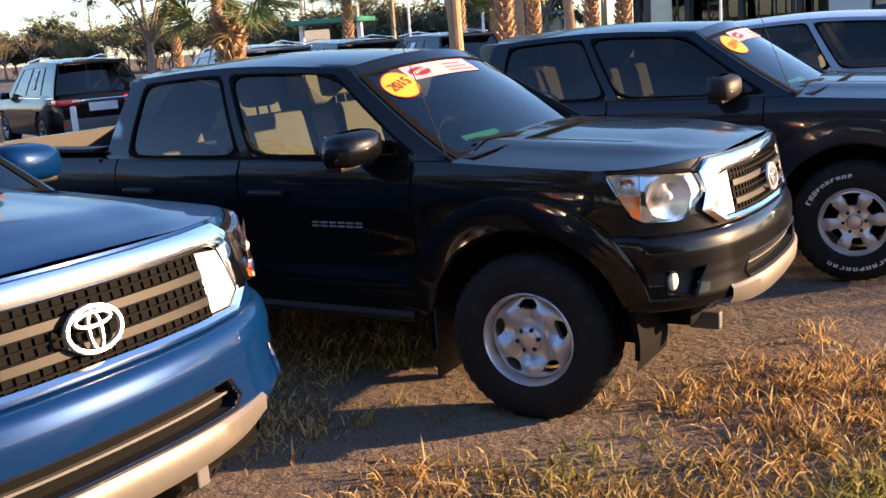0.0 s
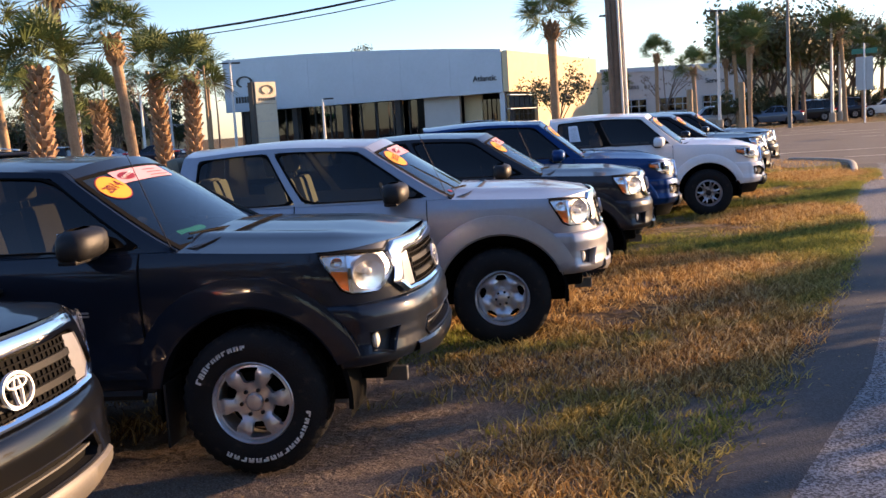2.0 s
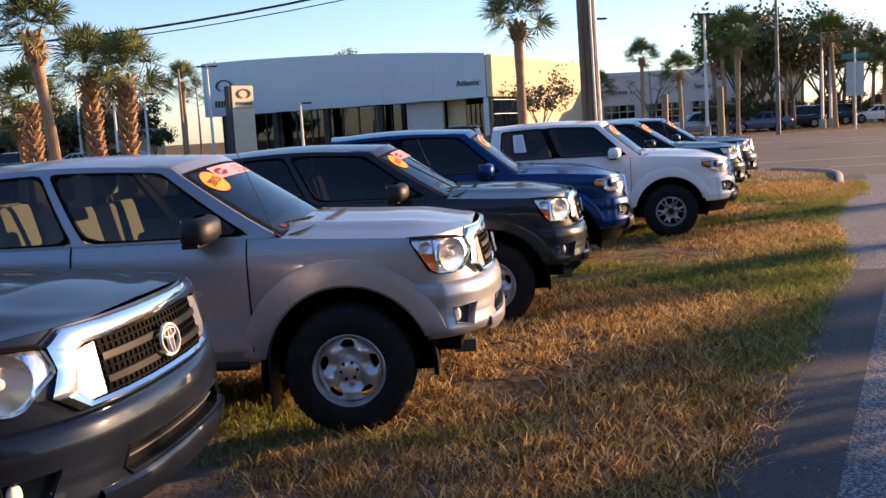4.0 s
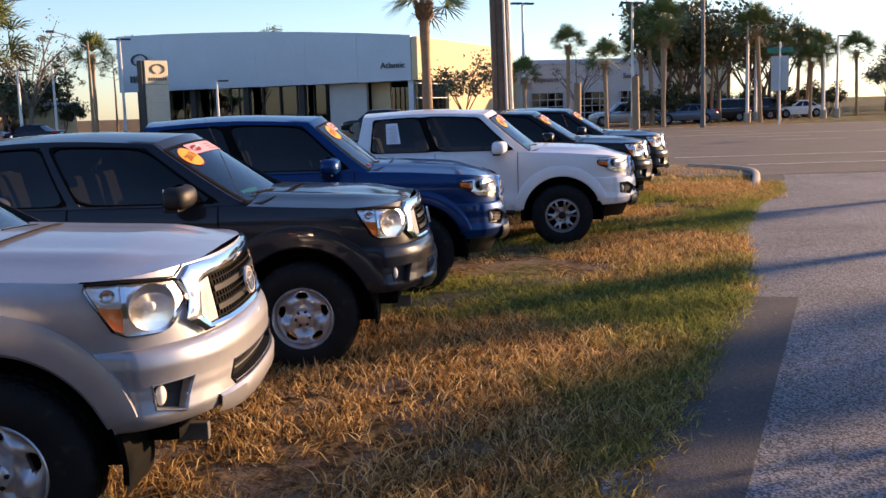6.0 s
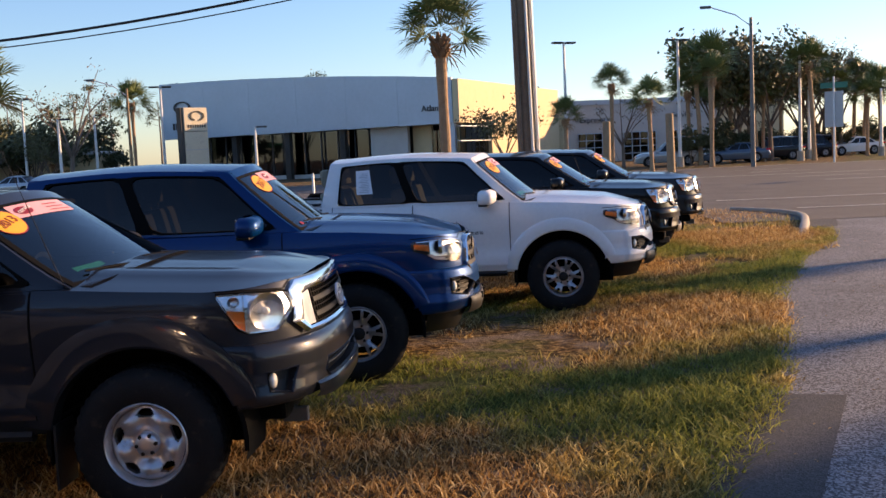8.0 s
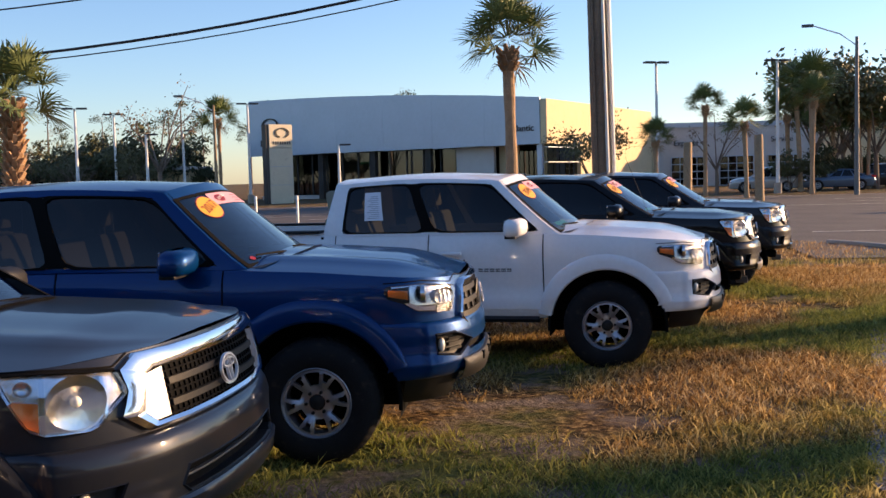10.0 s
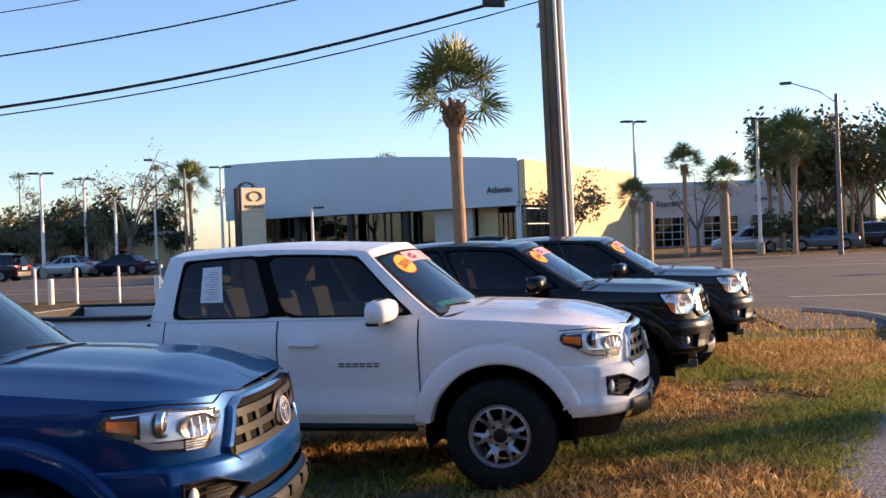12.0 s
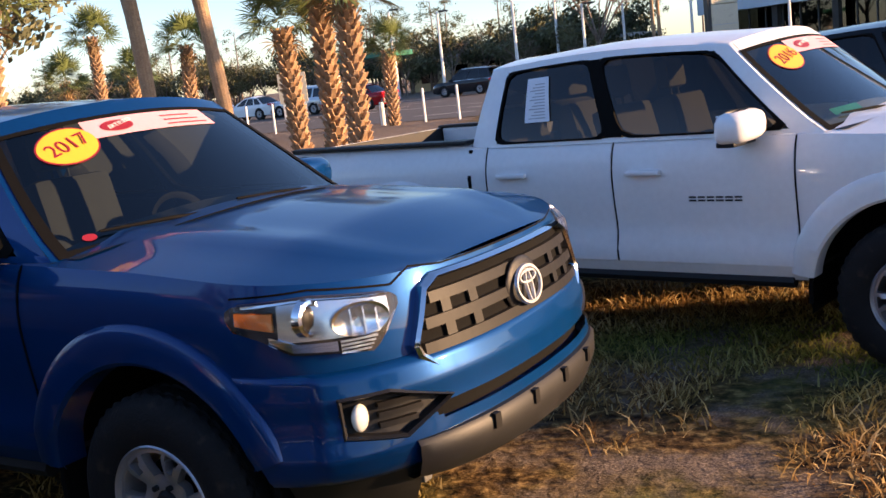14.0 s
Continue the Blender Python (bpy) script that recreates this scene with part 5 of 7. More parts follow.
    slot = [(-0.54, 0.700), (0.54, 0.700), (0.58, 0.672), (0.54, 0.650), (-0.54, 0.650), (-0.58, 0.672)]
    skirt = [(-0.52, 0.605), (0.52, 0.605), (0.66, 0.40), (-0.66, 0.40)]
    prof = [(0.862, -0.004), (0.860, 0.014), (0.850, 0.026)] + [(float(z), float(np.interp(z, [0.56, 0.60, 0.70, 0.78, 0.85], [0.042, 0.052, 0.056, 0.052, 0.028]))) for z in np.linspace(0.84, 0.56, 23)] + [(0.535, 0.034), (0.515, 0.012), (0.51, -0.03)]
    part("bumper", bumper_skin(o, prof, 0.940, [fog, flip(fog), slot, skirt]), P, truck, "painted front bumper", 40)
    part("bumper_intake", plate(o, [(float(l), 0.64, 0.71) for l in np.linspace(-0.60, 0.60, 16)], 0.010, 0.01), M["gap"], truck, "black lower intake")
    bm = bmesh.new()
    grid(bm, [[o(float(l), z + 0.03 * (abs(l) / 0.66) ** 3 * (0.62 - z) / 0.18, d * (1 - 0.12 * (abs(l) / 0.66) ** 4)) for l in np.linspace(-0.66, 0.66, 36)] for z, d in ((0.612, 0.03), (0.608, 0.066), (0.59, 0.078), (0.53, 0.080), (0.47, 0.066), (0.445, 0.03), (0.44, -0.04))])
    bmesh.ops.recalc_face_normals(bm, faces=bm.faces)
    lip = part("bumper_lip", bm, M["bar_plastic"], truck, "dark plastic lower bumper", 40)
    for l in (-0.36, -0.12, 0.12, 0.36):
        part("lip_rib", plate(o, [(l - 0.014, 0.555, 0.605), (l + 0.014, 0.555, 0.605)], 0.088, 0.03, 2), M["grille_grey"], lip)


def stand(hub, phi, z=-0.02):
    """The pose of a truck whose right front wheel face is at hub."""
    a = radians(phi)
    return pose(hub[0] - 0.93 * math.sin(a), hub[1] + 0.93 * math.cos(a), z, 0, 0, phi)


pickup(stand((-2.14, 2.22), -33, 0.02), "deep_blue_paint", "dark blue pickup parked on the grass", 2, "steel", "glass_mid", "seat", green=False, sticker=False)
pickup(stand((0.34, 4.40), -31, -0.06), "black_paint", "glossy black pickup with steel wheels parked on dry grass", 2, "steel", "glass_mid", "seat", steer=3, year="2015")
pickup(stand((2.60, 6.31), -28, -0.03), "charcoal_paint", "charcoal pickup with white lettered tyres on bare soil", 2, "star", "glass_dark", "seat", mirror_paint=False, year="2014")
pickup(stand((4.97, 8.38), -25, -0.05), "silver_paint", "silver pickup with pale seat covers and black mirrors", 2, "steel", "glass_mid", "seat", mirror_paint=False, year="2015", green=False, handle="paint")
pickup(stand((7.03, 10.90), -26, -0.09), "grey_paint", "dark grey pickup with steel wheels on dry grass", 2, "steel", "glass_dark", "dark_seat", mirror_paint=False, year="2013")
pickup(stand((8.88, 13.15), -22, -0.06), "blue_paint", "bright blue pickup with chrome framed grille and alloy wheels", 3, "split", "glass_dark", "dark_seat", year="2017", green=False, handle="paint", flap=False)
pickup(stand((11.82, 15.18), -31, -0.06), "white_paint", "white pickup with a printed sheet in its rear window", 3, "split", "glass_dark", "seat", year="2016", sheet=True, handle="paint", flap=False)
pickup(stand((14.0, 17.6), -31, -0.05), "black_paint", "black pickup with darkened windows near the kerb", 2, "steel", "glass_dark", "dark_seat", year="2014", sticker=True)
pickup(stand((16.1, 19.9), -31, -0.04), "dark_grey_paint", "dark grey pickup at the end of the row", 2, "steel", "glass_dark", "dark_seat", year="2013")


# ---- plants ----
RND = random.Random(7)


def fan_frond(bm, base, direction, length, droop, rnd, blades=15):
    """A fan leaf: a stalk and narrow blades spread from its end."""
    d = Vector(direction).normalized()
    side = d.cross(Vector((0, 0, 1)))
    side = side.normalized() if side.length > 0.01 else Vector((1, 0, 0))
    side = Matrix.Rotation(rnd.uniform(-0.8, 0.8), 3, d) @ side
    up = side.cross(d)
    stalk = length * 0.5
    mid = Vector(base) + d * stalk * 0.5 + Vector((0, 0, 0.02))
    tip = Vector(base) + d * stalk - Vector((0, 0, droop * stalk * 0.25))
    w = 0.014
    pr = [bm.verts.new(Vector(base) + side * w), bm.verts.new(Vector(base) - side * w), bm.verts.new(mid - side * w * 0.8), bm.verts.new(mid + side * w * 0.8), bm.verts.new(tip - side * w * 0.5), bm.verts.new(tip + side * w * 0.5)]
    bm.faces.new((pr[0], pr[1], pr[2], pr[3]))
    bm.faces.new((pr[3], pr[2], pr[4], pr[5]))
    bl = length * 0.62
    for k in range(blades):
        a = radians(-118 + 236 * (k + 0.5) / blades + rnd.uniform(-4, 4))
        v = d * math.cos(a) + side * math.sin(a) + up * (0.18 + 0.20 * abs(math.sin(a)))
        v.normalize()
        ln = bl * (0.72 + 0.28 * math.cos(a * 0.6)) * rnd.uniform(0.85, 1.05)
        nrm = v.cross(up).normalized() * (ln * 0.036)
        p1 = tip + v * ln * 0.55 - Vector((0, 0, droop * ln * 0.10))
        p2 = tip + v * ln - Vector((0, 0, droop * ln * rnd.uniform(0.35, 0.60)))
        a0, b0, a1, b1, c = bm.verts.new(tip + nrm * 0.3), bm.verts.new(tip - nrm * 0.3), bm.verts.new(p1 + nrm), bm.verts.new(p1 - nrm), bm.verts.new(p2)
        bm.faces.new((a0, b0, b1, a1))
        bm.faces.new((a1, b1, c))


PALMS = {}


def palm_meshes(kind, seed, height, boots, spread):
    key = (kind, seed)
    if key in PALMS:
        return PALMS[key]
    rnd = random.Random(seed)
    trunk = bmesh.new()
    lean = Vector((rnd.uniform(-0.05, 0.05), rnd.uniform(-0.05, 0.05), 0))
    pts = [Vector((0, 0, -0.1)) + lean * (k / 10) ** 1.5 * height + Vector((0, 0, (height + 0.1) * k / 10)) for k in range(11)]
    rad = [(0.19 if k == 0 else 0.128 + 0.010 * math.sin(k * 1.7)) for k in range(11)]
    tube(trunk, pts, rad, 14)
    boot = bmesh.new()
    z = height * boots
    i = 0
    while z < height:
        for k in range(7):
            a = 2 * math.pi * (k + 0.5 * (i % 2)) / 7 + rnd.uniform(-0.12, 0.12)
            c = lean * (z / height) ** 1.5 * height + Vector((0.115 * math.cos(a), 0.115 * math.sin(a), z))
            o = Vector((math.cos(a), math.sin(a), 0))
            t = Vector((-o.y, o.x, 0))
            ln = rnd.uniform(0.13, 0.22)
            tilt = rnd.uniform(0.5, 0.8)
            q = [c + t * 0.062, c - t * 0.062, c + (o * tilt + Vector((0, 0, 1))) * ln - t * 0.035, c + (o * tilt + Vector((0, 0, 1))) * ln + t * 0.035]
            vs = [boot.verts.new(p) for p in q] + [boot.verts.new(p + o * 0.04 - Vector((0, 0, 0.02))) for p in q]
            for f in ((0, 1, 2, 3), (7, 6, 5, 4), (0, 3, 7, 4), (1, 5, 6, 2), (3, 2, 6, 7), (0, 4, 5, 1)):
                boot.faces.new([vs[j] for j in f])
        z += 0.125
        i += 1
    crown, dead = bmesh.new(), bmesh.new()
    top = lean * height + Vector((0, 0, height + 0.25))
    for k in range(46):
        a = 2 * math.pi * k * 0.618 + rnd.uniform(-0.2, 0.2)
        e = radians(rnd.uniform(-30, 85))
        d = Vector((math.cos(a) * math.cos(e), math.sin(a) * math.cos(e), math.sin(e)))
        fan_frond(crown, top + d * 0.1, d, spread * rnd.uniform(0.85, 1.1), 0.25 + 0.45 * math.cos(e) * rnd.random(), rnd)
    for k in range(4):
        a = rnd.uniform(0, 6.28)
        d = Vector((math.cos(a) * 0.55, math.sin(a) * 0.55, -0.85))
        fan_frond(dead, top - Vector((0, 0, 0.15)), d, spread * 0.75, 0.6, rnd, 9)
    out = []
    for nm, b, mt in (("trunk", trunk, "bark"), ("leaf_sheath", boot, "boot"), ("crown", crown, "frond"), ("dead_foliage", dead, "dead_frond")):
        me = bpy.data.meshes.new(nm)
        b.to_mesh(me)
        b.free()
        me.materials.append(M[mt])
        out.append((nm, me))
    PALMS[key] = out
    return out


def palm(x, y, height, seed=1, boots=0.0, spread=1.25, label="", turn=0.0, tilt=(0, 0), scale=1.0, z=0.0):
    kind = (round(height, 1), round(boots, 1), round(spread, 1))
    e = empty("palm_tree", pose(x, y, z, tilt[0], tilt[1], turn) @ Matrix.Scale(scale, 4), label or "cabbage palm with rough leaf stubs on its trunk", "palm tree", "palms by the road")
    for nm, me in palm_meshes(kind, seed, height, boots, spread):
        if len(me.polygons):
            o = new(nm, me)
            o.parent = e
            if nm == "leaf_sheath":
                tagged(o, kind="stuff")
            if nm == "dead_foliage":
                tagged(o, label="dry brown hanging leaves")
    return e


TREES = {}


def tree_meshes(kind, seed):
    if (kind, seed) in TREES:
        return TREES[(kind, seed)]
    rnd = random.Random(seed * 13 + 5)
    wood, leaves = bmesh.new(), []
    H = {"oak": 8.0, "pine": 13.0, "bush": 3.6, "bare": 8.5, "round": 5.0}[kind]
    clumps = []
    if kind in ("oak", "bare", "round", "bush"):
        th = {"oak": 2.6, "bare": 2.6, "round": 1.2, "bush": 0.4}[kind]
        tube(wood, [(0, 0, -0.1), (0.05, 0, th * 0.5), (0.1, 0.05, th)], [0.035 * H * 0.7, 0.028 * H * 0.7, 0.022 * H * 0.7], 8)
        for k in range(9):
            a = 2 * math.pi * k * 0.618 + rnd.uniform(-0.3, 0.3)
            r = H * rnd.uniform(0.22, 0.42)
            zt = th + (H - th) * rnd.uniform(0.35, 0.95)
            p0 = Vector((0.1, 0.05, th * rnd.uniform(0.8, 1.0)))
            p2 = Vector((r * math.cos(a), r * math.sin(a), zt))
            p1 = p0.lerp(p2, 0.5) + Vector((0, 0, H * 0.05)) + Vector((rnd.uniform(-0.3, 0.3), rnd.uniform(-0.3, 0.3), 0))
            tube(wood, [p0, p1, p2], [0.012 * H * 0.8, 0.008 * H * 0.8, 0.003 * H * 0.8], 5)
            clumps.append((p2, H * rnd.uniform(0.10, 0.17)))
            for j in range(3):
                q = p1.lerp(p2, rnd.uniform(0.2, 1.0))
                w = q + Vector((rnd.uniform(-1, 1), rnd.uniform(-1, 1), rnd.uniform(-0.2, 0.9))) * H * 0.14
                tube(wood, [q, q.lerp(w, 0.5) + Vector((0, 0, 0.08)), w], [0.005 * H * 0.7, 0.0035 * H * 0.7, 0.0015 * H * 0.7], 4)
                clumps.append((w, H * rnd.uniform(0.07, 0.13)))
    else:
        tube(wood, [(0, 0, -0.1), (0.1, 0, H * 0.5), (0.05, 0.1, H)], [0.20, 0.15, 0.05], 7)
        for k in range(12):
            a = rnd.uniform(0, 6.28)
            zt = H * rnd.uniform(0.60, 1.0)
            r = H * 0.16 * (1.15 - zt / H) * 2.4 + 0.3
            p2 = Vector((r * math.cos(a), r * math.sin(a), zt + 0.3))
            tube(wood, [(0.05, 0.05, zt - 0.3), p2], [0.04, 0.012], 4)
            clumps.append((p2, H * rnd.uniform(0.045, 0.085)))
    dens = {"oak": 70, "pine": 70, "bush": 60, "bare": 12, "round": 60}[kind]
    size = {"oak": 0.17, "pine": 0.14, "bush": 0.12, "bare": 0.09, "round": 0.10}[kind]
    vs, fs = [], []
    for c, r in clumps:
        for _ in range(dens):
            v = Vector((rnd.gauss(0, 1), rnd.gauss(0, 1), rnd.gauss(0, 0.7)))
            p = c + v * r * (0.28 if kind == "bare" else 0.55)
            n = Vector((rnd.gauss(0, 1), rnd.gauss(0, 1), rnd.gauss(0, 1))).normalized()
            t = n.orthogonal().normalized()
            b = n.cross(t)
            s = size * rnd.uniform(0.6, 1.4)
            i = len(vs)
            vs += [p - t * s, p + b * s * 0.5, p + t * s, p - b * s * 0.5]
            fs.append((i, i + 1, i + 2, i + 3))
    lm = bpy.data.meshes.new("crown")
    lm.from_pydata([tuple(v) for v in vs], [], fs)
    lm.materials.append(M[{"oak": "leaf", "pine": "leaf_dark", "bush": "leaf_dark", "bare": "leaf_brown", "round": "leaf"}[kind]])
    wm = bpy.data.meshes.new("trunk")
    wood.to_mesh(wm)
    wood.free()
    wm.materials.append(M["tree_bark"])
    TREES[(kind, seed)] = (wm, lm)
    return wm, lm


LABELS = {"oak": "broad oak with thin dark foliage", "pine": "tall slash pine with a small ragged crown", "bush": "dense dark roadside shrub", "bare": "nearly bare winter tree with brown twigs", "round": "small round tree with sunlit leaves"}


def tree(kind, x, y, scale=1.0, seed=1, turn=0.0, z=0.0):
    e = empty("bush" if kind == "bush" else kind + "_tree", pose(x, y, z, 0, 0, turn) @ Matrix.Diagonal((scale, scale, scale, 1)), LABELS[kind], "shrub" if kind == "bush" else "tree")
    wm, lm = tree_meshes(kind, seed)
    new("trunk", wm).parent = e
    new("crown", lm).parent = e
    return e


# palms on the verge behind the row
palm(3.9, 27.7, 4.3, 1, 0.85, 0.95, "tall leaning palm with a smooth trunk", 20, (2, -3))
palm(4.9, 30.8, 3.6, 2, 0.0, 1.1, turn=70)
palm(5.6, 30.0, 3.4, 3, 0.0, 1.1, turn=150)
palm(16.2, 28.8, 4.45, 4, 0.9, 1.15, "palm with a smooth trunk beside the utility pole", 0)
palm(3.4, 33.2, 3.0, 2, 0.0, 1.0, turn=210)
palm(0.9, 31.2, 5.2, 1, 0.9, 1.1, "tall palm with a smooth orange-lit trunk", 120, (-2, 3))
palm(-7.55, 17.7, 5.6, 6, 0.9, 1.2, "tall smooth palm trunk beside parked cars", 40)
palm(-3.0, 16.0, 2.2, 7, 0.0, 1.0, "short young palm between parked cars", 10)
palm(0.5, 18.0, 6.4, 3, 0.55, 1.2, "tall palm, smooth below and rough above", 45)
palm(1.7, 23.7, 3.3, 2, 0.0, 1.15, turn=15)
palm(2.5, 27.6, 5.6, 1, 0.9, 1.2, "tall palm with a smooth bare trunk", 70)
palm(1.4, 44.0, 3.9, 3, 0.0, 1.1, turn=95)
palm(3.0, 46.0, 2.6, 2, 0.0, 1.0, turn=35)
palm(-3.3, 43.2, 3.4, 2, 0.0, 1.1, turn=33)
palm(-9.9, 50.1, 4.6, 3, 0.0, 1.2, turn=60)
palm(-12.5, 52.2, 3.0, 2, 0.0, 1.2, turn=110)
palm(-10.0, 53.2, 3.0, 3, 0.0, 1.1, turn=200)
# across the road
palm(42.6, 63.8, 5.6, 4, 0.9, 1.3, turn=10, label="slim palm across the highway")
palm(41.2, 57.2, 4.2, 5, 0.9, 1.3, turn=80, label="slim palm across the highway")
palm(37.3, 60.5, 3.4, 5, 0.9, 1.2, turn=180, label="low palm in front of the service bays")
palm(48.0, 60.5, 5.8, 4, 0.9, 1.4, turn=140, label="slim palm across the highway")
for k in range(15):
    a = RND.uniform(0, 1)
    palm(50 + 24 * a + RND.uniform(-3, 3), 63 + 8 * a + RND.uniform(-4, 6), 1.0 * RND.choice((4.6, 5.2, 5.8)), 4, 0.9, 1.6, "palm in a shaded grove across the highway", RND.uniform(0, 360), scale=RND.uniform(0.95, 1.25))
for k in range(10):
    a = RND.uniform(0, 1)
    tree(RND.choice(("oak", "bare", "bare")), 54 + 26 * a, 66 + 9 * a + RND.uniform(-2, 6), RND.uniform(1.0, 1.2), RND.choice((1, 2, 3)), RND.uniform(0, 360))
for k in range(12):
    a = (k + RND.uniform(0, 0.8)) / 12
    tree("bush", 49 + 30 * a, 66 + 9 * a, RND.uniform(0.6, 0.9), RND.choice((1, 2)), RND.uniform(0, 360))
tree("round", 35.2, 64.9, 1.05, 1, 0)
tree("bare", 44.8, 66.0, 0.72, 2, 40)
palm(14.6, 86.0, 6.4, 4, 0.9, 1.7, "tall palm before the woodland", 30)
tree("bare", 10.2, 90.0, 1.15, 1, 10)
tree("oak", -11.5, 43.0, 0.95, 1, 10)
# woods along the far side
for k in range(64):
    s = -128 + 2.05 * k + RND.uniform(-1.0, 1.0)
    n = RND.uniform(96, 128)
    p = across(n, s)
    if p.x > 14 and p.y < 112:
        continue
    kind = RND.choice(("pine", "pine", "oak", "oak", "bare", "pine"))
    tree(kind, p.x, p.y, RND.uniform(0.72, 1.0) * (0.85 if kind != "pine" else 0.85), RND.choice((1, 2, 3)), RND.uniform(0, 360))
for k in range(66):
    s = -124 + 1.9 * k
    p = across(RND.uniform(92, 104), s)
    if p.x > 15 and p.y < 112:
        continue
    tree("bush", p.x, p.y, RND.uniform(1.2, 1.9), RND.choice((1, 2, 3)), RND.uniform(0, 360))
for k in range(44):
    p = across(RND.uniform(86, 97), -104 + 2.3 * k)
    if p.x > 12 and p.y < 112:
        continue
    tree(RND.choice(("oak", "bare", "oak")), p.x, p.y, RND.uniform(0.5, 0.78), RND.choice((1, 2, 3)), RND.uniform(0, 360))
for k in range(26):
    f = k / 26
    x, y = 86 + 70 * f, 70 + 60 * f + RND.uniform(-6, 6)
    tree(RND.choice(("oak", "pine", "oak")), x, y, RND.uniform(0.7, 0.95), RND.choice((1, 2, 3)), RND.uniform(0, 360))
    tree(RND.choice(("oak", "bush", "oak")), 104 + 60 * f, 66 + 22 * f + RND.uniform(-6, 6), RND.uniform(0.7, 0.9), RND.choice((1, 2, 3)), RND.uniform(0, 360))


# unseen palms added towards the sun, so that their shadows cross the verge
for x, y, h in ((36, 13.4, 5.7), (39, 17.2, 5.5), (40, 10.4, 5.9)):
    palm(x, y, h, 4, 0.9, 1.3, "unseen palm added sunward to shade the verge", 30 * x)
# a round tree added to the lot out of view, only to shade the verge
tree("round", 17.5, 7.05, 0.80, 1, 25)
# unseen trees added behind the lot darken paint reflections and close the place
for k in range(22):
    f = k / 21
    tree(RND.choice(("oak", "bush", "oak")), -34 + 62 * f, 2 - 30 * f + RND.uniform(-3, 3), RND.uniform(1.0, 1.35), RND.choice((1, 2, 3)), RND.uniform(0, 360))
    tree("bush", -32 + 62 * f, 3 - 30 * f + RND.uniform(-1, 1), RND.uniform(1.2, 1.7), RND.choice((1, 2, 3)), RND.uniform(0, 360))


# ---- showroom across the road ----
CR, CL = Vector((39.1, 82.2)), Vector((18.9, 103.6))
ALONG = (CR - CL).normalized()
BACK = Vector((-ALONG.y, ALONG.x))
if BACK.y < 0:
    BACK = -BACK
LEN = (CR - CL).length


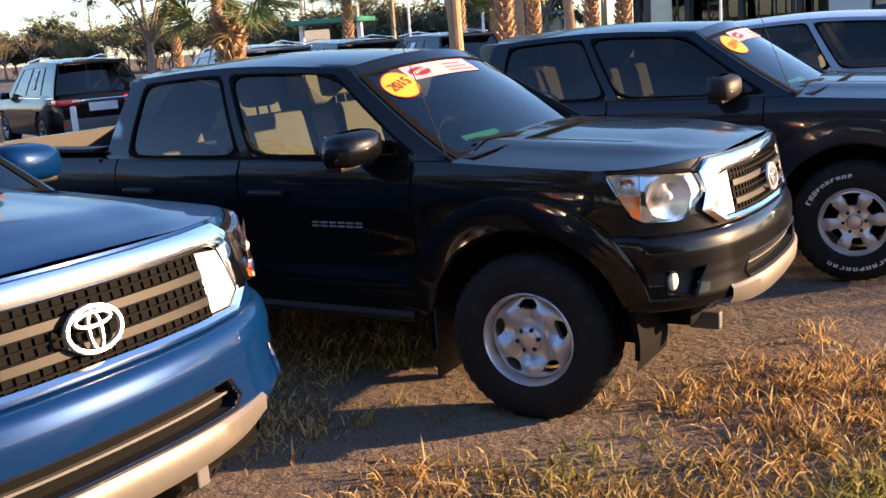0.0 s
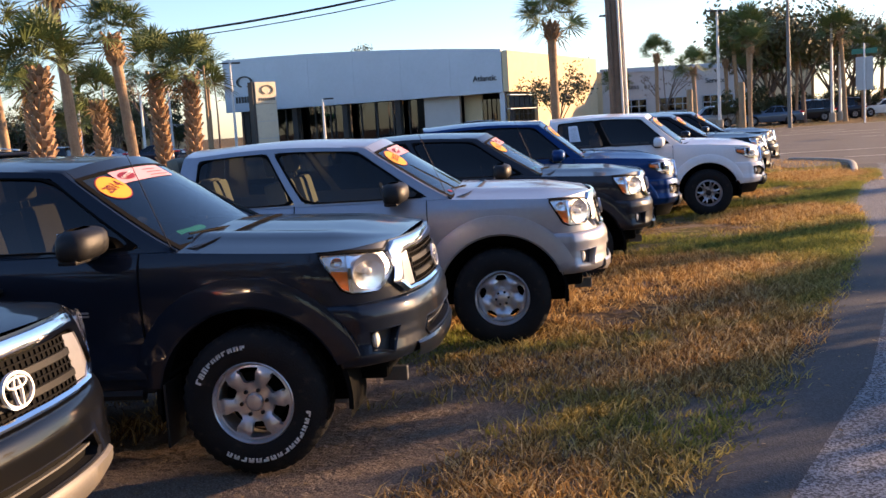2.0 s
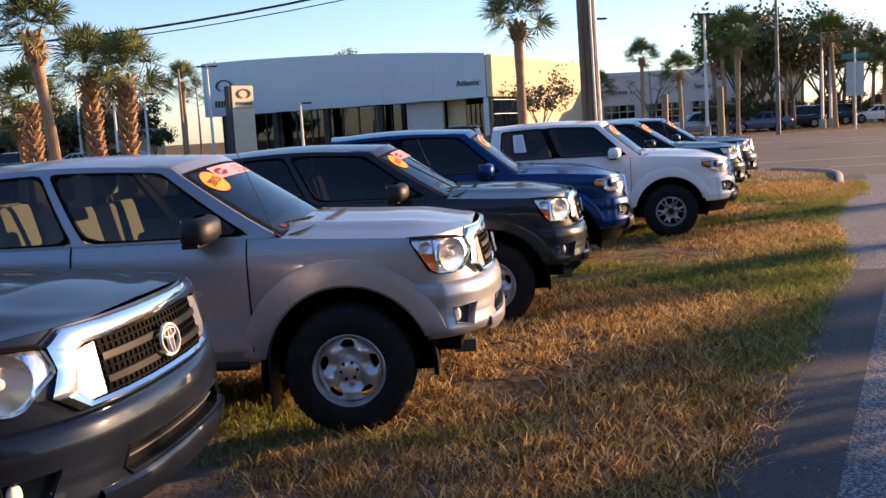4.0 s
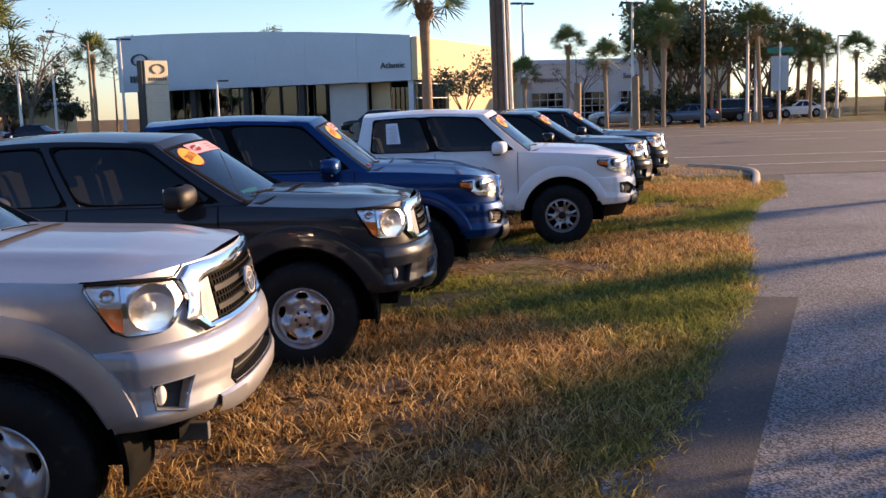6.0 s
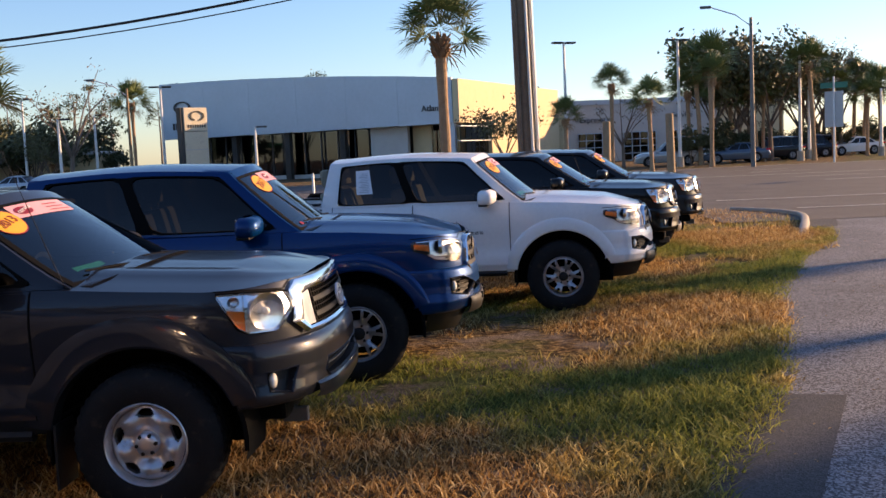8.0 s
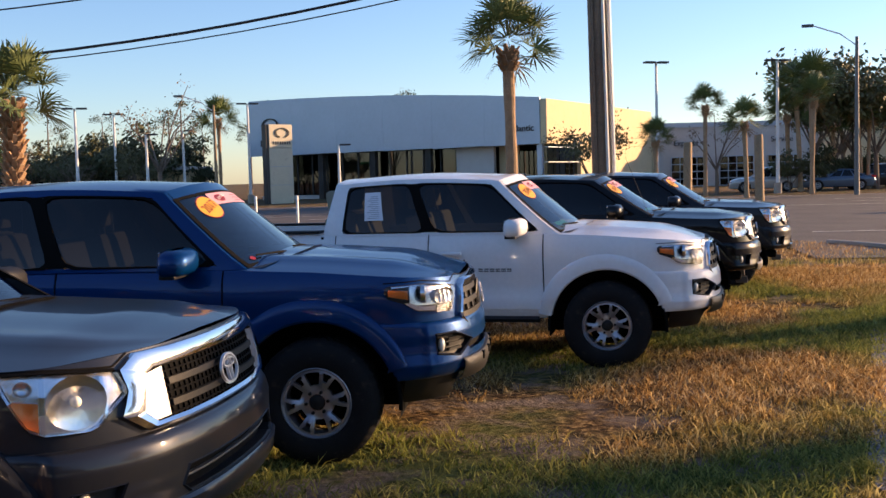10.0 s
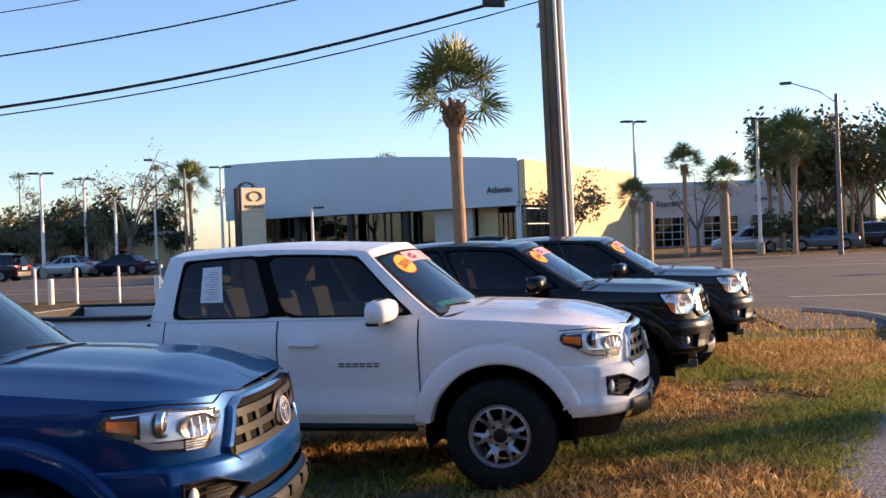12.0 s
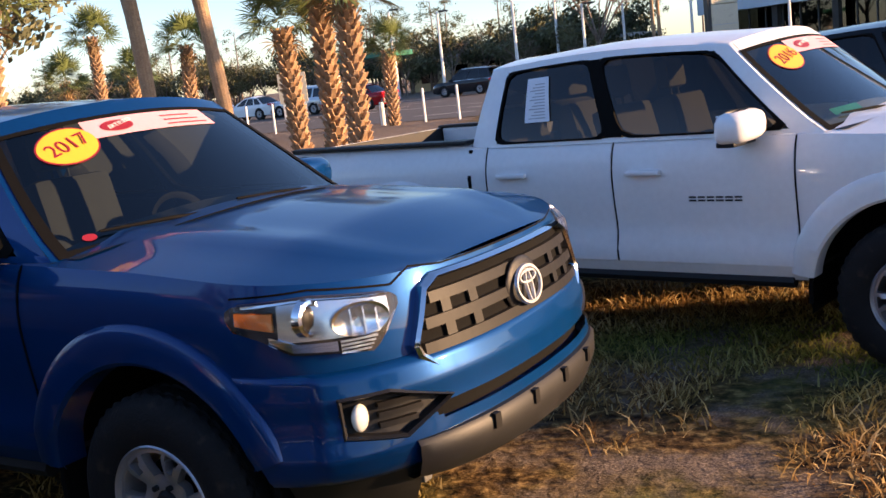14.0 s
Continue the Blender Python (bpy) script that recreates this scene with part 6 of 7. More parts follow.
def showroom():
    e = empty("showroom", pose(0, 0, 0), "car showroom with a curved pale metal fascia and dark glass front", "building")
    def P3(f, b, z):
        q = CL + ALONG * (LEN * f) + BACK * b
        return (q.x, q.y, z)
    def top(f):
        return 9.15 - 1.4 * f + 0.35 * 4 * f * (1 - f)
    # fascia in panels with fine joints
    n = 6
    for k in range(n):
        f0, f1 = k / n + 0.0002, (k + 1) / n - 0.0002
        bm = bmesh.new()
        fr = [P3(f0, 0, 4.05), P3(f1, 0, 4.1), P3(f1, 0, top(f1)), P3(f0, 0, top(f0))]
        bk = [P3(f0, 0.25, 4.05), P3(f1, 0.25, 4.1), P3(f1, 0.25, top(f1)), P3(f0, 0.25, top(f0))]
        vs = [bm.verts.new(p) for p in fr + bk]
        for q in ((0, 1, 2, 3), (7, 6, 5, 4), (0, 4, 5, 1), (3, 2, 6, 7), (1, 5, 6, 2), (0, 3, 7, 4)):
            bm.faces.new([vs[i] for i in q])
        bmesh.ops.recalc_face_normals(bm, faces=bm.faces)
        part("fascia_panel", bm, M["panel_white"], e)
    # soffit, roof and back box
    def block(name, f0, f1, b0, b1, z0, z1, material, label=""):
        bm = bmesh.new()
        vs = [bm.verts.new(P3(f, b, z)) for z in (z0, z1) for f, b in ((f0, b0), (f1, b0), (f1, b1), (f0, b1))]
        for q in ((3, 2, 1, 0), (4, 5, 6, 7), (0, 1, 5, 4), (1, 2, 6, 5), (2, 3, 7, 6), (3, 0, 4, 7)):
            bm.faces.new([vs[i] for i in q])
        bmesh.ops.recalc_face_normals(bm, faces=bm.faces)
        return part(name, bm, M[material], e, label)
    block("soffit", 0.0, 1.0, 0.26, 3.0, 4.1, 4.3, "stucco_grey")
    block("roof", 0.0, 1.0, 0.3, 24, 7.2, 7.4, "stucco_grey")
    # the wall's dark colour paints in the unlit depth behind the glass
    block("back_wall", 0.0, 0.98, 8.0, 8.3, 0, 7.1, "room_shade")
    block("side_wall", 1.002, 1.02, 0.0, 26.0, 4.1, 7.6, "stucco", "sunlit tan side wall")
    block("side_wall", 1.002, 1.02, 7.0, 26.0, 0, 4.08, "stucco")
    block("pier", 0.72, 0.84, 1.2, 1.6, 0, 4.08, "stucco_grey", "pale wall beside the entrance")
    block("plinth", 0.0, 0.72, 1.5, 1.9, 0, 0.35, "stucco_grey")
    block("entrance_wall", 0.84, 0.90, 2.2, 2.5, 0, 4.08, "stucco", "tan entrance wall")
    block("entrance_wall", 0.96, 1.0, 2.2, 2.5, 0, 4.08, "stucco")
    for k in range(12):
        f = 0.03 + 0.69 * k / 12
        block("glass_pane", f + 0.002, f + 0.055, 1.6, 1.63, 0.35, 4.08, "shop_glass")
        block("mullion", f - 0.003, f + 0.001, 1.52, 1.66, 0.35, 4.08, "sign_dark")
    # columns coloured dark, as if in the shade under the soffit
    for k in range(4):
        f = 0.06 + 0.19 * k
        block("column", f, f + 0.018, 0.5, 1.0, 0, 4.08, "room_shade")
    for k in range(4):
        block("entrance_pane", 0.90 + 0.015 * k + 0.002, 0.90 + 0.015 * k + 0.013, 2.3, 2.33, 0.1, 3.6, "shop_glass")
    block("door_post", 0.985, 1.0, 0.3, 0.7, 0, 4.08, "panel_white")
    for k in range(5):
        block("side_pane", 1.003, 1.01, 0.6 + 1.28 * k, 1.75 + 1.28 * k, 0.2, 4.0, "shop_glass")
        for z in (0.2, 1.4, 2.6, 3.8):
            block("side_mullion", 1.002, 1.016, 0.5 + 1.28 * k, 1.85 + 1.28 * k, z, z + 0.07, "panel_white")
    # name on the fascia
    q = P3(0.945, -0.05, 5.35)
    ang = math.degrees(math.atan2(ALONG.y, ALONG.x))
    lettering("sign_text", "Atlantic", 0.72, M["sign_dark"], e, pose(*q, 90, 0, ang), 0.04)
    # emblem and plain letter bars at the other end
    bm = bmesh.new()
    c = CL + ALONG * (LEN * 0.085) - BACK * 0.06
    rows = [[(c.x + ALONG.x * r * 1.5 * math.cos(t) - BACK.x * d, c.y + ALONG.y * r * 1.5 * math.cos(t) - BACK.y * d, 6.9 + r * 0.9 * math.sin(t)) for t in np.linspace(-1.2, 4.34, 28)] for r, d in ((0.62, 0), (0.62, 0.1), (0.50, 0.1), (0.50, 0))]
    grid(bm, rows)
    part("wall_emblem", bm, M["sign_dark"], e, "dark oval emblem")
    for k in range(8):
        f = 0.045 + 0.0115 * k
        block("wall_letter", f, f + 0.007, -0.08, 0.0, 4.9, 5.5, "sign_dark")
    return e


showroom()


def pylon():
    e = empty("pylon_sign", pose(18.9, 85.0, 0.0, 0, 0, 22) @ Matrix.Diagonal((1.0, 1.0, 1.16, 1)), "tan stone pylon sign with a dark emblem", "sign")
    part("pillar", boxed(-1.0, 1.0, -0.35, 0.35, 0, 3.6, 0.03), M["sign_stone"], e)
    for z in (1.2, 2.4):
        part("joint", boxed(-1.01, 1.01, -0.36, 0.36, z, z + 0.04), M["stucco_grey"], e)
    part("head", boxed(-1.0, 1.0, -0.37, 0.37, 3.62, 5.15, 0.04), M["sign_stone"], e)
    part("side_strip", boxed(-1.25, -1.0, -0.3, 0.3, 0, 5.15, 0.02), M["sign_dark"], e)
    bm = bmesh.new()
    rows = [[(0.1 + r * 1.5 * math.cos(t), -0.38 - d, 4.6 + r * 0.8 * math.sin(t)) for t in np.linspace(-1.2, 4.34, 24)] for r, d in ((0.42, 0), (0.42, 0.04), (0.32, 0.04), (0.32, 0))]
    grid(bm, rows)
    part("emblem", bm, M["sign_dark"], e)
    for k in range(8):
        x = -0.7 + 0.2 * k
        part("letter_bar", boxed(x, x + 0.1, -0.40, -0.37, 3.85, 4.05), M["sign_dark"], e)
    return e


pylon()


def service_bays():
    ang = math.degrees(math.atan2(ALONG.y, ALONG.x)) + 22
    e = empty("service_building", pose(56.5, 101.0, 0, 0, 0, ang + 10), "low tan service building with roll-up bay doors", "building")
    part("wall", boxed(0, 3.0, 0, 14, 0, 6.1, 0.02), M["stucco"], e)
    part("wall", boxed(3.01, 20, 0.5, 14, 0, 6.3, 0.02), M["stucco_grey"], e)
    part("wall", boxed(20.01, 27, -0.5, 14, 0, 7.4, 0.02), M["stucco"], e)
    part("parapet", boxed(2.9, 20.1, 0.3, 0.49, 6.0, 6.5), M["panel_white"], e)
    for x in (4.5, 9.5, 14.5):
        d = part("bay_door", boxed(x, x + 3.6, 0.40, 0.49, 0, 3.0), M["shop_glass"], e, "glazed roll-up door")
        for k in range(5):
            part("rail", boxed(x, x + 3.6, 0.34, 0.41, 0.0 + 0.74 * k, 0.08 + 0.74 * k), M["panel_white"], d)
        for k in range(5):
            part("stile", boxed(x + 0.88 * k, x + 0.88 * k + 0.07, 0.34, 0.41, 0, 3.0), M["panel_white"], d)
    lettering("sign_text", "Express", 0.8, M["sign_dark"], e, pose(6.0, 0.3, 4.4, 90, 0, 0), 0.03)
    lettering("sign_text", "Service", 0.8, M["sign_dark"], e, pose(16.0, 0.3, 4.6, 90, 0, 0), 0.03)


service_bays()


# ---- poles, lamps, signs, cables ----
def utility_pole():
    e = empty("utility_pole", pose(18.8, 29.5, 0, 0, -1.0, 0), "tall weathered wooden utility pole with conduits", "utility pole")
    bm = bmesh.new()
    tube(bm, [(0, 0, -0.2), (0, 0, 5), (0, 0, 11.5)], [0.25, 0.23, 0.20], 14)
    part("pole", bm, M["pole_wood"], e, "", 40)
    for a, r, mt in ((-0.55, 0.055, "white_metal"), (-0.2, 0.05, "pole_wood"), (-2.6, 0.06, "pole_wood"), (-1.5, 0.04, "white_metal")):
        bm = bmesh.new()
        tube(bm, [(0.29 * math.cos(a), 0.29 * math.sin(a), 0), (0.27 * math.cos(a), 0.27 * math.sin(a), 9)], r, 8)
        part("conduit", bm, M[mt], e)
    for z in (6.3, 7.6, 8.4):
        part("bracket", boxed(-0.30, 0.10, -0.05, 0.05, z, z + 0.08), M["satin_metal"], e)
    part("splice_box", boxed(-1.75, -1.25, -0.60, -0.48, 6.60, 6.78, 0.04), M["cable"], e)
    return e


utility_pole()


def cable(s0, z0, s1, z1, sag, r, n=34.6, label="black cable hung over the verge"):
    bm = bmesh.new()
    pts = []
    for k in range(29):
        f = k / 28
        p = across(n, s0 + (s1 - s0) * f)
        pts.append((p.x, p.y, z0 + (z1 - z0) * f - 4 * sag * f * (1 - f)))
    tube(bm, pts, r, 6)
    tagged(link("cable", bm, M["cable"], None), label, "cable")


cable(4.2, 7.15, -37, 7.6, 2.40, 0.035)
cable(4.2, 6.90, -37, 7.55, 2.40, 0.016)
cable(4.2, 8.35, -37, 8.7, 2.35, 0.02)
cable(4.2, 9.3, -37, 9.75, 2.3, 0.012)
cable(4.2, 6.9, 44, 10.5, 1.0, 0.02)
cable(4.2, 7.4, 44, 11.2, 1.0, 0.016)


def lot_lamp(x, y, h, arms=2, label="pale lot light on a slim pole"):
    e = empty("lot_lamp", pose(x, y, 0), label, "street lamp", "lot lamps")
    bm = bmesh.new()
    tube(bm, [(0, 0, -0.1), (0, 0, h)], [0.13, 0.08], 8)
    part("pole", bm, M["white_metal"], e, "", 40)
    bm = bmesh.new()
    tube(bm, [(0, 0, -0.1), (0, 0, 0.7)], 0.26, 12)
    part("footing", bm, M["concrete"], e, "", 40)
    for s in ((-1, 1) if arms == 2 else (1,)):
        part("lamp_head", boxed(*sorted((s * 0.1, s * 0.85)), -0.22, 0.22, h - 0.05, h + 0.07, 0.03), M["sign_dark"], e)


lot_lamp(41.0, 67.0, 8.7)
lot_lamp(48.4, 64.5, 8.6)
lot_lamp(17.2, 89.6, 7.9, 2)
for x, y, h in ((4.5, 84, 7.2), (9.3, 86, 5.4), (-1.5, 88, 6.2), (7.0, 95, 7.5), (12.3, 93, 6.0), (-6, 92, 7.0), (22.5, 80, 4.2), (57.5, 63.0, 7.5), (61, 66, 7.0), (66, 64, 5.0), (69.5, 66, 6.5)):
    lot_lamp(x, y, h, 2 if h > 7 else 1)


def cobra_lamp(x, y, h, turn, wood=False):
    e = empty("street_lamp", pose(x, y, 0, 0, 0, turn), "street light with a long curved arm on a tall pole", "street lamp", "street lamps")
    bm = bmesh.new()
    tube(bm, [(0, 0, -0.1), (0, 0, h)], [0.15, 0.09], 8)
    part("pole", bm, M["post_wood"] if wood else M["lamp_grey"], e, "", 40)
    bm = bmesh.new()
    tube(bm, [(0, 0, h - 0.5), (0.9, 0, h + 0.2), (2.4, 0, h + 0.75)], [0.05, 0.045, 0.04], 6)
    part("arm", bm, M["white_metal"], e)
    part("lamp_head", boxed(2.3, 2.95, -0.14, 0.14, h + 0.66, h + 0.82, 0.05), M["grey_plastic"], e)


cobra_lamp(47.4, 55.7, 8.9, 150)
cobra_lamp(14.1, 83.9, 7.4, 155, True)
cobra_lamp(-2.0, 62.0, 7.0, 150, True)


def bollard(s, r=0.045, h=1.2):
    p = across(43.6, s)
    e = empty("bollard", pose(p.x, p.y, 0), "white painted marker post on the verge", "post", "posts along the road")
    bm = bmesh.new()
    tube(bm, [(0, 0, -0.1), (0, 0, h - 0.03), (0, 0, h)], [r, r, r * 0.6], 8)
    part("post", bm, M["white_metal"], e, "", 40)


for k in range(23):
    bollard(-31.0 + 1.47 * k)
for s in (-9.8, -6.1, -15.2):
    bollard(s - 3, 0.09, 0.85)
bm = bmesh.new()
tube(bm, [(-6.5, 18.7, -0.1), (-6.5, 18.7, 0.88), (-6.5, 18.7, 0.90)], [0.055, 0.055, 0.04], 10)
tagged(link("marker_post", bm, M["white_metal"], None, "", 40), "short white post in front of a parked car", "post")


def wood_post(x, y, h, lean=0.0):
    e = empty("wooden_post", pose(x, y, 0, 0, lean, 0), "round weathered wooden post beyond the row", "post", "wooden posts")
    bm = bmesh.new()
    tube(bm, [(0, 0, -0.1), (0, 0, h - 0.02), (0, 0, h)], [0.095, 0.088, 0.075], 12)
    part("shaft", bm, M["post_wood"], e, "", 40)


wood_post(20.1, 25.0, 2.35, -1)
wood_post(19.0, 26.0, 2.25, 1)


def one_way():
    e = empty("road_sign", pose(43.6, 36.7, 0, 0, 0, 140), "dark one-way arrow sign on a white post", "sign")
    bm = bmesh.new()
    tube(bm, [(0, 0, -0.1), (0, 0, 2.5)], 0.04, 8)
    part("post", bm, M["white_metal"], e)
    part("board", boxed(-0.5, 0.5, -0.05, -0.04, 2.25, 2.60), M["sign_dark"], e)
    part("arrow", boxed(-0.42, 0.42, -0.06, -0.05, 2.36, 2.49), M["letter_white"], e, "white arrow bar")


one_way()


def street_sign():
    e = empty("street_name_sign", pose(53.4, 55.4, 0, 0, 0, 130), "green street name blade and pale notice on a white post", "sign")
    bm = bmesh.new()
    tube(bm, [(0, 0, -0.1), (0, 0, 5.3)], 0.06, 8)
    part("post", bm, M["white_metal"], e)
    part("blade", boxed(-0.8, 0.8, -0.08, -0.06, 4.6, 4.95), M["sign_green"], e, "green name blade")
    part("notice", boxed(-0.55, 0.55, -0.08, -0.06, 2.2, 4.4), M["stucco_grey"], e, "pale notice board")


street_sign()
e = empty("board_sign", pose(-7.1, 67.3, 0, 0, 0, 10), "small cream board sign across the highway", "sign")
part("board", boxed(-0.8, 0.8, -0.06, 0.06, 0.9, 2.6), M["sign_stone"], e)
for x in (-0.6, 0.6):
    part("leg", boxed(x - 0.06, x + 0.06, -0.05, 0.05, 0, 0.9), M["white_metal"], e)
e = empty("fuel_canopy", pose(-8.5, 92, 0, 0, 0, -20), "low station canopy with a green band", "canopy")
part("canopy_roof", boxed(-3.5, 3.5, -2, 2, 3.4, 3.8, 0.05), M["sign_green"], e, "green canopy band")
for x in (-2.8, 2.8):
    part("column", boxed(x - 0.2, x + 0.2, -0.2, 0.2, 0, 3.4), M["white_metal"], e)
e = empty("low_shop", pose(2, 108, 0, 0, 0, -25), "long low sunlit shop behind the trees", "building")
part("wall", boxed(-12, 12, 0, 6, 0, 3.0), M["stucco"], e)
part("roof", boxed(-12.3, 12.3, -0.3, 6.3, 3.0, 3.3), M["stucco_grey"], e)
for k in range(6):
    part("window", boxed(-10.5 + 3.6 * k, -8.5 + 3.6 * k, -0.05, -0.01, 0.8, 2.3), M["shop_glass"], e)


# ---- parked cars ----
def car(x, y, turn, paint_key, label, tall=True, sheet=False, z=0.0):
    """A family car: x to its nose, origin under its middle."""
    e = empty("suv" if tall else "sedan", pose(x, y, z, 0, 0, turn), label, "car", "parked cars")
    H, Wd = (1.73, 0.96) if tall else (1.46, 0.91)
    P = M[paint_key]
    def prof(xx):
        """Waist height and lower edge."""
        return float(np.interp(xx, [-2.42, -2.35, -2.2, -1.0, 0.9, 1.9, 2.3, 2.42], [0.80, 0.98, 1.08, 1.06, 1.02, 0.95, 0.82, 0.62] if tall else [0.70, 0.90, 0.98, 0.94, 0.92, 0.82, 0.70, 0.55]))
    bm = bmesh.new()
    xs = np.linspace(-2.42, 2.42, 45)
    for s in (1, -1):
        rows = []
        for f in np.linspace(0, 1, 9):
            row = []
            for xx in xs:
                w = Wd * (1 - 0.20 * max(0, (abs(xx) - 1.7) / 0.72) ** 2.2)
                zz = 0.28 + (prof(xx) - 0.28) * f
                y = w - 0.05 * (1 - f) ** 3 - 0.09 * max(0, f - 0.75) / 0.25 * 0.8
                q = [xx, s * y, zz]
                for ax in (-1.40, 1.42):
                    d = math.hypot(xx - ax, zz - 0.36)
                    if abs(d - 0.42) < 0.05:
                        q[0], q[2] = ax + (xx - ax) * 0.42 / d, 0.36 + (zz - 0.36) * 0.42 / d
                row.append(tuple(q))
            rows.append(row)
        vs = [[bm.verts.new(p) for p in r] for r in rows]
        for a, b in zip(vs, vs[1:]):
            for i in range(len(xs) - 1):
                c = (a[i].co + a[i + 1].co + b[i].co + b[i + 1].co) / 4
                if min(math.hypot(c.x - ax, c.z - 0.36) for ax in (-1.40, 1.42)) < 0.41:
                    continue
                bm.faces.new((a[i], a[i + 1], b[i + 1], b[i]))
    rows = []
    for xx in xs:
        w = Wd * (1 - 0.20 * max(0, (abs(xx) - 1.7) / 0.72) ** 2.2) - 0.075
        rows.append([(xx, w * q, prof(xx) + 0.05 * (1 - q * q)) for q in np.linspace(-1, 1, 11)])
    grid(bm, rows)
    for xe in (-2.42, 2.42):
        w = Wd * 0.80
        grid(bm, [[(xe + (0.03 if xe > 0 else -0.03) * (1 - q * q), (w - 0.02 * (1 - f)) * q, 0.28 + (prof(xe) - 0.28) * f) for q in np.linspace(-1, 1, 9)] for f in np.linspace(0, 1, 5)])
    bmesh.ops.remove_doubles(bm, verts=bm.verts, dist=0.003)
    bmesh.ops.recalc_face_normals(bm, faces=bm.faces)
    part("body", bm, P, e, "", 35)
    # glasshouse
    base = [(-2.30, 1.03), (1.05, 1.0)] if tall else [(-1.75, 0.94), (0.95, 0.92)]
    roof = [(-2.05, H - 0.06), (0.25, H - 0.06)] if tall else [(-1.05, H - 0.05), (0.05, H - 0.05)]
    def side(p, h, s, off=0.0):
        xb = base[0][0] + (base[1][0] - base[0][0]) * p
        xr = roof[0][0] + (roof[1][0] - roof[0][0]) * p
        zb = base[0][1] + (base[1][1] - base[0][1]) * p
        zr = roof[0][1] + (roof[1][1] - roof[0][1]) * p + 0.05 * math.sin(math.pi * p)
        return Vector((xb + (xr - xb) * h, s * (Wd - 0.08 - (0.22 if tall else 0.24) * h ** 1.2 + off), zb + (zr - zb) * h))
    bm = bmesh.new()
    for s in (1, -1):
        ps, hs = [0, 0.05, 0.27, 0.31, 0.60, 0.63, 0.90, 1.0], [0, 0.08, 0.45, 0.86, 1.0]
        vs = [[bm.verts.new(side(p, h, s)) for p in ps] for h in hs]
        for j in range(4):
            for i in range(7):
                if j in (1, 2) and i in (1, 3, 5):
                    continue
                bm.faces.new((vs[j][i], vs[j][i + 1], vs[j + 1][i + 1], vs[j + 1][i]))
    grid(bm, [[(side(p, 1, 1).x, side(p, 1, 1).y * q, side(p, 1, 1).z + 0.045 * (1 - q * q)) for q in np.linspace(-1, 1, 9)] for p in np.linspace(0, 1, 10)])
    bmesh.ops.remove_doubles(bm, verts=bm.verts, dist=0.003)
    bmesh.ops.recalc_face_normals(bm, faces=bm.faces)
    part("roof", bm, P, e, "", 40)
    for s in (1, -1):
        for p0, p1 in ((0.05, 0.27), (0.31, 0.60), (0.63, 0.90)):
            bm = bmesh.new()
            ends = (p0, p1) if s < 0 else (p1, p0)
            grid(bm, [[side(p, h, s, -0.012) for p in np.linspace(*ends, 4)] for h in (0.08, 0.45, 0.86)])
            part("window", bm, M["glass_dark"], e)
            if sheet and p0 == 0.31:
                bm = bmesh.new()
                grid(bm, [[side(p, h, s, 0.004) for p in (0.42, 0.50)] for h in (0.25, 0.80)])
                part("price_sheet", bm, M["paper"], e, "white printed sheet")
        bm = bmesh.new()
        tube(bm, [side(0.06, 1.0, s, -0.06) + Vector((0, 0, 0.05)), side(0.5, 1.0, s, -0.06) + Vector((0, 0, 0.08)), side(0.9, 1.0, s, -0.06) + Vector((0, 0, 0.05))], 0.018, 6)
        if tall:
            part("roof_rail", bm, M["satin_metal"], e)
        else:
            bm.free()
        bm = boxed(0.72, 0.88, *sorted((s * 0.90, s * 1.10)), 1.0, 1.15, 0.04)
        part("door_mirror", bm, P, e, "", 40)
        bm = bmesh.new()
        tube(bm, [(-2.3, s * (Wd - 0.07), 1.02), (0, s * (Wd - 0.045), 1.03), (1.0, s * (Wd - 0.06), 1.01)], 0.010, 5)
        part("chrome_strip", bm, M["chrome"], e) if tall else bm.free()
    for k, (xe, pe) in enumerate(((0, 0.0), (1, 1.0))):
        bm = bmesh.new()
        grid(bm, [[(side(pe, h, 1).x + (0.02 if xe else -0.02) * (1 - q * q), (side(pe, h, 1).y - 0.05) * q, side(pe, h, 1).z + 0.03 * h * (1 - q * q)) for q in np.linspace(*((-1, 1) if xe else (1, -1)), 7)] for h in (0.08, 0.45, 0.90)])
        part("windscreen" if xe else "rear_window", bm, M["glass_clear"] if xe else M["glass_dark"], e)
    for s in (1, -1):
        y0, y1 = sorted((s * 0.42, s * (Wd * 0.93)))
        lamp = part("tail_lamp", boxed(-2.44, -2.10, y0, y1, 0.86, 1.0, 0.05), M["red_lens"], e, "red tail lamp")
        y0, y1 = sorted((s * 0.40, s * (Wd * 0.86)))
        part("headlight", boxed(2.12, 2.36, y0, y1, 0.66, 0.80, 0.05), M["lens_inner"], e)
        y0, y1 = sorted((s * 0.62, s * 0.80))
        part("reflector", boxed(-2.465, -2.44, y0, y1, 0.46, 0.56, 0.01), M["red_lens"], e)
    part("number_plate", boxed(-2.475, -2.455, -0.28, 0.28, 0.74, 0.90, 0.004), M["paper"], e, "white plate")
    part("chrome_bar", boxed(-2.47, -2.44, -0.60, 0.60, 0.92, 0.97, 0.01), M["chrome"], e)
    part("bumper", boxed(-2.47, -2.2, -0.78, 0.78, 0.32, 0.62, 0.06), M["grey_plastic"], e, "", 40)
    part("grille", boxed(2.36, 2.47, -0.45, 0.45, 0.45, 0.72, 0.04), M["plastic"], e)
    part("spoiler", boxed(-2.32, -2.05, -0.62, 0.62, H - 0.09, H - 0.04, 0.02), P, e) if tall else None
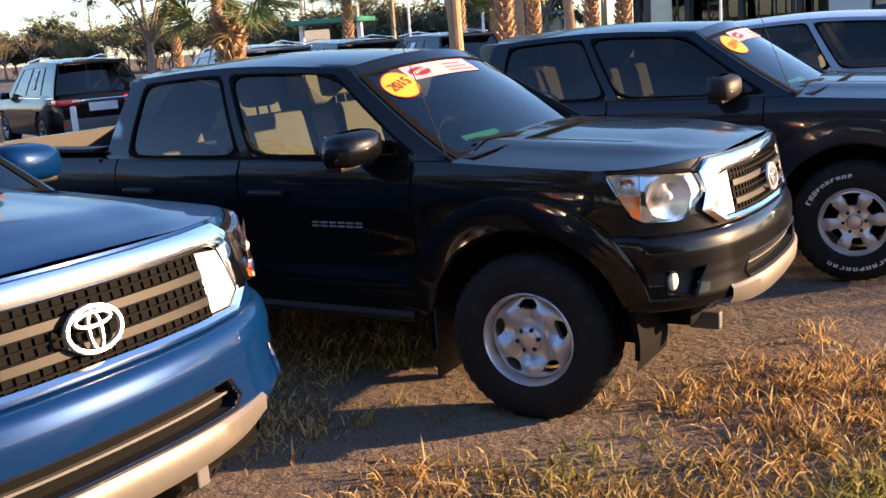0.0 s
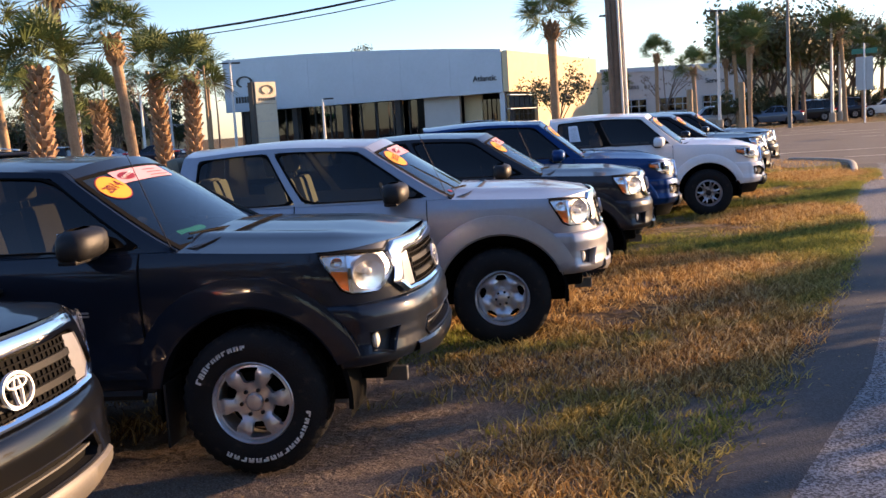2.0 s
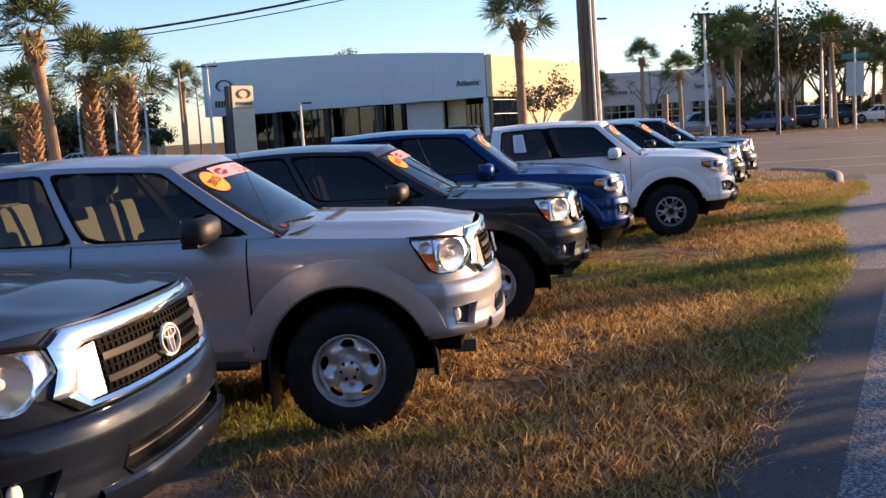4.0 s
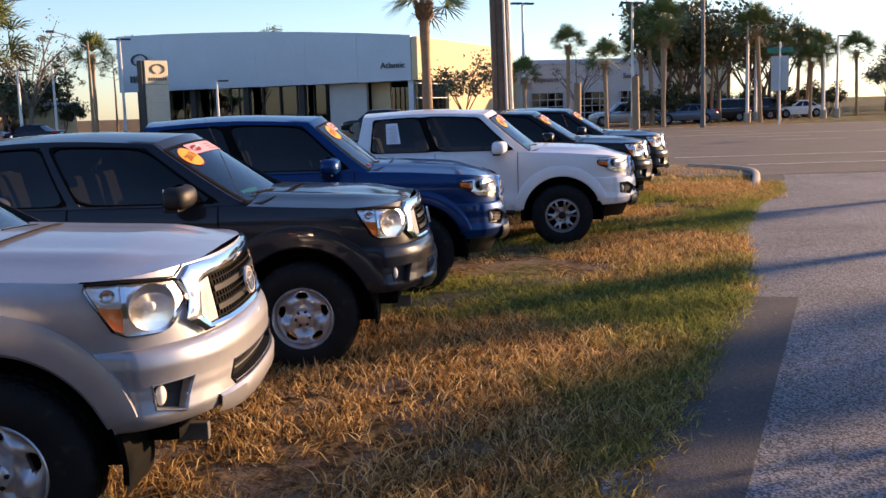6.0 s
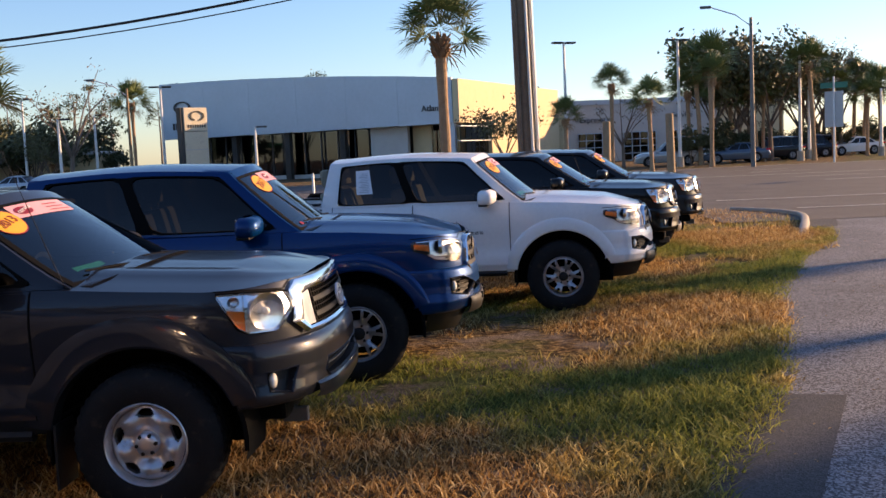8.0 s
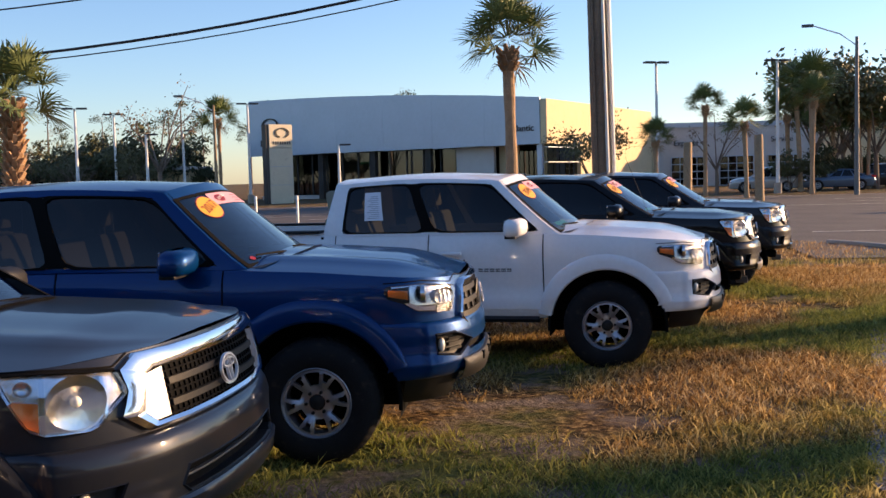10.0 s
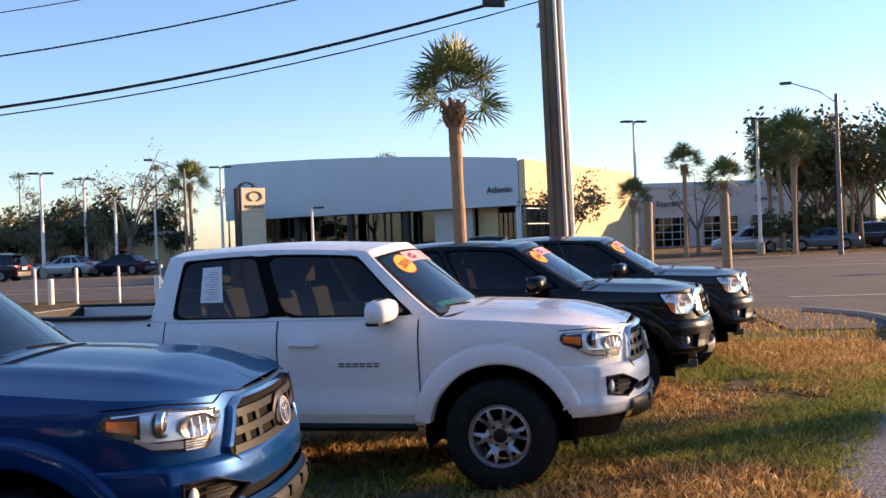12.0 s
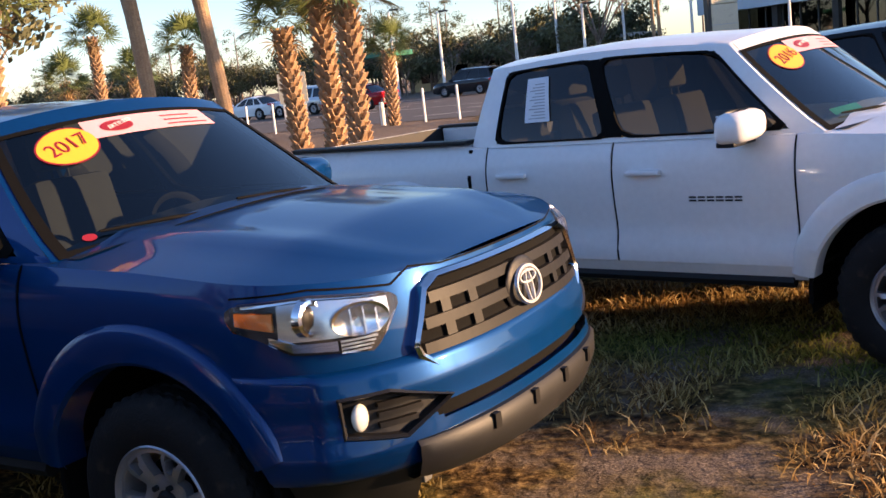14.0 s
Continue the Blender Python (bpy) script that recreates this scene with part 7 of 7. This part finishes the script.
    part("underside", boxed(-2.2, 2.2, -0.75, 0.75, 0.24, 0.55), M["gap"], e)
    for ax in (-1.40, 1.42):
        for s in (-1, 1):
            add_wheel(e, "split", ax, s, ax + s, 0, 0.80, 0.375)
    return e


HEAD = 118
def parked(rx, ry, turn, *a, **k):
    """A car given by the middle of its tail."""
    t = radians(turn)
    return car(rx + 2.42 * math.cos(t), ry + 2.42 * math.sin(t), turn, *a, **k)


parked(-6.4, 20.1, 126, "black_paint", "black SUV with a white sheet in its window", sheet=True)
parked(-2.5, 17.6, HEAD, "teal_paint", "grey-blue SUV parked beside a young palm", sheet=True)
parked(-0.95, 19.7, HEAD, "navy_paint", "dark blue SUV parked tail outward", sheet=True)
parked(1.0, 22.0, HEAD, "navy_paint", "dark SUV with sheets in its window", sheet=True)
parked(-9.3, 18.7, 126, "white_paint", "white SUV at the end of the line", sheet=True)
for p, t, c, lab, tall in (((9.5, 82.5), 150, "navy_paint", "dark sedan parked across the highway", False), ((6.0, 84), 145, "pale_silver_paint", "silver sedan parked across the highway", False), ((50.5, 69.0), 150, "pale_silver_paint", "silver SUV parked at the service lot", True), ((54.5, 66.5), 155, "teal_paint", "blue-grey sedan in the service lot", False), ((59, 68), 160, "dark_grey_paint", "dark SUV under the palms", True), ((64, 70), 160, "navy_paint", "dark SUV under the palms", True), ((70, 71), 165, "white_paint", "white sedan under the palms", False), ((-4, 70), 155, "red_paint", "red sedan across the highway", False), ((-8, 72.5), 155, "pale_silver_paint", "silver SUV across the highway", True), ((-12, 74), 155, "white_paint", "white sedan across the highway", False), ((34, 78), 140, "dark_grey_paint", "dark SUV before the showroom", True), ((1.5, 79), 155, "dark_grey_paint", "dark SUV by the road", True)):
    car(p[0], p[1], t, c, lab, tall)


# ---- grass blades and litter on the verge ----
def grass_material():
    m = bpy.data.materials.new("grass_blade")
    m.use_nodes = True
    n, l = m.node_tree.nodes, m.node_tree.links
    b = n["Principled BSDF"]
    b.inputs["Roughness"].default_value = 0.7
    b.inputs["Specular IOR Level"].default_value = 0.2
    geo = n.new("ShaderNodeNewGeometry")
    r = n.new("ShaderNodeValToRGB")
    stops = ((0.0, (0.10, 0.050, 0.020)), (0.35, (0.30, 0.170, 0.058)), (0.7, (0.52, 0.34, 0.13)), (1.0, (0.72, 0.56, 0.30)))
    while len(r.color_ramp.elements) < len(stops):
        r.color_ramp.elements.new(0.5)
    for e, (p, c) in zip(r.color_ramp.elements, stops):
        e.position, e.color = p, (*c, 1)
    l.new(geo.outputs["Random Per Island"], r.inputs[0])
    g = n.new("ShaderNodeValToRGB")
    g.color_ramp.elements[0].color, g.color_ramp.elements[1].color = (0.07, 0.10, 0.018, 1), (0.32, 0.33, 0.085, 1)
    l.new(geo.outputs["Random Per Island"], g.inputs[0])
    t = n.new("ShaderNodeTexNoise")
    t.inputs["Scale"].default_value, t.inputs["Detail"].default_value = 0.35, 6.0
    l.new(geo.outputs["Position"], t.inputs["Vector"])
    mr = n.new("ShaderNodeMapRange")
    mr.inputs["From Min"].default_value, mr.inputs["From Max"].default_value = 0.50, 0.62
    dot = n.new("ShaderNodeVectorMath")
    dot.operation = "DOT_PRODUCT"
    l.new(geo.outputs["Position"], dot.inputs[0])
    dot.inputs[1].default_value = (-0.703, 0.711, 0.0)
    near_edge = n.new("ShaderNodeMapRange")
    for k, v in (("From Min", 1.7), ("From Max", 0.5), ("To Min", 0.0), ("To Max", 0.09)):
        near_edge.inputs[k].default_value = v
    l.new(dot.outputs["Value"], near_edge.inputs["Value"])
    total = n.new("ShaderNodeMath")
    total.operation = "ADD"
    l.new(t.outputs["Fac"], total.inputs[0])
    l.new(near_edge.outputs[0], total.inputs[1])
    l.new(total.outputs[0], mr.inputs["Value"])
    mx = n.new("ShaderNodeMix")
    mx.data_type = "RGBA"
    l.new(mr.outputs[0], mx.inputs["Factor"])
    l.new(r.outputs[0], mx.inputs["A"])
    l.new(g.outputs[0], mx.inputs["B"])
    l.new(mx.outputs["Result"], b.inputs["Base Color"])
    tl = n.new("ShaderNodeBsdfTranslucent")
    l.new(mx.outputs["Result"], tl.inputs["Color"])
    ms = n.new("ShaderNodeMixShader")
    ms.inputs[0].default_value = 0.45
    l.new(b.outputs[0], ms.inputs[1])
    l.new(tl.outputs[0], ms.inputs[2])
    l.new(ms.outputs[0], n["Material Output"].inputs["Surface"])
    return m


M["grass"] = grass_material()


def grass(name, count, seed, x0, x1, d0, d1, hmin, hmax, label):
    """Thin bent blades in tufts between the lot's edge and d1 metres behind it."""
    rng = np.random.default_rng(seed)
    tufts = count // 9
    x = rng.uniform(x0, x1, tufts)
    d = d0 + (d1 - d0) * rng.uniform(0, 1, tufts) ** 1.15
    keep = []
    for a, b in zip(x, d):
        u = noise.noise(Vector((a * 0.45, b * 0.6, 2.0))) + 0.6 * noise.noise(Vector((a * 1.7, b * 1.7, 5.0)))
        bare = (0.34 + 0.30 * max(0.0, min(1.0, (2.6 - a) / 0.6)) if a < 6.0 else 0.16 + 0.26 * max(0.0, min(1.0, (b - 0.9) / 0.6)) * max(0.0, min(1.0, (a - 9.0) / 1.5))) + 1.0 * max(0.0, min(1.0, (6.8 - a) / 2.2, (a - 2.2) / 1.0)) * max(0.15, min(1.0, (b - 0.7) / 0.6, (3.6 - b) / 0.6))
        keep.append(u + 0.55 - bare > rng.uniform(-0.45, 0.25))
    x, d = x[keep], d[keep]
    vy = np.array([verge(max(-8.0, min(20.5, float(a)))) for a in x])
    px, py = x - d * 0.703, vy + d * 0.711
    px = np.repeat(px, 9) + rng.normal(0, 0.045, len(px) * 9)
    py = np.repeat(py, 9) + rng.normal(0, 0.045, len(py) * 9)
    n = len(px)
    tz = np.array([rise(float(a), float(b)) for a, b in zip(px[::9], py[::9])])
    pz = np.repeat(tz, 9) - 0.006
    h = rng.uniform(hmin, hmax, n) * np.repeat(rng.uniform(0.35, 1.6, n // 9), 9)
    a = rng.uniform(0, 2 * np.pi, n)
    w = rng.uniform(0.0028, 0.0065, n)
    lean = rng.uniform(0.3, 1.9, n) * h
    la = rng.uniform(0, 2 * np.pi, n)
    tx, ty = np.cos(a) * w, np.sin(a) * w
    lx, ly = np.cos(la) * lean, np.sin(la) * lean
    v = np.empty((n, 5, 3))
    v[:, 0] = np.c_[px - tx, py - ty, pz]
    v[:, 1] = np.c_[px + tx, py + ty, pz]
    v[:, 2] = np.c_[px + tx * 0.8 + lx * 0.35, py + ty * 0.8 + ly * 0.35, pz + h * 0.6]
    v[:, 3] = np.c_[px - tx * 0.8 + lx * 0.35, py - ty * 0.8 + ly * 0.35, pz + h * 0.6]
    v[:, 4] = np.c_[px + lx, py + ly, pz + h * 0.95]
    me = bpy.data.meshes.new(name)
    me.vertices.add(n * 5)
    me.vertices.foreach_set("co", v.ravel())
    base = np.arange(n)[:, None] * 5
    loops = np.concatenate([base + np.array([0, 1, 2, 3]), base + np.array([3, 2, 4])], axis=1).ravel()
    me.loops.add(n * 7)
    me.loops.foreach_set("vertex_index", loops)
    me.polygons.add(n * 2)
    starts = (np.arange(n)[:, None] * 7 + np.array([0, 4])).ravel()
    me.polygons.foreach_set("loop_start", starts)
    me.update(calc_edges=True)
    me.validate()
    me.materials.append(M["grass"])
    return tagged(new(name, me), label, "grass", kind="stuff")


grass("grass", 600000, 3, -5.0, 20.0, -0.12, 6.0, 0.022, 0.080, "dry golden grass with green patches on the verge")
grass("far_grass", 60000, 4, -2.0, 20.5, 6.5, 15.0, 0.05, 0.13, "rough dry grass behind the row")


def tongue():
    """Grass at the kerbed end of the verge."""
    rng = np.random.default_rng(9)
    pts = []
    while len(pts) < 14000:
        x, y = rng.uniform(16.5, 23.4), rng.uniform(17.5, 33.0)
        lim = float(np.interp(y, [17.5, 18.6, 19.4, 20.7, 22.0, 23.4, 25.0, 27.0, 33], [18.0, 18.6, 18.75, 20.0, 21.1, 22.1, 22.35, 22.1, 21.5]))
        if x < lim - 0.12:
            pts.append((x, y))
    pts = np.array(pts)
    n = len(pts)
    vs, fs = [], []
    for (x, y), h, a, l in zip(pts, rng.uniform(0.03, 0.10, n), rng.uniform(0, 6.28, n), rng.uniform(0, 6.28, n)):
        i = len(vs)
        c, t = math.cos(a) * 0.007, math.sin(a) * 0.007
        z = rise(x, y)
        vs += [(x - c, y - t, z), (x + c, y + t, z), (x + math.cos(l) * h * 0.6, y + math.sin(l) * h * 0.6, z + h)]
        fs.append((i, i + 1, i + 2))
    me = bpy.data.meshes.new("kerb_grass")
    me.from_pydata(vs, [], fs)
    me.materials.append(M["grass"])
    tagged(new("kerb_grass", me), "greener grass at the kerbed end", "grass", kind="stuff")


tongue()


def leaf_litter():
    rng = random.Random(21)
    vs, fs = [], []
    for _ in range(2600):
        x = rng.uniform(-4, 20)
        d = rng.uniform(-0.5, 6.0) if rng.random() < 0.85 else rng.uniform(-1.5, 0.2)
        px, py = x - d * 0.703, verge(max(-8.0, min(20.5, x))) + d * 0.711
        a, s = rng.uniform(0, 6.28), rng.uniform(0.008, 0.028)
        z = rise(px, py) + (0.02 if d < 0.1 else 0.008)
        c, t = math.cos(a) * s, math.sin(a) * s
        i = len(vs)
        vs += [(px - c, py - t, z), (px + t * 0.4, py - c * 0.4, z + s * 0.3), (px + c, py + t, z + s * rng.uniform(0, 0.5)), (px - t * 0.4, py + c * 0.4, z + s * 0.2)]
        fs.append((i, i + 1, i + 2, i + 3))
    me = bpy.data.meshes.new("leaf_litter")
    me.from_pydata(vs, [], fs)
    me.materials.append(M["dead_frond"])
    tagged(new("leaf_litter", me), "scattered dry leaves and straw bits", "leaves", kind="stuff")


leaf_litter()
